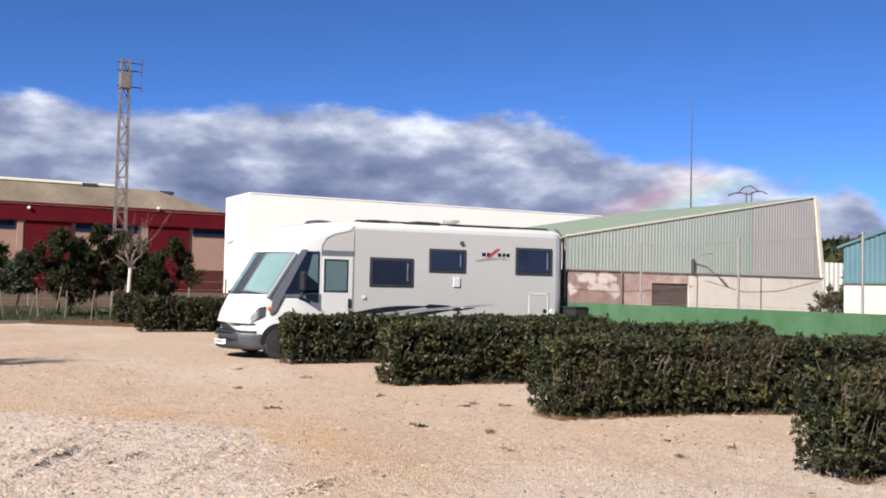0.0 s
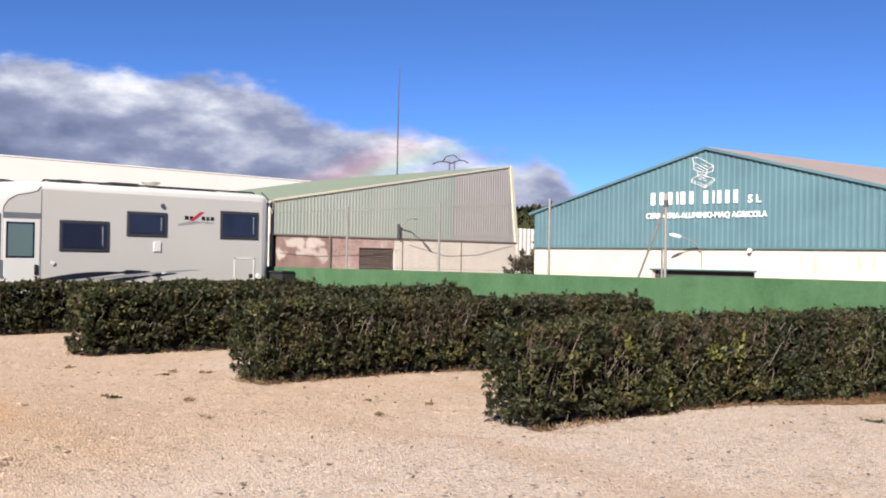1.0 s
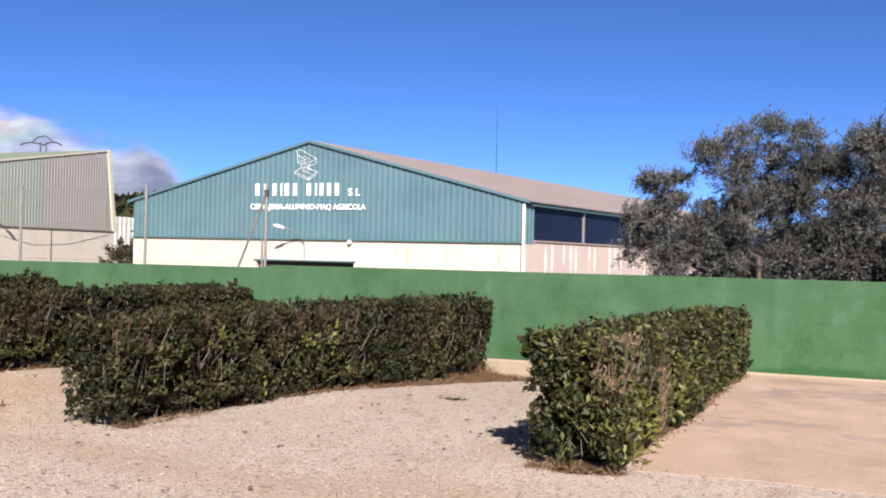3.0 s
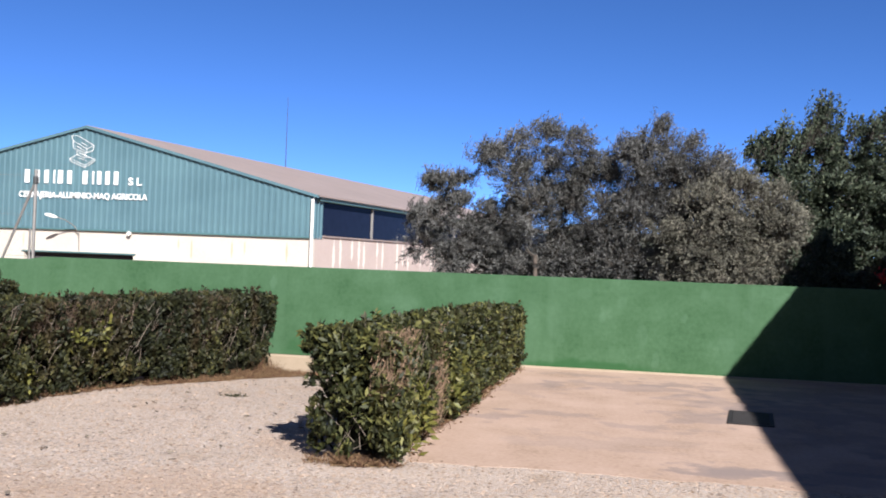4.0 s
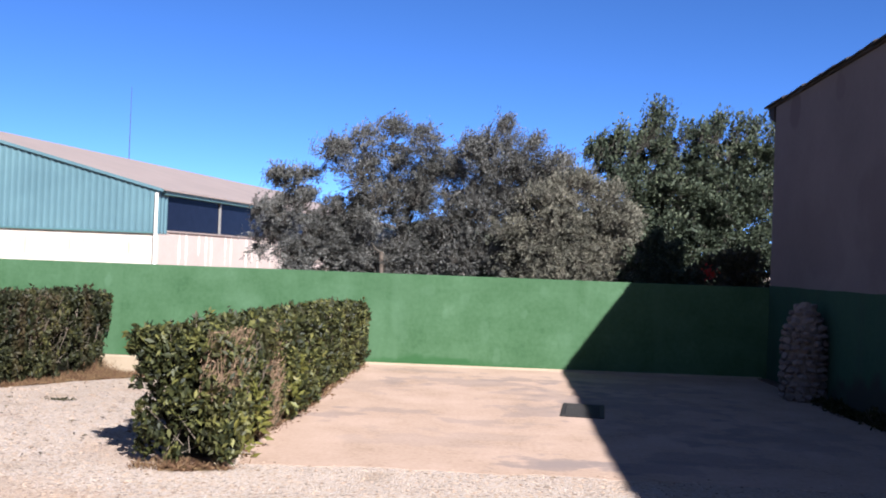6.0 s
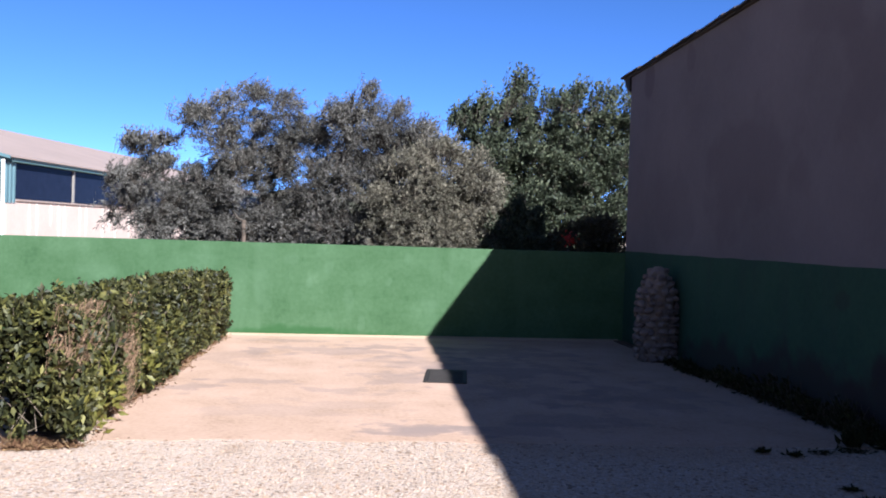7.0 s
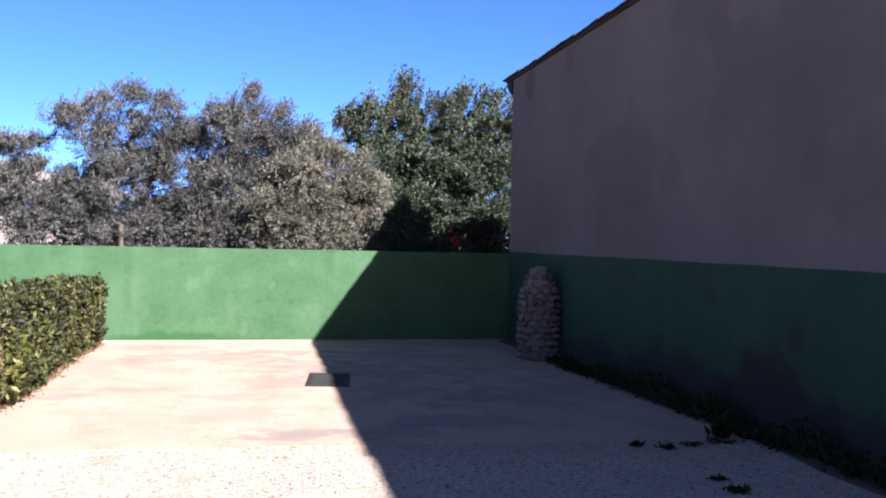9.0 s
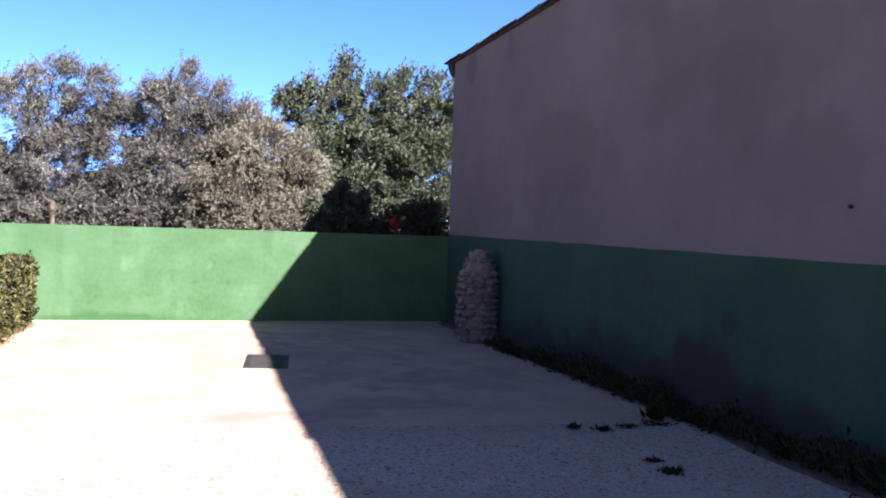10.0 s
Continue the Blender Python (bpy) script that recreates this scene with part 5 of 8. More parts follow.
def build_wall_trees():
    def at(x, y):
        return (x, y, gz(x, y))
    wind = dict(trunk_r=0.065, feather=True, spray=1.0, gaps=1.2, lean=(0.5, 0.0, 0.15))
    build_tree("olive_tree", at(-3.0, 18.6), (-3.0, 18.6, 0.6),
               [(-3.25, 18.6, 2.90, .26, .30, .26), (-2.80, 18.6, 2.95, .26, .30, .26), (-2.62, 18.6, 2.55, .24, .30, .26), (-3.45, 18.6, 2.35, .22, .30, .24), (-3.00, 18.6, 2.40, .34, .40, .32), (-2.45, 18.7, 2.00, .32, .45, .34),
                (-3.20, 18.6, 1.85, .36, .45, .30), (-2.70, 18.6, 1.60, .42, .45, .30), (-2.15, 18.8, 2.40, .26, .35, .28), (-2.00, 18.9, 1.85, .36, .40, .36), (-1.75, 18.8, 1.50, .34, .40, .28)],
               36000, 0.07, 0.26, "olive", 31, "small wind-blown olive tree with thin grey-green foliage", "olive tree", trunk_r=0.05, feather=True, spray=1.0, gaps=0.9, lean=(0.5, 0.0, 0.15))
    build_tree("olive_tree", at(-1.19, 18.5), (-1.17, 18.5, 1.75),
               [(-2.10, 18.6, 3.50, .30, .40, .28), (-1.65, 18.6, 3.70, .32, .40, .30), (-1.12, 18.6, 3.84, .34, .40, .32), (-0.52, 18.6, 3.74, .36, .40, .32), (-0.10, 18.7, 3.32, .34, .45, .32), (-1.55, 18.6, 3.12, .36, .45, .34),
                (-0.95, 18.7, 3.15, .45, .50, .42), (-0.35, 18.7, 2.95, .45, .50, .42), (-1.15, 18.7, 2.65, .42, .50, .40), (-0.55, 18.8, 2.40, .52, .60, .46), (0.15, 18.7, 2.45, .42, .50, .44), (-1.50, 18.8, 2.10, .30, .45, .36),
                (-0.60, 18.8, 1.80, .50, .55, .44), (0.10, 18.8, 1.75, .50, .50, .44), (-1.0, 19.0, 1.45, .55, .50, .32), (-1.75, 18.8, 2.40, .32, .40, .32), (-2.00, 18.9, 1.95, .34, .40, .34), (-1.70, 18.9, 1.60, .40, .40, .34)],
               100000, 0.066, 0.26, "olive", 32, "tall wind-blown olive tree with a forked trunk", "olive tree", **wind)
    build_tree("olive_tree", at(0.75, 18.4), (0.75, 18.4, 1.3),
               [(0.58, 18.5, 3.60, .28, .40, .30), (1.00, 18.5, 3.90, .32, .40, .32), (1.50, 18.5, 3.62, .34, .40, .32), (2.10, 18.5, 3.30, .36, .40, .32), (0.62, 18.5, 3.00, .36, .50, .40), (1.25, 18.5, 3.10, .46, .50, .42), (1.90, 18.5, 2.85, .46, .50, .42),
                (0.65, 18.4, 2.40, .45, .50, .46), (1.35, 18.4, 2.40, .55, .50, .48), (0.60, 18.4, 1.70, .52, .50, .42), (1.35, 18.4, 1.60, .60, .50, .42)],
               78000, 0.066, 0.26, "olive", 33, "wind-blown olive tree with dense grey-green foliage", "olive tree", **wind)
    build_tree("olive_tree", at(2.3, 17.7), (2.3, 17.7, 0.9),
               [(2.40, 17.8, 2.92, .38, .40, .34), (2.85, 17.8, 2.72, .34, .40, .34), (1.95, 17.8, 2.62, .40, .40, .36), (3.10, 17.7, 2.25, .32, .40, .34), (2.55, 17.7, 2.15, .48, .45, .42), (1.85, 17.7, 1.95, .46, .45, .46),
                (2.90, 17.7, 1.65, .40, .40, .38), (2.25, 17.7, 1.40, .50, .40, .38), (1.60, 17.7, 1.40, .42, .40, .38), (1.20, 17.8, 2.05, .32, .40, .32), (3.15, 17.6, 1.55, .30, .35, .32), (3.30, 17.6, 1.95, .26, .30, .28)],
               78000, 0.066, 0.28, "pale_olive", 34, "low sunlit olive tree with pale silvery foliage", "olive tree", **wind)
    build_tree("evergreen_tree", at(4.7, 20.3), (4.7, 20.3, 1.2),
               [(3.45, 20.2, 3.75, .32, .45, .34), (4.20, 20.3, 3.85, .40, .50, .42), (5.00, 20.3, 3.90, .42, .55, .42), (5.75, 20.3, 3.95, .46, .55, .45), (6.45, 20.3, 3.95, .46, .55, .45), (3.80, 20.2, 3.10, .50, .55, .48),
                (4.70, 20.2, 3.05, .58, .60, .52), (5.60, 20.2, 3.05, .58, .60, .52), (6.40, 20.2, 2.95, .58, .60, .56), (4.25, 20.0, 2.20, .55, .60, .50), (5.20, 20.0, 2.05, .60, .60, .50), (6.10, 20.0, 2.05, .65, .60, .55),
                (4.60, 19.9, 1.35, .60, .50, .40), (5.60, 19.9, 1.35, .65, .50, .40), (3.55, 20.0, 2.30, .42, .50, .42), (5.45, 19.9, 2.60, .55, .50, .45), (4.70, 19.8, 1.75, .60, .50, .42)],
               124000, 0.085, 0.5, "tree_leaf", 35, "broad-leaved evergreen tree with upright yellow-green shoots", "tree", lean=(0.38, 0, 0.65), gaps=1.0, plume=24, spray=0.8,
               shoots=[(3.05, 20.2, 3.95, .45), (3.35, 20.2, 4.0, .55), (3.72, 20.2, 4.0, .38), (4.02, 20.2, 4.25, 1.0), (4.00, 20.2, 4.10, 0.9), (4.12, 20.2, 4.35, 0.8), (4.08, 20.25, 4.20, 1.0), (3.40, 20.2, 4.1, .5), (5.42, 20.3, 4.30, .6), (4.3, 20.2, 4.15, .6), (4.75, 20.3, 4.2, .55), (5.1, 20.3, 4.25, .5), (5.42, 20.3, 4.35, .68), (5.85, 20.3, 4.35, .55),
                       (6.2, 20.3, 4.4, .5), (6.6, 20.3, 4.35, .55), (2.86, 20.2, 3.85, .35)])
    build_tree("dark_shrub", at(3.6, 17.5), (3.6, 17.5, 0.4), [(3.45, 17.5, 1.45, .34, .35, .40), (3.75, 17.5, 1.70, .32, .35, .40), (4.05, 17.6, 1.35, .34, .35, .40), (3.25, 17.5, 1.2, .3, .3, .3)],
               26000, 0.08, 0.42, "tree_leaf", 39, "dense evergreen shrub in the shade behind the green wall", "shrub", trunk_r=0.04, gaps=2.2, spray=0.7)
    build_tree("flowering_shrub", at(4.9, 17.8), (4.9, 17.8, 0.3), [(4.40, 17.8, 1.30, .38, .4, .40), (4.95, 17.8, 1.42, .42, .4, .45), (5.55, 17.8, 1.40, .45, .4, .45)],
               22000, 0.08, 0.45, "brush", 36, "reddish-brown shrub with a few red flowers behind the wall", "shrub", trunk_r=0.04, gaps=1.2)
    rng = np.random.default_rng(37)
    p = np.array([[4.72, 17.45, 1.60]]) + rng.normal(0, 0.06, (60, 3)) * [1, .5, 1]
    v, t = leaves(rng, p, rng.normal(size=(60, 3)), 0.06, 0.8)
    shrub = bpy.data.objects["flowering_shrub"]
    tri_part("flowers", v, t, M["red_flower"], shrub, "red flowers", "stuff")
    for x, y, z, seed in ((-2.2, 18.9, 1.2, 41), (0.0, 18.9, 1.35, 42), (1.7, 18.7, 1.3, 43)):
        build_tree("undergrowth_shrub", at(x, y), (x, y, 0.2), [(x - .5, y, z, .6, .4, .6), (x + .4, y, z + .1, .6, .4, .65), (x, y + .2, z + .5, .5, .4, .4)], 14000, 0.075, 0.35, "olive", seed,
                   "tangled grey-green shrub growing under the olive trees", "shrub", trunk_r=0.03, spray=0.6)
    build_tree("dark_bush", (-34.0, 41.2, -2.2), (-34.0, 41.2, -1.2), [(-34.1, 41.9, 0.7, 1.1, 1.2, 1.2), (-33.8, 42.4, 1.8, 0.9, 1.0, 1.0)],
               24000, 0.14, 0.45, "brush", 38, "dark rounded bush between the two warehouses", "bush", spray=0.4)


build_wall_trees()


# ---- fence on the lower run of wall ----
def build_fence():
    root = thing("chain_link_fence", "tall chain-link fence on galvanised posts above the green wall", "fence", (-14.5, 15.3, 1.34))
    posts = [-9.37, -12.0, -15.06, -18.2, -21.3, -24.4]
    for x in posts:
        part("post", Shape().tube([(x, 15.3, 1.2), (x, 15.3, 2.80)], 0.027, 8).tube([(x, 15.3, 2.80), (x, 15.3, 2.85)], 0.033, 8), M["galv"], root, smooth=40)
    part("brace", Shape().tube([(-9.40, 15.3, 2.6), (-9.95, 15.3, 1.3)], 0.022, 6), M["galv"], root, smooth=40)
    part("clamp", Shape().tube([(-9.37, 15.3, 2.62), (-9.37, 15.3, 2.74)], 0.045, 8), M["dark_steel"], root)
    part("side_post", Shape().tube([(-9.44, 15.3, 1.3), (-9.44, 15.3, 1.86)], 0.02, 6), M["galv"], root)
    z0, z1, pitch = 1.36, 2.76, 0.09
    xa, xb = -24.4, -9.37
    hgt = z1 - z0
    starts = np.arange(xa - hgt, xb, pitch)
    a, b = [], []
    for s in starts:
        for up in (True, False):
            lo, hi = max(s, xa), min(s + hgt, xb)
            if hi <= lo:
                continue
            za, zb = z0 + (lo - s), z0 + (hi - s)
            if not up:
                za, zb = z0 + z1 - za, z0 + z1 - zb
            a.append((lo, 15.3, za))
            b.append((hi, 15.3, zb))
    v, t = sticks(np.array(a), np.array(b), np.full(len(a), 0.0007), np.full(len(a), 0.0007))
    tri_part("mesh", v, t, M["wire"], root, "thin grey chain-link wire mesh", "stuff")
    for z in (1.4, 2.1, 2.76):
        part("line_wire", Shape().tube([(xa, 15.3, z), (xb, 15.3, z)], 0.004, 4), M["wire"], root)


build_fence()


# ---- teal warehouse ----
def text_mesh(body, width, height):
    c = bpy.data.curves.new("lettering", "FONT")
    c.body, c.size, c.extrude, c.offset = body, 1.0, 0.01, 0.018
    ob = bpy.data.objects.new("lettering", c)
    scene.collection.objects.link(ob)
    me = bpy.data.meshes.new_from_object(ob)
    bpy.data.objects.remove(ob)
    xs = [v.co.x for v in me.vertices]
    ys = [v.co.y for v in me.vertices]
    for v in me.vertices:
        v.co = Vector(((v.co.x - min(xs)) / (max(xs) - min(xs)) * width, (v.co.y - min(ys)) / (max(ys) - min(ys)) * height, v.co.z))
    return me


def letters(me):
    """Splits a line of lettering into one mesh for each letter."""
    owner = list(range(len(me.vertices)))

    def find(k):
        while owner[k] != k:
            owner[k] = owner[owner[k]]
            k = owner[k]
        return k
    for e in me.edges:
        owner[find(e.vertices[0])] = find(e.vertices[1])
    groups = {}
    for f in me.polygons:
        groups.setdefault(find(f.vertices[0]), []).append(tuple(f.vertices))
    # front, back and rim of a glyph may be loose from one another: join what overlaps along the line
    spans = []
    for faces in groups.values():
        xs = [me.vertices[k].co.x for f in faces for k in f]
        spans.append((min(xs), max(xs), faces))
    spans.sort(key=lambda q: q[0])
    merged = []
    for a, b, faces in spans:
        if merged and a < merged[-1][1] - 0.01:
            merged[-1] = (merged[-1][0], max(b, merged[-1][1]), merged[-1][2] + faces)
        else:
            merged.append((a, b, list(faces)))
    out = []
    for a, b, faces in merged:
        used = sorted({k for f in faces for k in f})
        at = {k: i for i, k in enumerate(used)}
        m = bpy.data.meshes.new("sign_letter")
        m.from_pydata([tuple(me.vertices[k].co) for k in used], [], [[at[k] for k in f] for f in faces])
        out.append(m)
    return out


def build_teal_warehouse():
    xl, xr, y, yb = -29.2, -10.84, 36.0, 74.0
    ze, za, xa, zc = 3.87, 6.31, -20.2, 2.25
    g = -2.3
    root = thing("teal_warehouse", "white-walled warehouse with teal ribbed gable and painted white sign", "warehouse", (-20, 40, g))

    def top(f):
        x = xl + (xr - xl) * f
        return ze + (za - ze) * (x - xl) / (xa - xl) if x < xa else za + (ze - za) * (x - xa) / (xr - xa)
    dl, dr, dz = -22.75, -18.08, 1.29
    for a, b, c in ((xl, dl, g), (dr, xr, g), (dl, dr, dz)):
        part("front_wall", Shape().box(a, b, y, y + 0.25, c, zc), M["front_wall"], root, "cream-white rendered lower wall with rain streaks")
    door = part("door", Shape().box(dl, dr, y + 0.2, y + 0.26, g, dz - 0.02), M["dark"], root, "dark roller door")
    for k in range(8):
        part("door_slat", Shape().bevel_box(dl + 0.05, dr - 0.05, y + 0.17, y + 0.2, g + 0.43 * k, g + 0.43 * k + 0.40, 0.012), M["dark_steel"], door)
    part("lintel", Shape().bevel_box(dl - 0.1, dr + 0.1, y - 0.04, y + 0.02, dz, dz + 0.06, 0.01), M["teal_trim"], root)
    part("gable_cladding", ribbed((xl, y - 0.02), (xr, y - 0.02), lambda f: zc, lambda f: top(f) - 0.02, 0.25, 0.032), M["teal"], root, "teal ribbed metal cladding")
    part("gable_backing", Shape().prism([(xl, zc), (xr, zc), (xr, ze - 0.05), (xa, za - 0.05), (xl, ze - 0.05)], "y", y + 0.01, y + 0.2), M["teal"], root)
    part("cladding_drip", Shape().bevel_box(xl, xr, y - 0.10, y + 0.01, zc - 0.06, zc + 0.01, 0.01), M["teal_trim"], root)
    for a, b in (((xl - 0.25, ze - 0.07), (xa, za)), ((xa, za), (xr + 0.25, ze - 0.07))):
        part("verge_trim", Shape().prism([(a[0], a[1] - 0.06), (b[0], b[1] - 0.06), (b[0], b[1] + 0.05), (a[0], a[1] + 0.05)], "y", y - 0.14, y - 0.04), M["teal"], root, "teal verge flashing")
        part("roof", Shape().prism([(a[0], a[1]), (b[0], b[1]), (b[0], b[1] + 0.06), (a[0], a[1] + 0.06)], "y", y - 0.06, yb), M["fibre_roof"], root, "weathered pinkish-grey fibre cement roof")
    # side with a band of windows under the eave
    side = Shape().box(xr - 0.25, xr, y + 0.25, yb, g, 2.28)
    part("side_wall", side, M["side_wall"], root, "pinkish side wall with pale upright streaks")
    part("corner_panel", ribbed((xr + 0.0, y + 0.0), (xr + 0.0, 36.85), lambda f: 2.2, lambda f: 3.74, 0.265, 0.04), M["teal"], root)
    part("back_wall", Shape().prism([(xl, g), (xr, g), (xr, ze - 0.05), (xa, za - 0.05), (xl, ze - 0.05)], "y", yb - 0.2, yb), M["white_wall"], root)
    part("far_side_wall", Shape().box(xl, xl + 0.2, y + 0.25, yb - 0.2, g, ze - 0.08), M["white_wall"], root)
    edges = [36.85, 41.6, 47.1, 52.6, 58.1, 63.6, 69.1, 73.8]
    for a, b in zip(edges, edges[1:]):
        w = part("window", Shape().box(xr - 0.1, xr - 0.06, a + 0.03, b - 0.03, 2.36, 3.66), M["dark_glass"], root, "dark glass window pane")
        part("mullion", Shape().bevel_box(xr - 0.12, xr + 0.01, b - 0.06, b + 0.06, 2.3, 3.70, 0.01), M["galv"], w)
    part("window_sill", Shape().bevel_box(xr - 0.2, xr + 0.06, 36.85, yb, 2.27, 2.34, 0.01), M["fibre_roof"], root)
    part("fascia", Shape().bevel_box(xr - 0.1, xr + 0.16, 36.3, yb, 3.65, 3.86, 0.02), M["teal_trim"], root, "dark teal eaves gutter")
    part("downpipe", Shape().tube([(xr + 0.04, y - 0.12, 3.7), (xr + 0.04, y - 0.12, g)], 0.06, 8), M["lamp_white"], root, "white downpipe at the corner", smooth=40)
    # painted sign: a name shown as bars, the trade below it in letters
    x = -22.80
    for width, gap in ((.34, .09), (.34, .08), (.30, .10), (.11, .08), (.34, .07), (.30, .36), (.32, .09), (.12, .09), (.27, .08), (.28, .08), (.30, 0)):
        part("sign_bar", Shape().bevel_box(x, x + width * 0.62, y - 0.085, y - 0.075, 4.04, 4.56, 0.003), M["sign_white"], root)
        x += (width + gap) * 0.995
    for body, x0, z0, w, h in (("S L", -18.36, 4.03, 0.55, 0.31), ("CERRAJERIA-ALUMINIO-MAQ AGRICOLA", -23.02, 3.39, 5.47, 0.31)):
        for me in letters(text_mesh(body, w, h)):
            me.materials.append(M["sign_white"])
            ob = new("sign_letter", me)
            ob.parent = root
            ob.matrix_basis = pose(*(Vector((x0, y - 0.08, z0)) - ORIGIN[root.name]), 90, 0, 0)
    emblem = Shape()
    ex, ez = -20.36, 5.36
    top = [(-.49, .57), (-.21, .59), (.48, .22), (.19, .07), (-.41, .39)]
    low = [(-.41, .22), (-.39, .09), (.17, -.09), (.46, .02)]
    base = [(-.52, -.32), (.13, -.58), (.53, -.32), (-.10, -.10)]
    foot = [(x, z - .09) for x, z in base[:3]]
    strokes = [(top[k], top[(k + 1) % 5]) for k in range(5)] + [(low[k], low[k + 1]) for k in range(3)] + [(base[k], base[(k + 1) % 4]) for k in range(4)] + [(foot[0], foot[1]), (foot[1], foot[2])]
    strokes += [(base[k], foot[k]) for k in range(3)] + [(top[4], low[0]), (top[3], low[2]), (top[2], low[3]), ((-.22, .03), (-.24, -.16)), ((.12, -.07), (.12, -.24)), ((-.24, -.16), (.12, -.30)),
                ((-.30, .20), (.10, .0)), ((-.05, .32), (.22, .18)), ((-.10, -.10), (.30, -.28)), ((-.2, -.28), (.2, -.4))]
    for (xa_, za_), (xb_, zb_) in strokes:
        emblem.tube([(ex + xa_, y - 0.08, ez + za_), (ex + xb_, y - 0.08, ez + zb_)], 0.0115, 4)
    part("sign_emblem", emblem, M["sign_white"], root, "white outline emblem on the gable")
    # the long sides run a little askew of the gable
    for ob in root.children_recursive:
        if not ob.name.startswith("sign"):
            for v in ob.data.vertices:
                v.co.x += 0.18 * (v.co.y + 4.0)
    # lamp on a bent arm, a small fitting and the mast
    lamp = thing("wall_lamp", "street-type lamp on a bent arm fixed to the warehouse wall", "lamp", (-20.5, y, 2.1))
    part("arm", Shape().tube([(-20.38, y - 0.02, 1.4), (-20.38, y - 0.06, 2.05), (-20.46, y - 0.28, 2.36), (-20.66, y - 0.6, 2.58), (-20.86, y - 0.85, 2.67)], 0.02, 6), M["galv"], lamp, smooth=50)
    part("head", Shape().loft([[(-20.86 - 0.1 * k, y - 0.85 - 0.12 * k + r * math.cos(a) * .6, 2.67 + 0.03 * k + r * math.sin(a)) for a in [2 * math.pi * q / 8 for q in range(8)]]
                              for k, r in ((0, .03), (.6, .06), (1.8, .075), (2.8, .05), (3.1, .02))]), M["lamp_white"], lamp, "grey-white lamp head", smooth=50)
    fix = thing("wall_siren", "small round white fitting on the warehouse wall", "siren", (-18.22, y, 2.1))
    part("cup", Shape().tube([(-18.22, y - 0.18, 2.14), (-18.22, y - 0.02, 2.14)], [0.09, 0.07], 10), M["lamp_white"], fix)
    mast = thing("roof_mast", "thin radio mast on the warehouse roof", "antenna", (-17.33, 51.8, 6.2))
    part("pole", Shape().tube([(-17.33, 51.8, 6.2), (-17.33, 51.8, 10.2)], [0.027, 0.012], 6), M["dark_steel"], mast)


build_teal_warehouse()


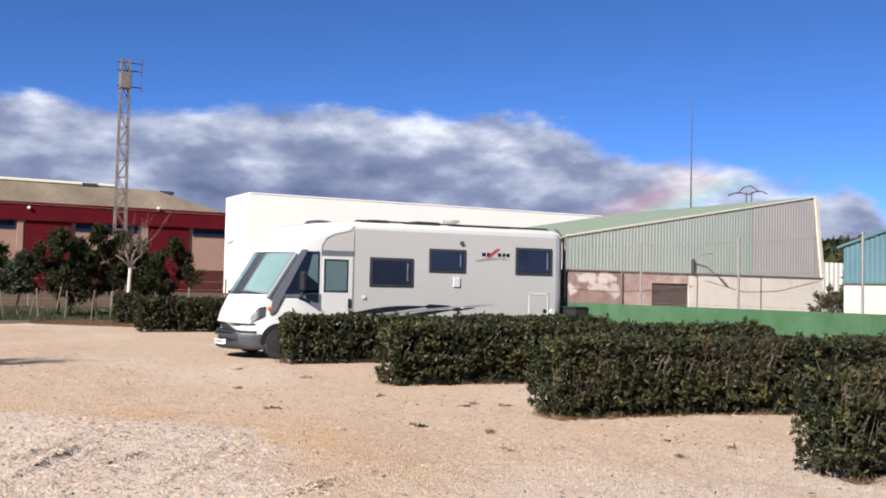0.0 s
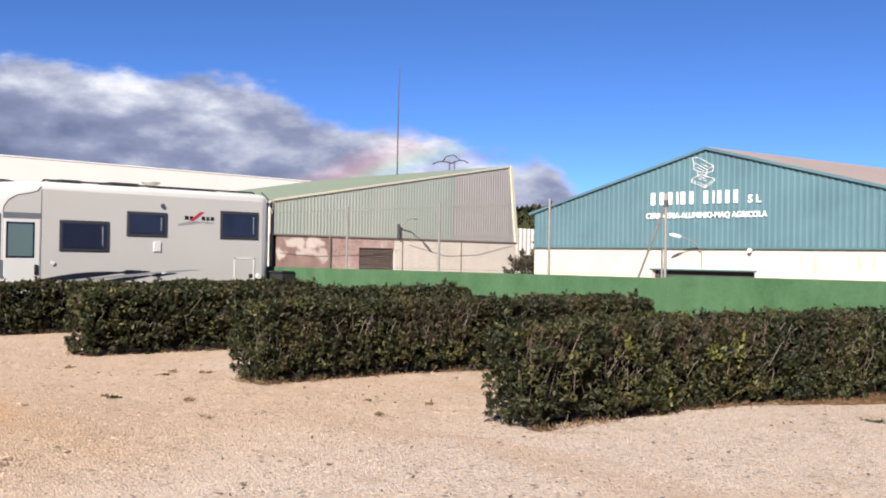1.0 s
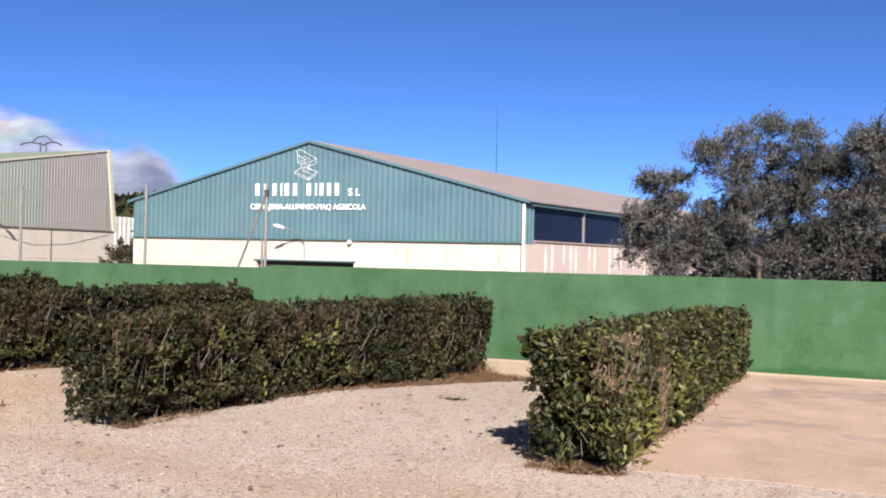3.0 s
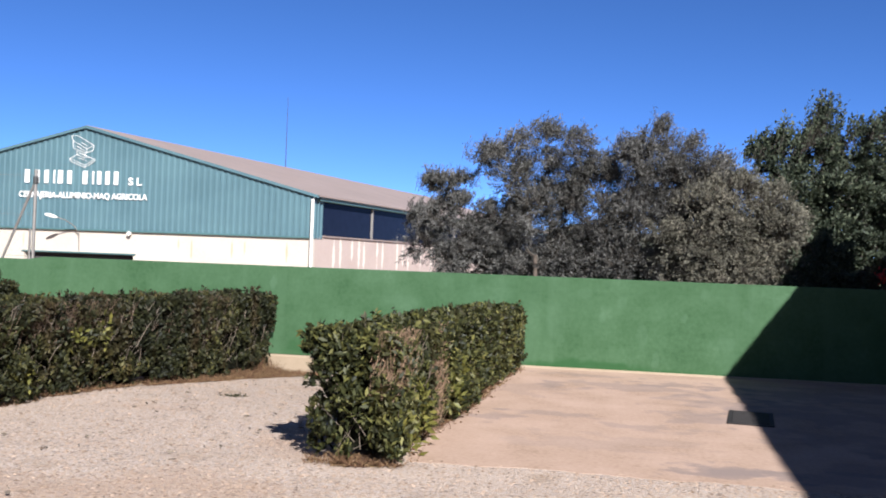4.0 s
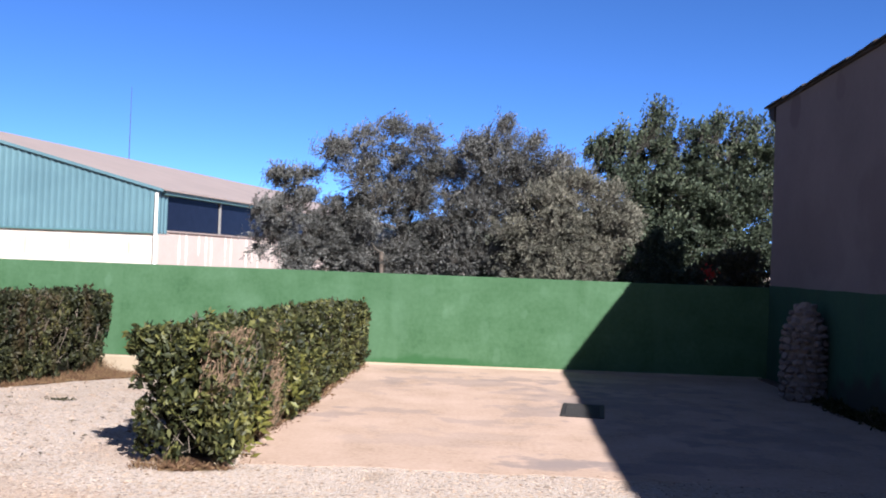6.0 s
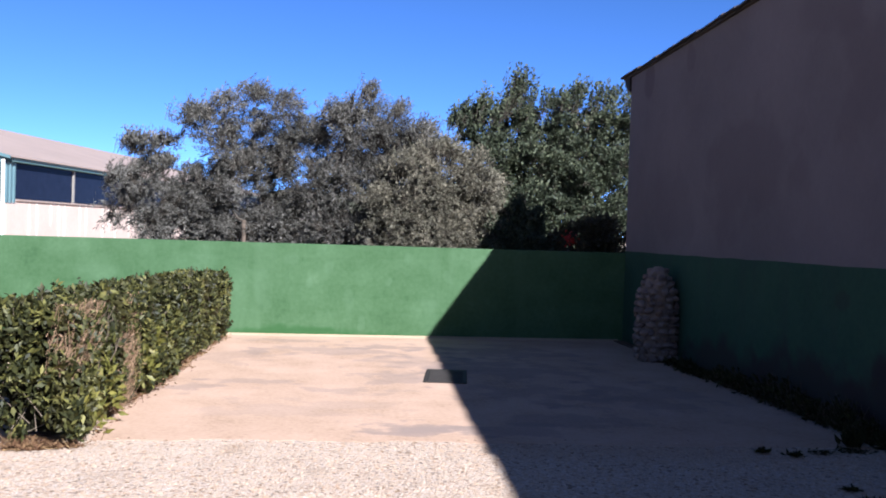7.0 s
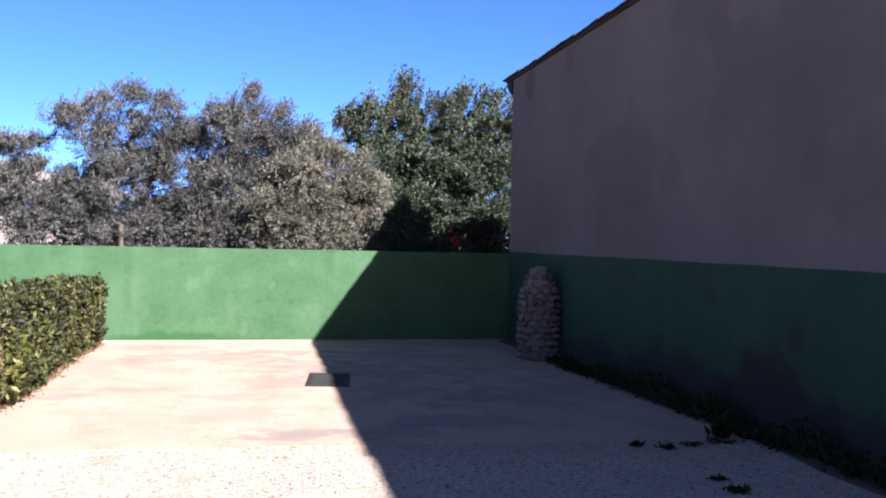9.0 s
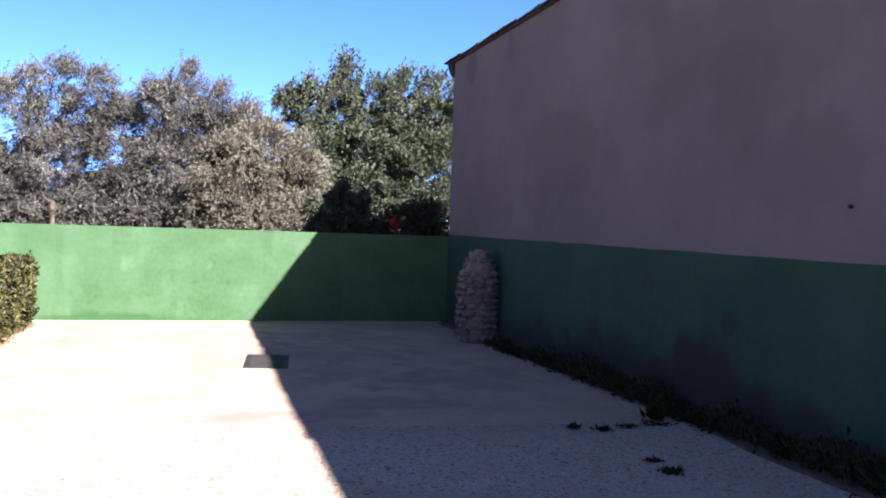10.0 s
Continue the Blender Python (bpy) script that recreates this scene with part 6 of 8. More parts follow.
# ---- sage warehouse ----
def build_sage_warehouse():
    x, y0, y1 = -37.0, 26.55, 43.9
    z0, z1, zc, g = 4.17, 7.03, 2.62, -2.3
    xb = -54.0
    root = thing("sage_warehouse", "warehouse with weathered pale green ribbed cladding over stained walls", "warehouse", (-45, 35, g))

    def top(f):
        return z0 + (z1 - z0) * min(1.0, f * (y1 - y0) / (43.2 - y0))
    part("gable_cladding", ribbed((x, y0), (x, 38.6), lambda f: zc, lambda f: z0 + (z1 - z0) * f * 12.05 / 16.65, 0.2, 0.011), M["sage"], root, "pale green ribbed metal cladding")
    part("new_cladding", ribbed((x, 38.6), (x, 43.3), lambda f: zc, lambda f: z0 + (z1 - z0) * min(1, (12.05 + f * 4.7) / 16.65), 0.2, 0.011), M["grey_clad"], root, "newer grey ribbed cladding")
    part("backing", Shape().prism([(y0, zc), (43.85, zc), (43.2, z1 - 0.05), (y0, z0 - 0.05)], "x", x - 0.2, x - 0.03), M["grey_clad"], root)
    part("end_trim", Shape().prism([(43.16, z1), (43.36, z1 + 0.02), (44.0, zc + 0.0), (43.75, zc)], "x", x - 0.1, x + 0.09), M["cream_trim"], root, "cream edge flashing")
    part("verge_trim", Shape().prism([(y0, z0 - 0.03), (43.3, z1 - 0.02), (43.3, z1 + 0.07), (y0, z0 + 0.07)], "x", x - 0.02, x + 0.055), M["cream_trim"], root, "cream verge flashing")
    part("cladding_drip", Shape().bevel_box(x - 0.02, x + 0.05, y0, 43.95, zc - 0.05, zc + 0.02, 0.01), M["grille"], root)
    part("roof", Shape().prism([(y0 - 0.3, z0 - 0.05), (43.3, z1), (43.3, z1 + 0.05), (y0 - 0.3, z0)], "x", xb, x + 0.04), M["sage_roof"], root, "green sheet roof")
    gl, gr, gb, gt = 31.8, 34.17, 0.95, 2.1
    part("old_wall", Shape().box(x - 0.25, x, y0, 29.87, g, zc), M["peeling"], root, "pinkish brown lower wall with peeling white patches")
    for a, b, c, d in ((29.87, gl, g, zc), (gl, gr, gt, zc), (gl, gr, g, gb)):
        part("pale_wall", Shape().box(x - 0.25, x, a, b, c, d), M["pink_wall"], root, "pale stained lower wall")
    part("downpipe", Shape().tube([(x + 0.06, 29.87, g), (x + 0.06, 29.87, zc)], 0.05, 7), M["grille"], root, "dark brown downpipe")
    for pts in (((27.0, 1.75), (29.0, 1.62), (31.5, 1.72), (34.4, 2.0)), ((35.2, 2.3), (38.0, 1.75), (40.5, 1.85), (43.6, 2.45))):
        part("cable", Shape().tube([(x + 0.015, a, b) for a, b in pts], 0.008, 4), M["grille"], root, "slack cable along the wall")
    part("front_wall", Shape().box(x - 0.25, x, gr, 43.9, g, zc), M["white_wall"], root, "cream lower wall")
    part("grille", Shape().box(x - 0.15, x - 0.12, gl, gr, gb, gt), M["dark"], root)
    for k in range(12):
        z = gb + 0.02 + k * (gt - gb) / 12
        part("grille_slat", Shape().bevel_box(x - 0.10, x - 0.05, gl, gr, z, z + 0.06, 0.008), M["grille"], root)
    for y in (34.75, 39.2):
        part("wall_joint", Shape().bevel_box(x - 0.02, x + 0.012, y - 0.035, y + 0.035, g, zc, 0.004), M["grille"], root)
    part("side_wall", Shape().box(xb, x, y0, y0 + 0.2, g, z0 - 0.1), M["white_wall"], root)
    lamp = thing("wall_lamp", "street-type lamp on a bracket fixed to the sage warehouse", "lamp", (x, 34.7, 2.7))
    part("bracket", Shape().bevel_box(x, x + 0.14, 34.34, 34.46, 2.62, 3.36, 0.02), M["dark_steel"], lamp)
    part("arm", Shape().tube([(x + 0.05, 34.42, 3.2), (x + 0.4, 34.62, 3.55), (x + 0.8, 34.68, 3.66)], 0.03, 6), M["galv"], lamp)
    part("head", Shape().loft([[(x + 0.8 + 0.14 * k, 34.68 + 0.1 * math.cos(a) * r, 3.66 + 0.08 * math.sin(a) * r) for a in [2 * math.pi * q / 8 for q in range(8)]]
                              for k, r in ((0, .4), (.7, .8), (2, .9), (2.8, .3))]), M["galv"], lamp, smooth=50)
    mast = thing("roof_mast", "tall thin radio mast on the green roof", "antenna", (-46.0, 42.6, 6.9))
    part("pole", Shape().tube([(-46.0, 42.6, 6.9), (-46.05, 42.65, 12.0), (-46.0, 42.7, 14.0)], [0.05, 0.035, 0.015], 6), M["dark_steel"], mast)
    shed = thing("low_shed", "low white ribbed shed behind the warehouses", "shed", (-60, 73, -2.2))
    part("wall", ribbed((-60, 69.0), (-60, 80.0), lambda f: -2.3, lambda f: 4.6, 0.6, 0.08), M["far_white"], shed)
    part("body", Shape().box(-68, -60.02, 69, 80, -2.3, 4.55), M["far_white"], shed)


build_sage_warehouse()


# ---- white building, red building, tower, garden and the far distance ----
def build_white_building():
    root = thing("white_building", "long plain white industrial building behind the motorhome", "building", (-70, 40, 0))
    part("wall", Shape().prism([(20.7, -0.5), (75, -0.5), (75, 8.02), (20.7, 8.02)], "x", -72.9, -66.87), M["bright_white"], root)
    part("coping", Shape().bevel_box(-72.94, -66.84, 20.66, 75.1, 8.0, 8.10, 0.02), M["bright_white"], root)
    # small unlit strip lamp, drawn as one thin grey piece
    sign = thing("strip_lamp", "thin slanted grey strip lamp on the white building", "sign", (-71, 20.68, 4.6))
    part("stroke", Shape().prism([(-72.6, 4.55), (-71.0, 4.62), (-70.2, 4.85), (-71.5, 4.78)], "y", 20.66, 20.69), M["decal_grey"], sign)


build_white_building()


def build_red_building():
    x = -105.0
    root = thing("red_building", "long old factory with red fascia and doors under a fibre roof", "factory", (-112, 5, 0))
    part("wall", Shape().box(x - 20, x, -40, 30.2, -0.5, 9.2), M["salmon"], root, "salmon rendered wall")
    part("fascia", Shape().bevel_box(x - 0.1, x + 0.5, -40, 30.4, 7.45, 9.3, 0.05), M["red_paint"], root, "dark red fascia board")
    part("roof", Shape().add([(x + 0.6, -40, 9.2), (x + 0.6, 30.6, 9.0), (x - 8, 24.0, 12.0), (x - 8, -40, 12.3), (x - 20, 30.6, 9), (x - 20, -40, 9)],
                             [(0, 1, 2, 3), (1, 4, 2), (3, 2, 4, 5), (0, 3, 5), (0, 5, 4, 1)]), M["old_roof"], root, "weathered fibre cement roof")
    part("ridge_cap", Shape().tube([(x - 8, -40, 12.36), (x - 8, 19.5, 12.20)], 0.22, 6), M["cream_trim"], root, "pale ridge capping")
    part("plinth", Shape().box(x, x + 0.12, -40, 30.3, -0.5, 2.95), M["red_dull"], root, "red-brown base course")
    for a, b in ((9.6, 13.9), (21.6, 25.8), (-3.0, 1.5)):
        part("door", Shape().bevel_box(x + 0.05, x + 0.25, a, b, 0.0, 7.4, 0.03), M["red_paint"], root, "tall red sliding door")
    for a, b in ((4.0, 8.6), (17.4, 20.6), (26.3, 29.7), (14.3, 16.6)):
        part("window", Shape().box(x + 0.02, x + 0.1, a, b, 6.6, 7.4), M["dark_glass"], root)
    for a in (8.8, 20.9, 29.8):
        part("pier", Shape().bevel_box(x, x + 0.3, a, a + 0.6, 0.0, 7.45, 0.03), M["salmon"], root)
    for a, z in ((1.0, 12.1), (15.9, 11.95), (24.3, 11.6)):
        part("roof_vent", Shape().bevel_box(x - 8.6, x - 7.6, a, a + 1.6, z, z + 0.38, 0.05), M["charcoal"], root, "dark ridge vent")


build_red_building()


def build_facade_lamps():
    for y, z in ((9.8, 8.7), (22.4, 9.35)):
        lamp = thing("floodlight", "small white floodlight on the red fascia", "lamp", (-104.4, y, z), "factory floodlights")
        part("housing", Shape().bevel_box(-104.5, -104.2, y - 0.13, y + 0.13, z - 0.1, z + 0.13, 0.03), M["lamp_white"], lamp)
        part("bracket", Shape().bevel_box(-104.56, -104.45, y - 0.06, y + 0.06, z - 0.3, z + 0.1, 0.02), M["dark_steel"], lamp)


build_facade_lamps()


def build_tower():
    bx, by, h = -75.0, 13.35, 18.2
    root = thing("lattice_tower", "slim galvanised lattice tower carrying antennas", "tower", (bx, by, 0))

    def half(z):
        return 0.44 - 0.16 * z / h
    for sx in (-1, 1):
        for sy in (-1, 1):
            part("leg", Shape().tube([(bx + sx * half(0), by + sy * half(0), -0.2), (bx + sx * half(h), by + sy * half(h), h)], 0.055, 5), M["tower_steel"], root)
    levels = [h * (1 - (1 - k / 15) ** 1.15) for k in range(16)]
    for fx, fy in ((1, 0), (-1, 0), (0, 1), (0, -1)):
        s = Shape()
        for k, (a, b) in enumerate(zip(levels, levels[1:])):
            q = 1 if k % 2 else -1

            def corner(z, side):
                w = half(z)
                return (bx + (fx * w if fx else side * w), by + (fy * w if fy else side * w), z)
            s.tube([corner(a, -q), corner(b, q)], 0.034, 4)
            s.tube([corner(b, -1), corner(b, 1)], 0.03, 4)
        part("bracing", s, M["tower_steel"], root)
    for z in (16.2, 17.4, 18.0):
        part("antenna_arm", Shape().tube([(bx, by - 0.6, z), (bx, by + 1.2, z)], 0.05, 5).tube([(bx, by + 1.2, z - 0.35), (bx, by + 1.2, z + 0.35)], 0.04, 5), M["dark_steel"], root)
    part("equipment_box", Shape().bevel_box(bx - 0.4, bx + 0.4, by - 0.4, by + 0.4, 16.0, 17.2, 0.05), M["tower_steel"], root)


build_tower()


def build_pylon():
    root = thing("power_pylon", "far power line pylon with curved arms", "pylon", (-145, 150, -2))
    for dx in (-0.7, 0.7):
        part("leg", Shape().tube([(-145 + dx * 2, 150, -2.2), (-145 + dx, 150, 22.5)], 0.14, 5), M["dark_steel"], root)
    part("arm", Shape().tube([(-150.8, 150, 22.2), (-149.0, 150, 22.6), (-147.0, 150, 22.5), (-145, 150, 22.0), (-143, 150, 22.5), (-141.5, 150, 22.4), (-140.2, 150, 21.8)], 0.14, 5), M["dark_steel"], root)
    part("arm", Shape().tube([(-148.0, 150, 22.5), (-146.5, 150, 23.6), (-144.5, 150, 23.8), (-142.6, 150, 22.6)], 0.12, 5), M["dark_steel"], root)


build_pylon()


def build_garden():
    rng = np.random.default_rng(51)
    edge = [(-39.6 + 0.9 * math.sin(k * 1.3) + 0.5 * math.sin(k * 2.9 + 1), -8 + 0.7 * k) for k in range(22)]
    bed = Shape().prism(edge + [(-41, 13), (-56, 13), (-56, -8)], "z", -0.05, 0.012)
    solid("garden_bed", bed, M["soil"], "dark soil garden bed with weeds", "garden bed", "structure")
    n = 44000
    a = np.stack([rng.uniform(-57, -41.5, n), rng.uniform(-8, 13, n), np.full(n, 0.02)], 1)
    a = a[(np.sin(a[:, 0] * 0.9 + 1) + np.sin(a[:, 1] * 0.7) + rng.normal(0, 0.5, n)) > -0.4]
    tip = a + np.stack([rng.normal(0, 0.1, len(a)), rng.normal(0, 0.1, len(a)), rng.uniform(0.05, 0.24, len(a))], 1)
    v, t = sticks(a, tip, np.full(len(a), 0.02), np.full(len(a), 0.004))
    ob = new("garden_grass", tri_mesh("garden_grass", v, t, M["grass"]))
    tagged(ob, "rough green grass and weeds in the garden", "grass", kind="stuff")
    k = 60
    for x, y, h, w, kind in ((-44.5, 2.3, 3.5, 1.15, "citrus"), (-44, 3.9, 2.6, .75, "tree_leaf"), (-44, 5.3, 3.6, 1.35, "citrus"), (-44.3, 6.9, 3.85, 1.2, "citrus"), (-44.6, 8.0, 3.6, 1.15, "citrus"),
                             (-44, 10.1, 3.4, 1.2, "citrus"), (-43.5, 9.3, 2.2, .9, "citrus"), (-46, -1.2, 3.2, 1.3, "citrus"), (-46.5, 6.2, 3.3, 1.3, "citrus"), (-44, 0.3, 2.8, 1.2, "citrus"), (-46.3, 9.2, 2.9, 1.1, "citrus")):
        k += 1
        w *= 1.12
        label = "small yellow-green leafy garden tree" if kind == "tree_leaf" else "small dark bushy garden tree with a ragged crown"
        build_tree("garden_tree", (x, y, 0), (x, y, 1.1), [(x, y, h - w * 0.72, w * .62, w * .68, w * .62), (x + .3, y - w * .5, h - w * 1.05, w * .5, w * .5, w * .5), (x - .2, y + w * .5, h - w * 1.0, w * .5, w * .5, w * .5),
                   (x + .2, y, h - w * 1.35, w * .65, w * .85, w * .5), (x, y + .15 * w, h - w * .3, w * .25, w * .25, w * .3)], 8000, 0.15, 0.4, kind, k, label, "tree", spray=0.55, trunk_r=0.05, feather=True)
    r = random.Random(15)
    for x, y, z, d in ((-43, 4.15, 1.0, .25), (-42.5, 4.5, 1.3, -.1), (-43, 5.15, 1.7, .3), (-42, 5.45, 1.2, 0.05), (-41.5, 6.35, 1.25, .12), (-43.5, 6.9, 1.35, -.05), (-43, 7.35, 1.2, .1), (-43, 7.9, 1.5, .06), (-43.5, 3.3, 1.2, -.2), (-42, 8.9, 1.2, .1)):
        stake = thing("tree_stake", "weathered leaning wooden stake in the garden", "stake", (x, y, 0), "garden stakes")
        part("stake", Shape().tube([(x, y, -0.1), (x + r.uniform(-.1, .1), y + d, z)], 0.028, 6), M["wood_stake"], stake)
    # bare pruned tree with a limewashed trunk
    bx, by = -41.0, 7.72
    root = thing("bare_tree", "pruned leafless tree with a limewashed trunk", "tree", (bx, by, 0))
    part("trunk", Shape().tube([(bx, by - .02, -0.1), (bx, by, 1.2), (bx - .02, by + .05, 2.3)], [0.10, 0.085, 0.075], 8), M["pale_bark"], root, "limewashed trunk", smooth=50)
    for dy, dz in ((-.55, .35), (.5, .4), (.2, .6), (-.2, .55)):
        part("limb", Shape().tube([(bx, by + .05, 2.2), (bx + .1, by + dy * .5, 2.3 + dz * .6), (bx, by + dy, 2.35 + dz)], [0.06, 0.05, 0.035], 6), M["bark"], root, "stubby pruned limb")
    for q in range(26):
        y0, z0 = r.uniform(-.5, .5), r.uniform(.2, .5)
        lean = r.uniform(-.1, 1.0)
        ln = r.uniform(.7, 2.3)
        ox = r.uniform(-.5, .5)
        part("branch", Shape().tube([(bx, by + y0, 2.35 + z0), (bx + ox * .5, by + y0 + lean * ln * .45, 2.35 + z0 + ln * .42), (bx + ox, by + y0 + lean * ln * .75, 2.35 + z0 + ln * .85)], [0.014, 0.010, 0.004], 4), M["bark"], root)
    # leafless tree at the yard's edge, whose shadow lies on the gravel
    bx, by = -18.7, -3.2
    root = thing("bare_tree", "leafless young tree at the edge of the gravel yard", "tree", (bx, by, 0))
    part("trunk", Shape().tube([(bx, by, -0.1), (bx + .03, by, 1.2), (bx - .02, by + .05, 2.4)], [0.11, 0.09, 0.07], 8), M["bark"], root, smooth=50)
    for q in range(34):
        a, ln = r.uniform(0, 6.28), r.uniform(1.3, 2.5)
        z0, sp = r.uniform(1.9, 2.9), r.uniform(.3, .62)
        ex, ey = bx + math.cos(a) * sp * ln, by + math.sin(a) * sp * ln
        mid = (bx + (ex - bx) * .45, by + (ey - by) * .45, z0 + ln * .55)
        br = part("branch", Shape().tube([(bx, by + .04, z0 - .5), mid, (ex, ey, z0 + ln)], [0.035, 0.024, 0.008], 5), M["bark"], root)
        for k in range(4):
            e = (mid[0] + r.uniform(-.5, .5), mid[1] + r.uniform(-.5, .5), mid[2] + r.uniform(.3, .9))
            part("twig", Shape().tube([mid, e], [0.014, 0.006], 4), M["bark"], br)
    fence = thing("garden_fence", "row of thin posts with wires behind the garden", "fence", (-58, 8, 0))
    for k in range(18):
        y = -12 + 2.2 * k
        part("post", Shape().tube([(-58, y, -0.2), (-58, y, 1.9 + 0.1 * math.sin(k * 7))], 0.06, 5), M["wood_stake"], fence)
    for z in (0.6, 1.2, 1.7):
        part("wire", Shape().tube([(-58, -12, z), (-58, 25.4, z)], 0.012, 3), M["galv"], fence)
    low = Shape().prism([(-62.0, 0.0), (-61.7, 0.0), (-61.7, 1.0), (-62.0, 1.0)], "y", -30, 20)
    solid("roadside_wall", low, M["soil"], "low dull brown wall beyond the garden", "wall", "structure")


build_garden()


def build_hills():
    s = Shape()
    n = 90
    rng = np.random.default_rng(71)
    rings = []
    for k in range(n + 1):
        a = radians(-10 + 130 * k / n)
        h = 14 + 9 * math.sin(k * 0.31) + 5 * math.sin(k * 0.83 + 1) + rng.normal(0, 1.2) + 14 * math.exp(-((math.degrees(a) - 39.5) / 6) ** 2)
        rings.append([(-d * math.sin(a), d * math.cos(a), z) for d, z in ((470, -8), (500, h * 0.45), (540, h), (640, h * 0.6), (700, -8))])
    pts = [p for r in rings for p in r]
    s.add(pts, [(i * 5 + j, (i + 1) * 5 + j, (i + 1) * 5 + j + 1, i * 5 + j + 1) for i in range(n) for j in range(4)])
    solid("backdrop_hills", s, M["hill"], "low wooded hills along the horizon", "hill", "structure", smooth=60)
    m = 2600
    a = np.radians(rng.uniform(28, 50, m))
    d = rng.uniform(495, 560, m)
    p = np.stack([-d * np.sin(a), d * np.cos(a), np.interp(d, [470, 500, 540, 640], [-6, 10, 24, 14]) + 2], 1)
    v, t = leaves(rng, p, rng.normal(size=(m, 3)) * [1, 1, .4] + [0, 0, 1.2], rng.uniform(4, 9, m), 0.8)
    ob = new("hill_trees", tri_mesh("hill_trees", v, t, M["citrus"]))
    tagged(ob, "dark distant trees on the hill", "trees", kind="stuff")


build_hills()


# ---- motorhome ----
def rounded_ring(cx, w, y, z0, z1, r, rb=0.06, seg=5, mid=8):
    pts = []
    for qx, qz, rr, a0 in ((1, -1, rb, -90), (1, 1, r, 0), (-1, 1, r, 90), (-1, -1, rb, 180)):
        rr = min(rr, (z1 - z0) / 2.05, w * 0.9)
        ox, oz = cx + qx * (w - rr), (z1 - rr if qz > 0 else z0 + rr)
        if a0 in (90, -90):
            o = pts[-1][0] if a0 == 90 else cx - (w - rr)
            for k in range(1, mid):
                pts.append((o + (ox - o) * k / mid, y, z1 if a0 == 90 else z0))
        for k in range(seg + 1):
            a = radians(a0 + 90 * k / seg)
            pts.append((ox + rr * math.cos(a), y, oz + rr * math.sin(a)))
    return pts


def bowed(shape, cx):
    """Curves the front of the vehicle in plan: its middle stands forward of its corners."""
    out = []
    for x, y, z in shape.v:
        c = min(max((8.9 - y) / 1.3, 0), 1)
        out.append((x, y - 0.54 * c * max(0.0, 1 - ((x - cx) / 1.12) ** 2), z))
    shape.v = out
    return shape


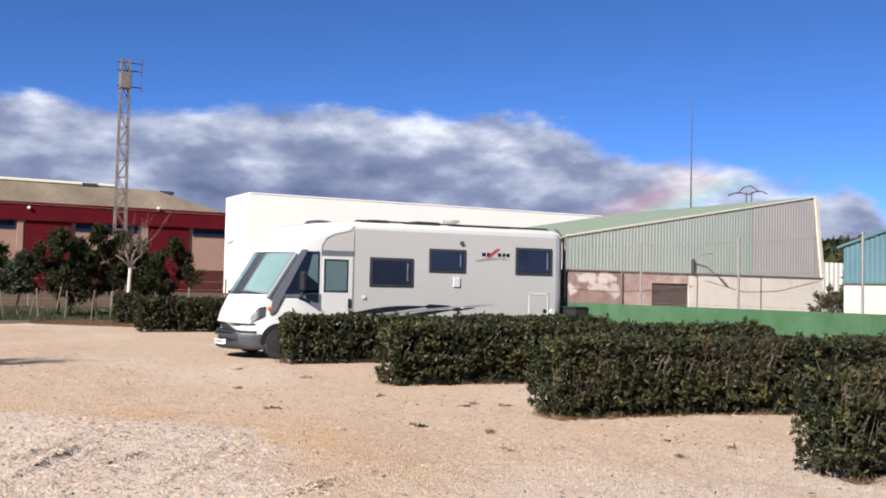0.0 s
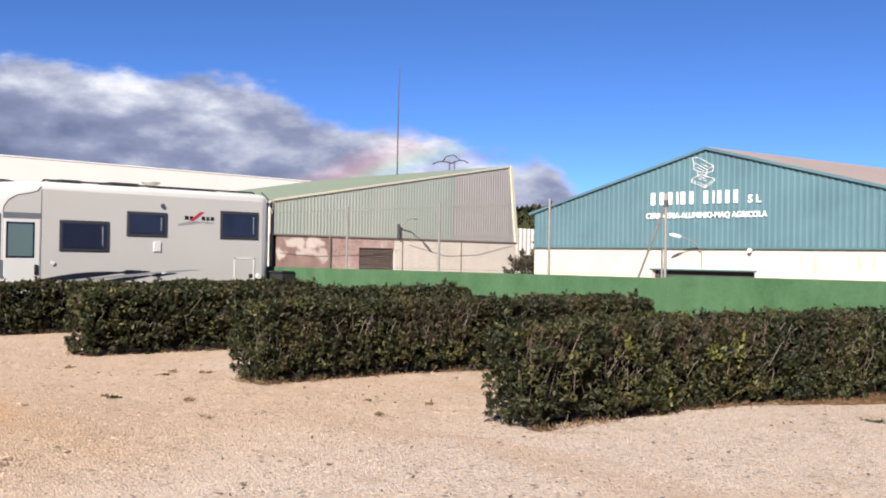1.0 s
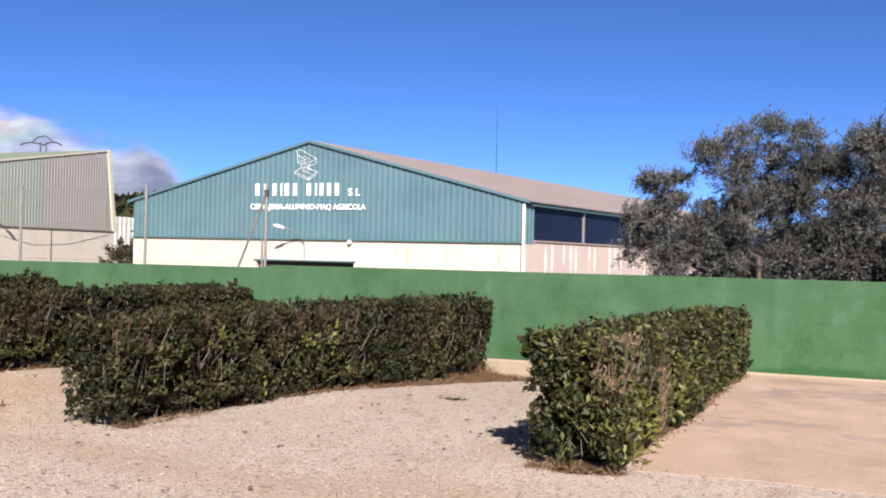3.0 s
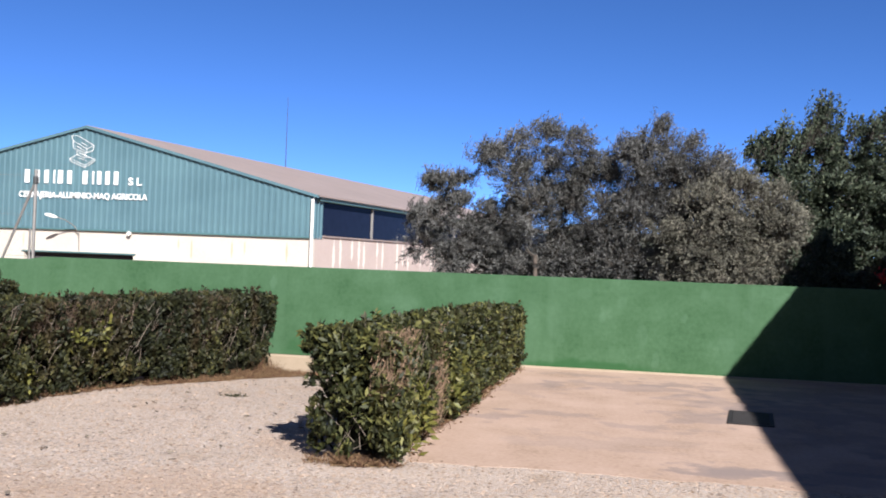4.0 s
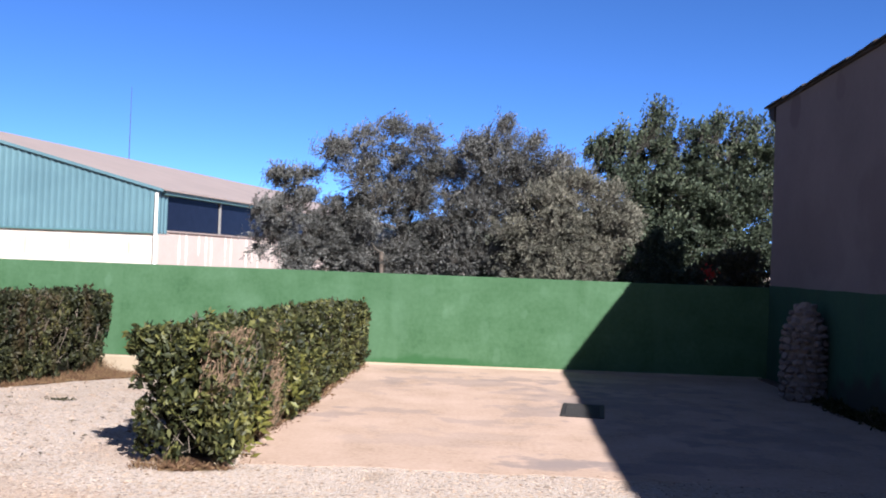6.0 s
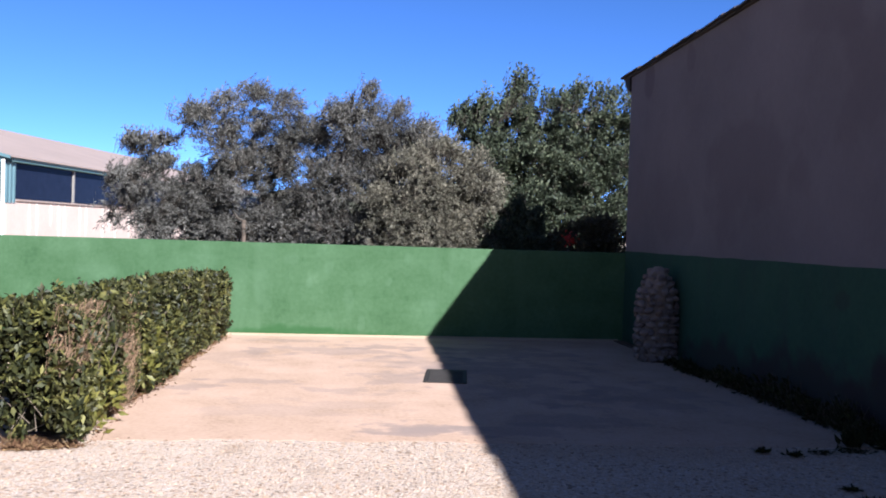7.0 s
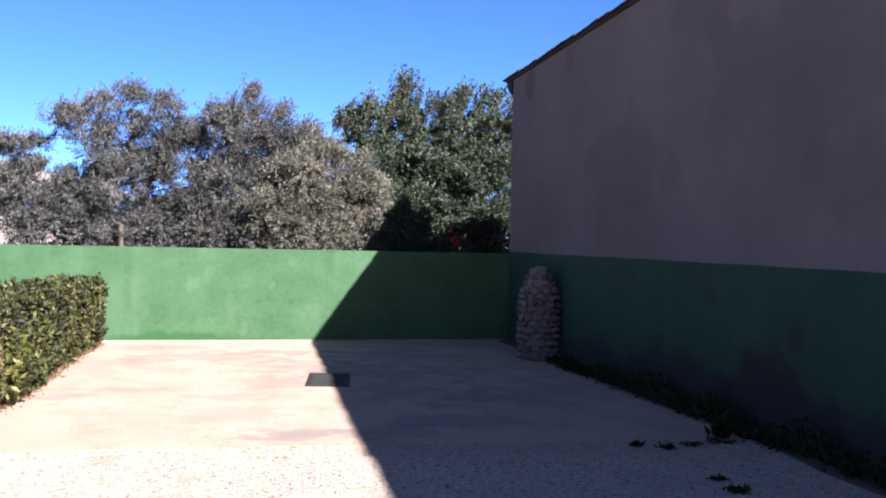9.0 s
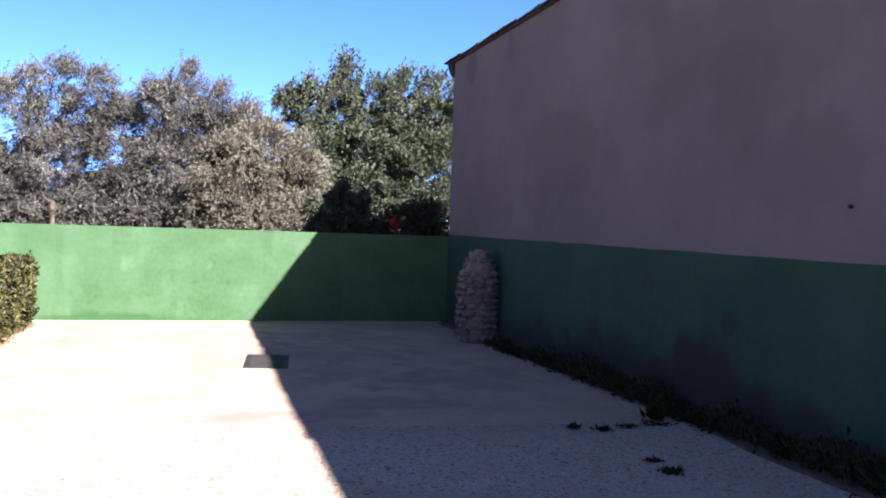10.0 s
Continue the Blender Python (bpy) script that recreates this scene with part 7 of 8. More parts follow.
def build_motorhome():
    cx, side = -21.885, -20.75
    root = thing("motorhome", "large white and silver integrated motorhome parked nose-out between hedges", "motorhome", (cx, 10.6, 0))
    stations = [(6.68, .80, .52, .80, .10), (6.72, .95, .48, .97, .14), (6.79, 1.03, .42, 1.14, .14), (6.88, 1.08, .36, 1.34, .12), (6.93, 1.10, .34, 1.41, .08),
                (7.56, 1.12, .34, 2.40, .12), (7.59, 1.125, .34, 2.48, .22), (7.64, 1.127, .34, 2.66, .34), (7.75, 1.13, .34, 2.85, .38), (7.95, 1.132, .34, 3.00, .36),
                (8.25, 1.135, .34, 3.09, .30), (8.58, 1.135, .34, 3.13, .24), (8.92, 1.135, .34, 3.15, .14), (11.5, 1.135, .34, 3.17, .12), (14.55, 1.135, .34, 3.19, .12),
                (14.72, 1.12, .36, 3.17, .16), (14.82, 1.05, .40, 3.06, .18)]
    body = bowed(Shape().loft([rounded_ring(cx, w, y, a, b, r) for y, w, a, b, r in stations]), cx)
    part("body", body, M["gelcoat"], root, "white moulded body shell", smooth=35)
    for qs in (1, -1):
        x = cx + qs * 1.135

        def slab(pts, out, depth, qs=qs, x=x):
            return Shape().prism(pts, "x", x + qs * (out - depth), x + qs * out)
        part("side_panel", slab([(8.93, .50), (14.62, .50), (14.62, 3.00), (8.95, 2.98), (8.80, 2.90), (8.45, 2.83), (8.25, 2.72), (8.13, 2.5), (8.13, .62), (8.4, .50)], 0.004, 0.02), M["alu_side"], root, "silver-white side wall panel")
        # cab side glass, grey pillars and door
        part("pillar_trim", slab([(7.66, 2.46), (7.80, 2.46), (7.27, 1.43), (7.06, 1.05), (6.95, 1.0), (7.02, 1.42)], 0.008, 0.03), M["pillar_grey"], root, "grey windscreen pillar")
        # the door mirror's shadow, built as a grey patch
        part("waist_trim", slab([(7.24, 1.43), (8.10, 1.46), (8.27, 1.42), (8.14, 1.05), (7.80, 1.26), (7.60, 1.38), (7.24, 1.40)], 0.007, 0.03), M["pillar_grey"], root, "grey patch in the mirror's shadow shape below the side glass")
        part("quarter_window", slab([(7.80, 2.42), (8.08, 2.43), (8.08, 1.49), (7.27, 1.45)], 0.012, 0.02), M["dark_glass"], root, "dark cab side window")
        part("quarter_blind", slab([(7.92, 2.36), (8.05, 2.36), (8.05, 1.55), (7.72, 1.54)], 0.014, 0.002), M["blind"], root, "pale blue-green blind")
        part("door_band", slab([(8.13, 2.33), (8.93, 2.34), (8.93, 2.46), (8.13, 2.46)], 0.008, 0.03), M["pillar_grey"], root)
        # flat black patches stand for the shade inside the wheel arches
        part("wheel_arch", slab([(7.2 + .46 * math.cos(t), .36 + .44 * math.sin(t)) for t in [math.pi * k / 14 for k in range(15)]], 0.006, 0.03), M["black"], root, "black patch for the wheel arch's dark hollow")
        part("wheel_arch", slab([(12.3 + .46 * math.cos(t), .36 + .44 * math.sin(t)) for t in [math.pi * k / 14 for k in range(15)]], 0.008, 0.03), M["black"], root)
        if qs > 0:
            door = part("cab_door", Shape().bevel_box(x - 0.02, x + 0.012, 8.16, 8.91, .62, 2.32, 0.008), M["gelcoat"], root, "white cab door")
            part("door_window", Shape().bevel_box(x + 0.004, x + 0.016, 8.20, 8.80, 1.50, 2.26, 0.004), M["dark_glass"], door)
            part("window_blind", Shape().box(x + 0.010, x + 0.0175, 8.24, 8.76, 1.54, 2.22), M["blind"], door, "pale blue-green blind")
            part("handle", Shape().bevel_box(x + 0.006, x + 0.03, 8.80, 8.88, 1.14, 1.36, 0.012), M["black"], door, "black door handle")
            part("door_seam", Shape().box(x + 0.0042, x + 0.006, 8.93, 8.945, .6, 2.96), M["grey_plastic"], root)
            seam = [(8.13, 2.46), (8.15, 2.58), (8.24, 2.72), (8.42, 2.83), (8.66, 2.88), (8.84, 2.93), (8.93, 3.04)]
            part("roof_seam", Shape().tube([(x + 0.004, a, b) for a, b in seam], 0.008, 5), M["grey_plastic"], root)
            for a, b, c, d in ((9.33, 10.47, 1.66, 2.34), (10.89, 11.91, 2.03, 2.60), (13.36, 14.48, 2.03, 2.72)):
                w = part("side_window", Shape().bevel_box(x, x + 0.028, a, b, c, d, 0.012), M["charcoal"], root, "dark framed acrylic window")
                part("pane", Shape().bevel_box(x + 0.015, x + 0.036, a + .06, b - .06, c + .06, d - .06, 0.012), M["tint"], w, "smoked acrylic pane")
                part("stay", Shape().bevel_box(x + 0.034, x + 0.039, b - .17, b - .15, c + .14, d - .12, 0.002), M["decal_grey"], w)
            part("vent_cover", Shape().bevel_box(x, x + 0.03, 11.57, 11.76, 1.68, 1.92, 0.012), M["gelcoat"], root, "white vent cover")
            part("awning_light", Shape().tube([(x, 11.79, 2.76), (x + 0.035, 11.79, 2.76)], 0.055, 10), M["grey_plastic"], root, "round grey lamp")
            flap = part("service_flap", Shape().bevel_box(x, x + 0.014, 13.79, 14.38, .72, 1.56, 0.006), M["alu_side"], root, "service hatch with a white frame")
            for a, b, c, d in ((13.78, 13.82, .72, 1.57), (14.35, 14.39, .72, 1.57), (13.78, 14.39, 1.53, 1.57)):
                part("flap_frame", Shape().bevel_box(x + 0.008, x + 0.02, a, b, c, d, 0.004), M["gelcoat"], flap)
            part("socket", Shape().bevel_box(x + 0.01, x + 0.02, 14.22, 14.33, 1.06, 1.16, 0.004), M["black"], root)
            part("tap_cap", Shape().tube([(x, 14.5, 1.1), (x + 0.06, 14.5, 1.1)], 0.07, 10), M["gelcoat"], root)
            part("filler_cap", Shape().tube([(x, 9.2, 1.40), (x + 0.03, 9.2, 1.40)], 0.045, 10), M["gelcoat"], root)
            part("marker_lamp", Shape().bevel_box(x, x + 0.02, 11.8, 11.9, 1.16, 1.20, 0.005), M["gelcoat"], root)
            # swooping decals

            def swoosh(p, q, thick, lift, n=18):
                top, bot = [], []
                for k in range(n + 1):
                    f = k / n
                    yy = p[0] + (q[0] - p[0]) * f
                    zz = p[1] + (q[1] - p[1]) * f + lift * math.sin(math.pi * f * 0.9)
                    h = thick * (0.25 + 0.75 * math.sin(math.pi * min(1, f * 1.25 + 0.1)) if f < 0.75 else max(0.04, 0.94 - 3.1 * (f - 0.75))) / 2
                    top.append((yy, zz + h))
                    bot.append((yy, zz - h))
                return top + bot[::-1]
            part("decal", slab(swoosh((8.97, 1.02), (11.5, 1.20), .13, .05), 0.007, 0.002), M["decal_dark"], root, "dark swoosh decal")
            part("decal", slab(swoosh((9.35, .96), (12.8, 1.25), .045, .04), 0.009, 0.002), M["decal_grey"], root, "silver swoosh decal")
            part("decal", slab(swoosh((9.8, .86), (12.2, 1.16), .10, .05), 0.008, 0.002), M["decal_dark"], root)
            part("emblem", slab(swoosh((12.20, 2.33), (13.2, 2.38), .07, .05), 0.008, 0.002), M["decal_grey"], root, "grey curved mark")
            for a, wd in ((12.38, .11), (12.52, .09), (12.84, .10), (12.97, .09), (13.09, .10)):
                part("emblem", Shape().bevel_box(x, x + 0.007, a, a + wd, 2.46, 2.55, 0.002), M["decal_dark"], root)
            part("emblem", slab([(12.50, 2.44), (12.62, 2.44), (12.92, 2.66), (12.80, 2.66)], 0.010, 0.003), M["decal_red"], root, "red slanted mark")
        # mirrors
        mir = part("mirror", Shape().bevel_box(x + qs * 0.10 - 0.11, x + qs * 0.10 + 0.11, 7.60, 7.74, 1.52, 1.96, 0.04), M["black"], root, "black door mirror")
        part("mirror_arm", Shape().tube([(x - qs * 0.02, 7.62, 1.36), (x + qs * 0.10, 7.66, 1.42), (x + qs * 0.10, 7.67, 1.56)], 0.03, 6), M["black"], mir)
        # wheels
        for wy in (7.2, 12.3):
            wh = part("wheel", Shape().tube([(x - qs * 0.24, wy, .35), (x - qs * 0.23, wy, .35), (x - qs * 0.02, wy, .35), (x + qs * 0.012, wy, .35)], [.31, .35, .35, .32], 24), M["tyre"], root, "black tyre", smooth=40)
            part("rim", Shape().tube([(x - qs * 0.01, wy, .35), (x + qs * 0.02, wy, .35), (x + qs * 0.03, wy, .35)], [.22, .21, .12], 20), M["rim"], wh, "grey wheel cover", smooth=40)
        # lamps at the front corners
        rings = []
        for f in (.78, .84, .90, .96, 1.01):
            x1 = cx + qs * f * 1.06
            rings.append([(x1, 6.86, .64 + 1.1 * (f - .78)), (x1, 6.72, .64 + 1.1 * (f - .78)), (x1, 6.72, .78 + 1.3 * (f - .78)), (x1, 6.88, .80 + 1.3 * (f - .78))])
        socket = []
        for f in (.75, .82, .90, .97, 1.035):
            x1 = cx + qs * f * 1.06
            socket.append([(x1, 6.88, .62 + 1.25 * (f - .78)), (x1, 6.735, .62 + 1.25 * (f - .78)), (x1, 6.735, .80 + 1.35 * (f - .78)), (x1, 6.90, .82 + 1.35 * (f - .78))])
        part("headlight_surround", bowed(Shape().loft(socket), cx), M["grey_plastic"], root, "grey headlight surround", smooth=40)
        part("headlight", bowed(Shape().loft(rings), cx), M["lens"], root, "clear headlight", smooth=40)
        part("indicator", Shape().bevel_box(cx + qs * 1.11 - 0.05, cx + qs * 1.11 + 0.04, 6.90, 7.02, 1.09, 1.16, 0.015), M["orange"], root, "orange indicator lamp")

    # windscreen: dark surround, two blinds, clear pane
    def screen(xa, xb, f0, f1, out, depth):
        a, b = Vector((6.935, 1.415)), Vector((7.565, 2.405))
        nrm = Vector((-(b.y - a.y), b.x - a.x)).normalized()
        p, q = a + (b - a) * f0, a + (b - a) * f1
        o1, o0 = nrm * out, nrm * (out - depth)
        n = 12
        return bowed(Shape().loft([[(xa + (xb - xa) * k / n, *(e + o)) for e, o in ((p, o0), (q, o0), (q, o1), (p, o1))] for k in range(n + 1)]), cx)
    part("windscreen_surround", screen(cx - 1.08, cx + 1.08, .01, .99, .008, .02), M["black"], root, "black windscreen surround", smooth=40)
    for q in (-1, 1):
        part("pillar_corner", screen(cx + q * 1.13 - 0.055, cx + q * 1.13 + 0.02, -.06, .96, .010, .045), M["pillar_grey"], root, smooth=40)
    part("windscreen_blind", screen(cx + 0.46, cx + 1.055, .06, .95, .012, .003), M["blind"], root, "silver blue-green thermal blind", smooth=40)
    part("windscreen_blind", screen(cx - 1.02, cx + 0.06, .06, .95, .012, .003), M["blind"], root, smooth=40)
    pane = part("windscreen", screen(cx - 1.06, cx + 1.06, .025, .975, .026, .006), M["clear"], root, "clear windscreen glass", smooth=40)
    pane.visible_shadow = False
    for xw in (cx - 0.55, cx + 0.28):
        part("wiper", bowed(Shape().tube([(xw, 6.89, 1.43), (xw + 0.35, 6.92, 1.50), (xw + 0.62, 6.91, 1.46)], 0.012, 5), cx), M["black"], root)
    # nose: grille slot, grey bumper, plate
    part("grille_slot", bowed(Shape().loft([rounded_ring(cx, w, y, .735, .785, .02) for y, w in ((6.655, .80), (6.695, .95), (6.76, 1.02))]), cx), M["black"], root, "black air slot", smooth=40)
    part("bumper", bowed(Shape().loft([rounded_ring(cx, w, y, a, b, .05, .08) for y, w, a, b in ((6.62, .80, .32, .50), (6.65, .93, .24, .53), (6.72, 1.04, .20, .55), (6.82, 1.11, .20, .55), (6.95, 1.145, .22, .50))]), cx),
         M["charcoal"], root, "dark grey front bumper", smooth=40)
    part("air_intake", bowed(Shape().loft([rounded_ring(cx, w, y, .565, .625, .02, .02) for y, w in ((6.655, .80), (6.695, .95), (6.76, 1.04))]), cx), M["black"], root, "black intake slot above the bumper", smooth=40)
    plate = part("number_plate", bowed(Shape().loft([rounded_ring(cx + 0.2, .26, y, .30, .41, .01, .01) for y in (6.600, 6.618)]), cx), M["plate"], root, "pale number plate")
    part("plate_bar", bowed(Shape().loft([rounded_ring(cx + 0.2, .19, y, .33, .38, .01, .01) for y in (6.594, 6.602)]), cx), M["decal_grey"], plate)
    part("emblem", Shape().prism([(cx - .30, 2.64), (cx + .1, 2.67), (cx + .3, 2.72), (cx - .05, 2.69)], "y", 7.20, 7.26), M["decal_grey"], root, "dark mark above the windscreen")
    part("emblem", Shape().prism([(cx - .06, 2.65), (cx - .03, 2.65), (cx + .10, 2.75), (cx + .07, 2.75)], "y", 7.20, 7.27), M["decal_red"], root)
    # roof
    part("roof_hatch", Shape().tube([(cx, 8.5, 3.06), (cx, 8.5, 3.13), (cx, 8.5, 3.18), (cx, 8.5, 3.21)], [.36, .36, .31, .15], 16), M["charcoal"], root, "dark domed roof hatch", smooth=50)
    for a, b, h in ((10.7, 11.4, .08), (9.5, 10.0, .06), (13.0, 13.5, .07)):
        part("roof_hatch", Shape().bevel_box(cx + 0.1, cx + 0.75, a, b, 3.14, 3.19 + h, 0.03), M["charcoal"], root, "dark roof hatch")
    part("roof_rail", Shape().tube([(side - 0.16, 9.0, 3.14), (side - 0.16, 9.05, 3.19), (side - 0.16, 14.4, 3.23), (side - 0.16, 14.5, 3.17)], 0.022, 6), M["black"], root, "dark roof rail", smooth=50)
    part("solar_panel", Shape().bevel_box(cx - 0.3, cx + 0.5, 11.9, 12.9, 3.18, 3.23, 0.01), M["charcoal"], root, "dark solar panel")
    dish = part("satellite_dish", Shape().tube([(cx + .55, 11.8, 3.24), (cx + .55, 11.8, 3.30), (cx + .55, 11.8, 3.34)], [.08, .20, .23], 18), M["lamp_white"], root, "flat white satellite dish", smooth=50)
    part("dish_mount", Shape().tube([(cx + .55, 11.8, 3.15), (cx + .55, 11.8, 3.26)], .05, 8), M["grey_plastic"], dish)
    part("underbody", Shape().box(cx - 1.0, cx + 1.0, 6.9, 14.5, .30, .42), M["black"], root, "dark chassis")
    # rear ladder against the back corner
    for xx in (cx + 0.55, cx + 0.95):
        part("ladder_rail", Shape().tube([(xx, 14.9, 1.3), (xx, 14.9, 3.1), (xx, 14.7, 3.25)], 0.018, 6), M["dark_steel"], root)
    for k in range(6):
        part("ladder_rung", Shape().tube([(cx + .55, 14.9, 1.4 + .3 * k), (cx + .95, 14.9, 1.4 + .3 * k)], 0.014, 6), M["dark_steel"], root)
    return root


build_motorhome()


def build_bin():
    root = thing("waste_bin", "dark plastic waste bin against the green wall", "bin", (-20.35, 15.0, 0))
    part("body", Shape().loft([rounded_ring(-20.35, w, y, 0.05, 1.20, .03, .04) for y, w in ((14.78, .27), (15.14, .27))]), M["black"], root)
    part("lid", Shape().bevel_box(-20.64, -20.06, 14.74, 15.16, 1.20, 1.25, 0.02), M["black"], root)
    for dx in (-.2, .2):
        part("wheel", Shape().tube([(-20.35 + dx - .03, 15.0, .08), (-20.35 + dx + .03, 15.0, .08)], .08, 12), M["tyre"], root)


build_bin()


# ---- weeds along the shaded wall and the slab edge ----
def build_weeds():
    rng = np.random.default_rng(81)
    soil = Shape().prism([(4.80, -3.0), (5.03, -3.0), (5.03, 15.15), (4.87, 15.15), (4.87, 7.8), (4.70, 6.5)], "z", -0.05, 0.02)
    solid("soil_strip", soil, M["soil"], "strip of dark soil along the building", "soil", "structure")
    n = 3000
    y = rng.uniform(3.0, 12.6, n)
    top = np.interp(y, [3, 5, 7, 8.5, 10, 12.6], [0.10, 0.20, 0.40, 0.34, 0.26, 0.16]) * rng.uniform(0.15, 1.0, n) * (0.70 + 0.5 * np.sin(y * 3.1) * np.sin(y * 1.7 + 1))
    a = np.stack([5.0 - np.abs(rng.normal(0, 0.09, n)), y, np.full(n, 0.0)], 1)
    tip = a + np.stack([-np.abs(rng.normal(0.02, 0.06, n)), rng.normal(0, 0.08, n), top], 1)
    st = sticks(a, tip, np.full(n, 0.004), np.full(n, 0.0015))
    rep = np.repeat(np.arange(n), 5)
    f = rng.uniform(0.15, 1, len(rep))[:, None]
    at = a[rep] + (tip - a)[rep] * f
    at[:, 0] = np.minimum(at[:, 0], 4.99)
    ax = rng.normal(size=at.shape) + [-0.5, 0, 0.3]
    ax[:, 0] = -np.abs(ax[:, 0])
    lv = leaves(rng, at, ax, rng.uniform(0.03, 0.08, len(at)), 0.4)
    root = thing("weed_row", "dry dark weeds growing along the foot of the shaded wall", "weeds", (4.95, 8.0, 0), kind="stuff")
    tri_part("stalks", *st, M["bark"], root, "", "stuff")
    tri_part("leaves", *lv, M["citrus"], root, "", "stuff")
    k = 0
    for x, yy, r, h in ((4.58, 7.72, .07, .17), (4.5, 7.55, .2, .06), (3.94, 7.4, .07, .06), (3.72, 7.5, .05, .06), (3.79, 6.1, .10, .07), (3.83, 6.42, .07, .03), (4.2, 7.5, .14, .03), (-4.0, 10.85, .22, .03), (-10.4, 5.4, .14, .05), (-12.6, 4.3, .2, .04)):
        k += 1
        m = 120
        g = float(fall(x, yy))
        root = thing("weed", "small low green weed in the gravel", "weed", (x, yy, g), "weeds in the gravel")
        p = np.array([[x, yy, 0.005 + g]]) + rng.normal(0, 0.4, (m, 3)) * [r, r * .7, 0]
        ax = rng.normal(size=(m, 3)) * [1, 1, .3] + [0, 0, 0.8 * h / r]
        v, t = leaves(rng, p, ax, rng.uniform(0.4, 1.0, m) * max(h, .05), 0.3)
        tri_part("leaves", v, t, M["citrus"], root)


build_weeds()


def build_dead_tufts():
    """Flattened tufts of dead leaves and twigs lying about on the gravel."""
    rng = np.random.default_rng(83)
    for x, y, r in ((-11.94, 6.91, .14), (-11.8, 7.46, .18), (-8.4, 7.48, .1), (-7.78, 7.82, .13), (-7.56, 6.87, .1), (-5.9, 4.1, .04), (-6.0, 4.97, .04), (-4.39, 5.26, .035), (-8.5, 5.46, .06), (-9.69, 5.93, .09),
                    (-10.57, 5.37, .09), (-13.47, 6.27, .16), (-12.16, 7.15, .12), (-9.79, 5.98, .1), (-8.63, 5.46, .06), (-7.63, 6.96, .07), (-4.22, 7.33, .05), (-16.5, 6.2, .2), (-18.5, 5.6, .2), (-15.2, 4.6, .14)):
        root = thing("dead_tuft", "small flat tuft of dead brown leaves on the gravel", "dead leaves", (x, y, 0), "dead tufts on the gravel")
        r, m = r * 0.6, 26
        p = np.array([[x, y, 0.012]]) + rng.normal(0, 0.5, (m, 3)) * [r * 0.8, r * 0.8, 0.006]
        tri_part("leaves", *leaves(rng, p, rng.normal(size=(m, 3)) * [1, 1, .25], rng.uniform(0.4, 0.8, m) * min(r, 0.09), 0.4), M["litter"], root, "", "stuff")
        b = np.array([[x, y, 0.012]]) + rng.normal(0, 0.5, (5, 3)) * [r, r, 0.006]
        tri_part("twigs", *sticks(b, b + rng.normal(0, 0.6, (5, 3)) * [r, r, 0.02], np.full(5, 0.005), np.full(5, 0.002)), M["tree_twig"], root, "", "stuff")


build_dead_tufts()


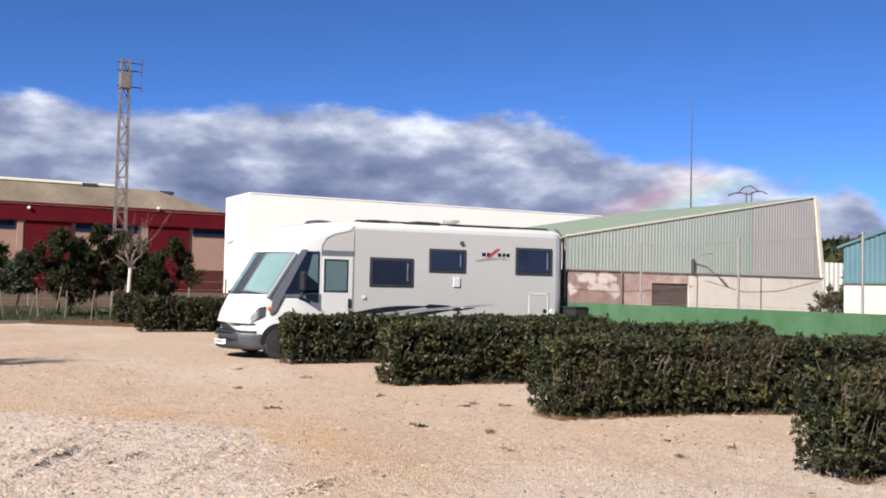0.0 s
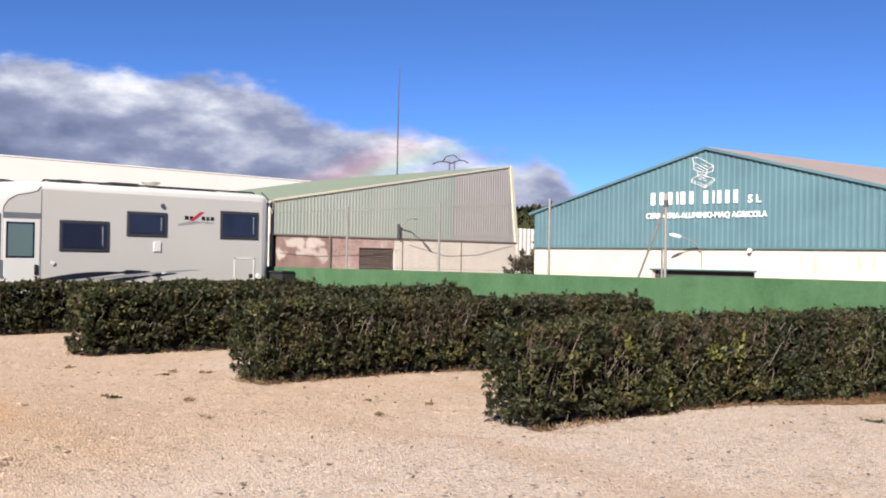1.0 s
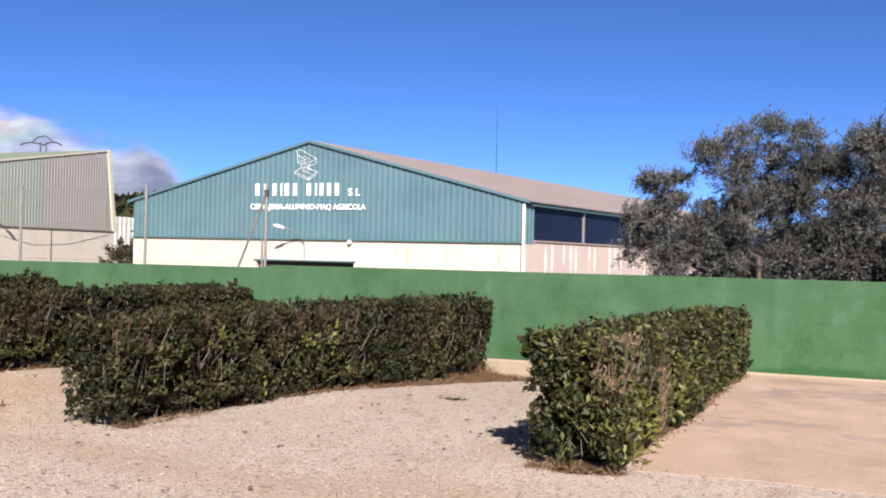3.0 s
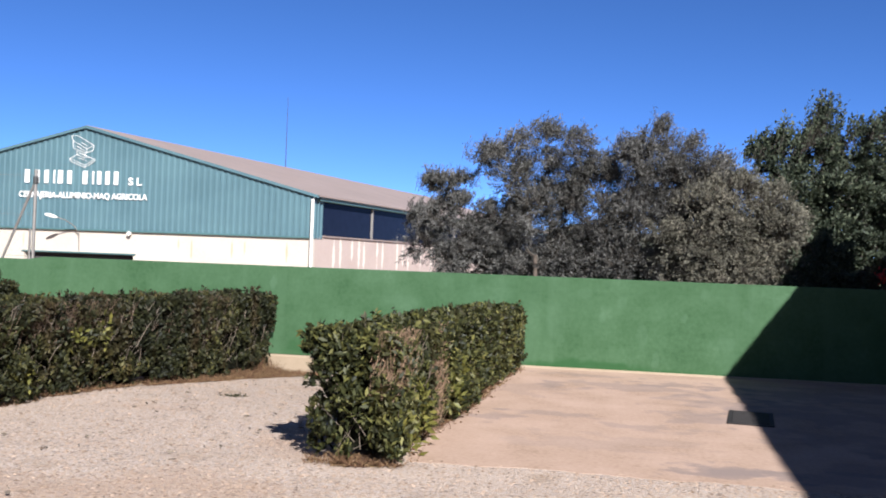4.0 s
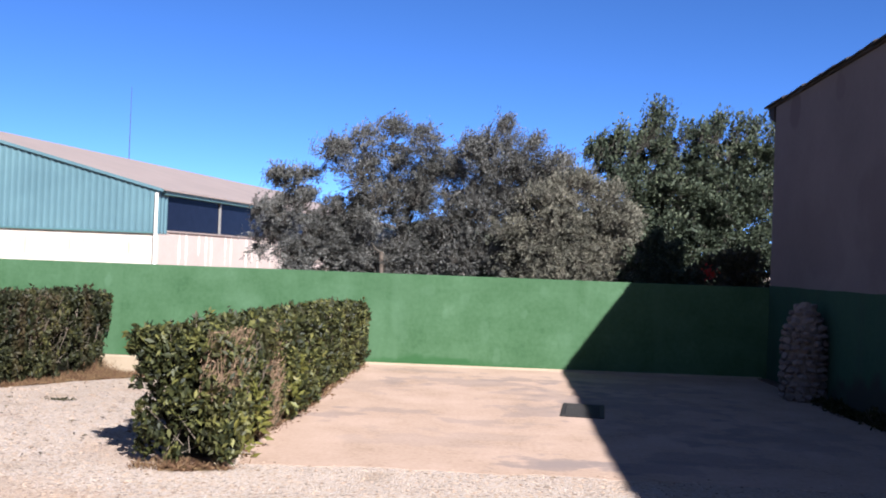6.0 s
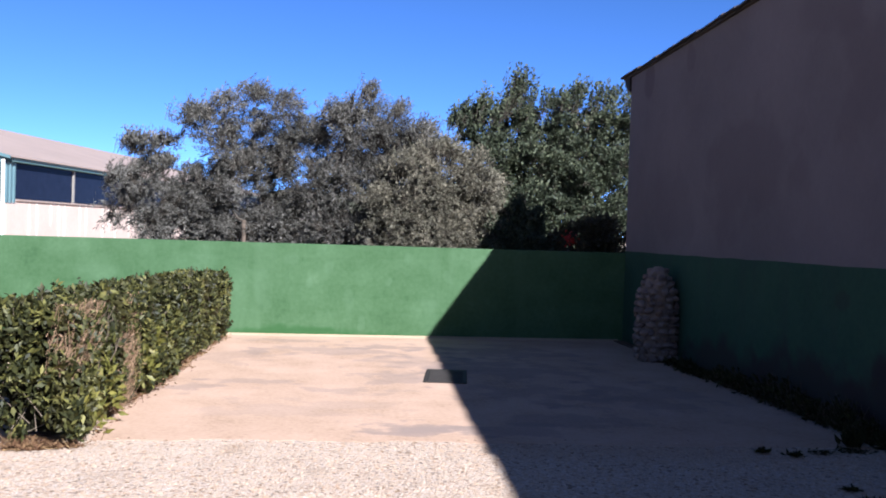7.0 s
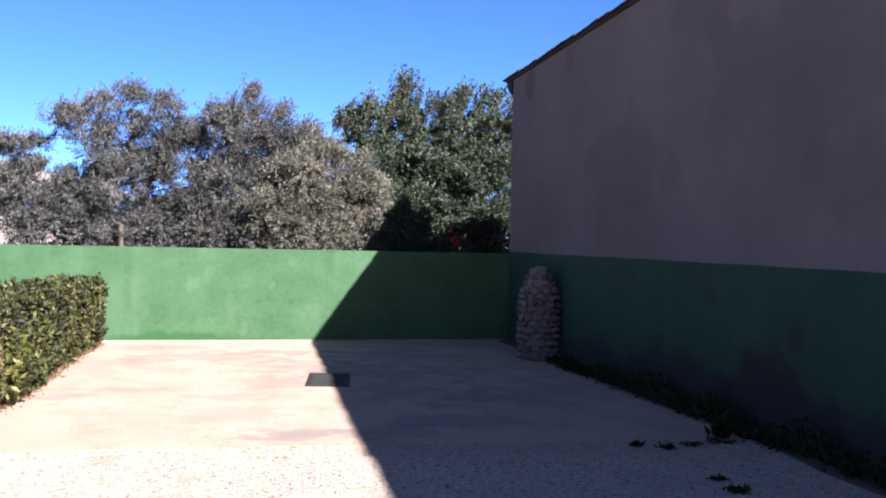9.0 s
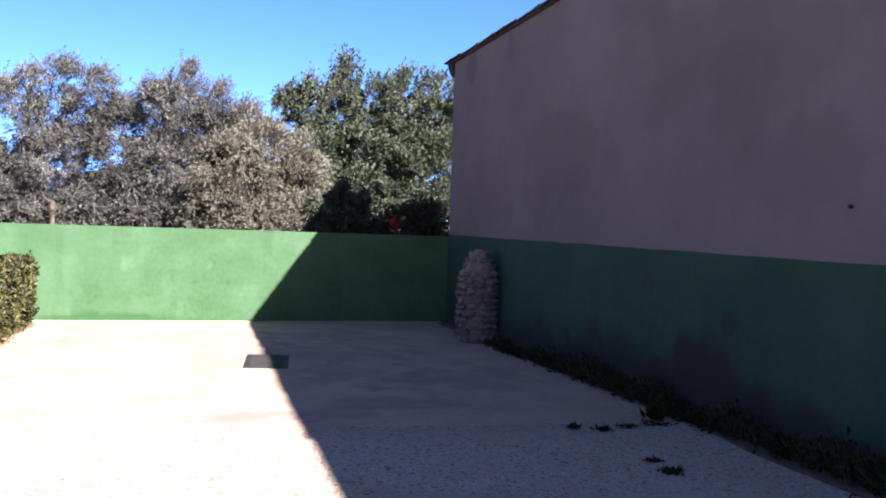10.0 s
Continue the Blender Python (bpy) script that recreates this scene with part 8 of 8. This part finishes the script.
# ---- loose stones and litter on the yard ----
def build_pebbles():
    rng = np.random.default_rng(91)
    n = 120000
    az = np.radians(rng.uniform(-62, 110, n))
    r = 2.0 + 22 * np.where(rng.random(n) < 0.92, rng.random(n) ** 1.25 * 0.86 + 0.14 * rng.random(n) + 0.0, rng.random(n))
    x, y = -r * np.sin(az), r * np.cos(az)
    ok = ~((x > -1.36) & (y > 7.93) & (x < 5.1)) & (x < 4.95) & (y < 15.1)
    for hx0, hx1, hy in ((-2.3, -1.4, 7.55), (-6.65, -5.8, 7.4), (-11.1, -10.2, 7.3)):
        ok &= ~((x > hx0 + 0.05) & (x < hx1 - 0.05) & (y > hy))
    x, y, r = x[ok], y[ok], r[ok]
    n = len(x)
    size = (0.0048 + 0.0165 * rng.random(n) ** 2.2) * np.interp(r, [5.4, 20], [1.0, 1.7])
    size *= np.where((beyond_lane(x, y) < 0.0) & (x < -4), 1.7, 1.0)
    # clods thrown up along the wheel ruts
    for (xa, ya), (xb, yb) in RUTS:
        m = 90
        f = rng.random(m)
        cx, cy = xa + (xb - xa) * f + rng.normal(0, 0.06, m), ya + (yb - ya) * f + rng.normal(0, 0.06, m)
        x, y, size = np.concatenate([x, cx]), np.concatenate([y, cy]), np.concatenate([size, rng.uniform(0.012, 0.034, m)])
    n = len(x)
    z = relief(x, y)
    base = np.array([[1, 0, -0.2], [-1, 0, -0.2], [0, 1, -0.2], [0, -1, -0.2], [0, 0, 1]], float)
    v = base[None] * rng.uniform(0.65, 1.3, (n, 5, 1)) + rng.normal(0, 0.16, (n, 5, 3))
    rot = rng.uniform(0, 6.28, n)
    c, s = np.cos(rot), np.sin(rot)
    vx = v[:, :, 0] * c[:, None] - v[:, :, 1] * s[:, None] * 0.8
    vy = v[:, :, 0] * s[:, None] + v[:, :, 1] * c[:, None] * 0.8
    v = np.stack([vx * size[:, None] + x[:, None], vy * size[:, None] + y[:, None], v[:, :, 2] * size[:, None] * 0.34 + (size * 0.08 + z)[:, None]], 2).reshape(-1, 3)
    b = np.arange(n)[:, None] * 5
    t = np.concatenate([b + q for q in ([0, 2, 4], [2, 1, 4], [1, 3, 4], [3, 0, 4])], axis=0)
    ob = new("gravel_stones", tri_mesh("gravel_stones", v, t, M["pebble"]))
    tagged(ob, "loose pale limestone gravel stones on the yard", "gravel", kind="stuff")
    m = 3000
    az = np.radians(rng.uniform(-20, 92, m))
    r = 5.5 + 20 * rng.random(m) ** 1.2
    p = np.stack([-r * np.sin(az), r * np.cos(az), np.full(m, 0.02)], 1)
    p = p[(p[:, 1] < 15) & (p[:, 0] < -2.5)]
    p[:, 2] += fall(p[:, 0], p[:, 1])
    v, t = leaves(rng, p, rng.normal(size=p.shape) * [1, 1, .12], rng.uniform(0.02, 0.08, len(p)), 0.35)
    ob = new("leaf_litter", tri_mesh("leaf_litter", v, t, M["twig"]))
    tagged(ob, "scattered dead leaves and bits of twig", "litter", kind="stuff")


build_pebbles()


# ---- blocks of the green wall ----
def build_blocks():
    rng = random.Random(3)
    rows, cols = 7, 35
    ch, cw = WALL_H / rows, (5.03 - STEP_X) / cols

    def block(w):
        return mesh_of("block", Shape().bevel_box(0.0008, w - 0.0008, 0, 0.19, 0.0007, ch - 0.0007, 0.001), M["green"])
    full, part_block = block(cw), block(cw / 2)
    for r in range(rows):
        x = STEP_X
        k = 0
        while x < 5.02:
            half = (r % 2 == 1 and k == 0) or x + cw > 5.035
            ob = new("block", part_block if half else full)
            ob.parent = boundary
            ob.location = (x, WALL_Y + rng.uniform(-0.0007, 0.0007), r * ch)
            x += cw / 2 if half else cw
            k += 1


build_blocks()
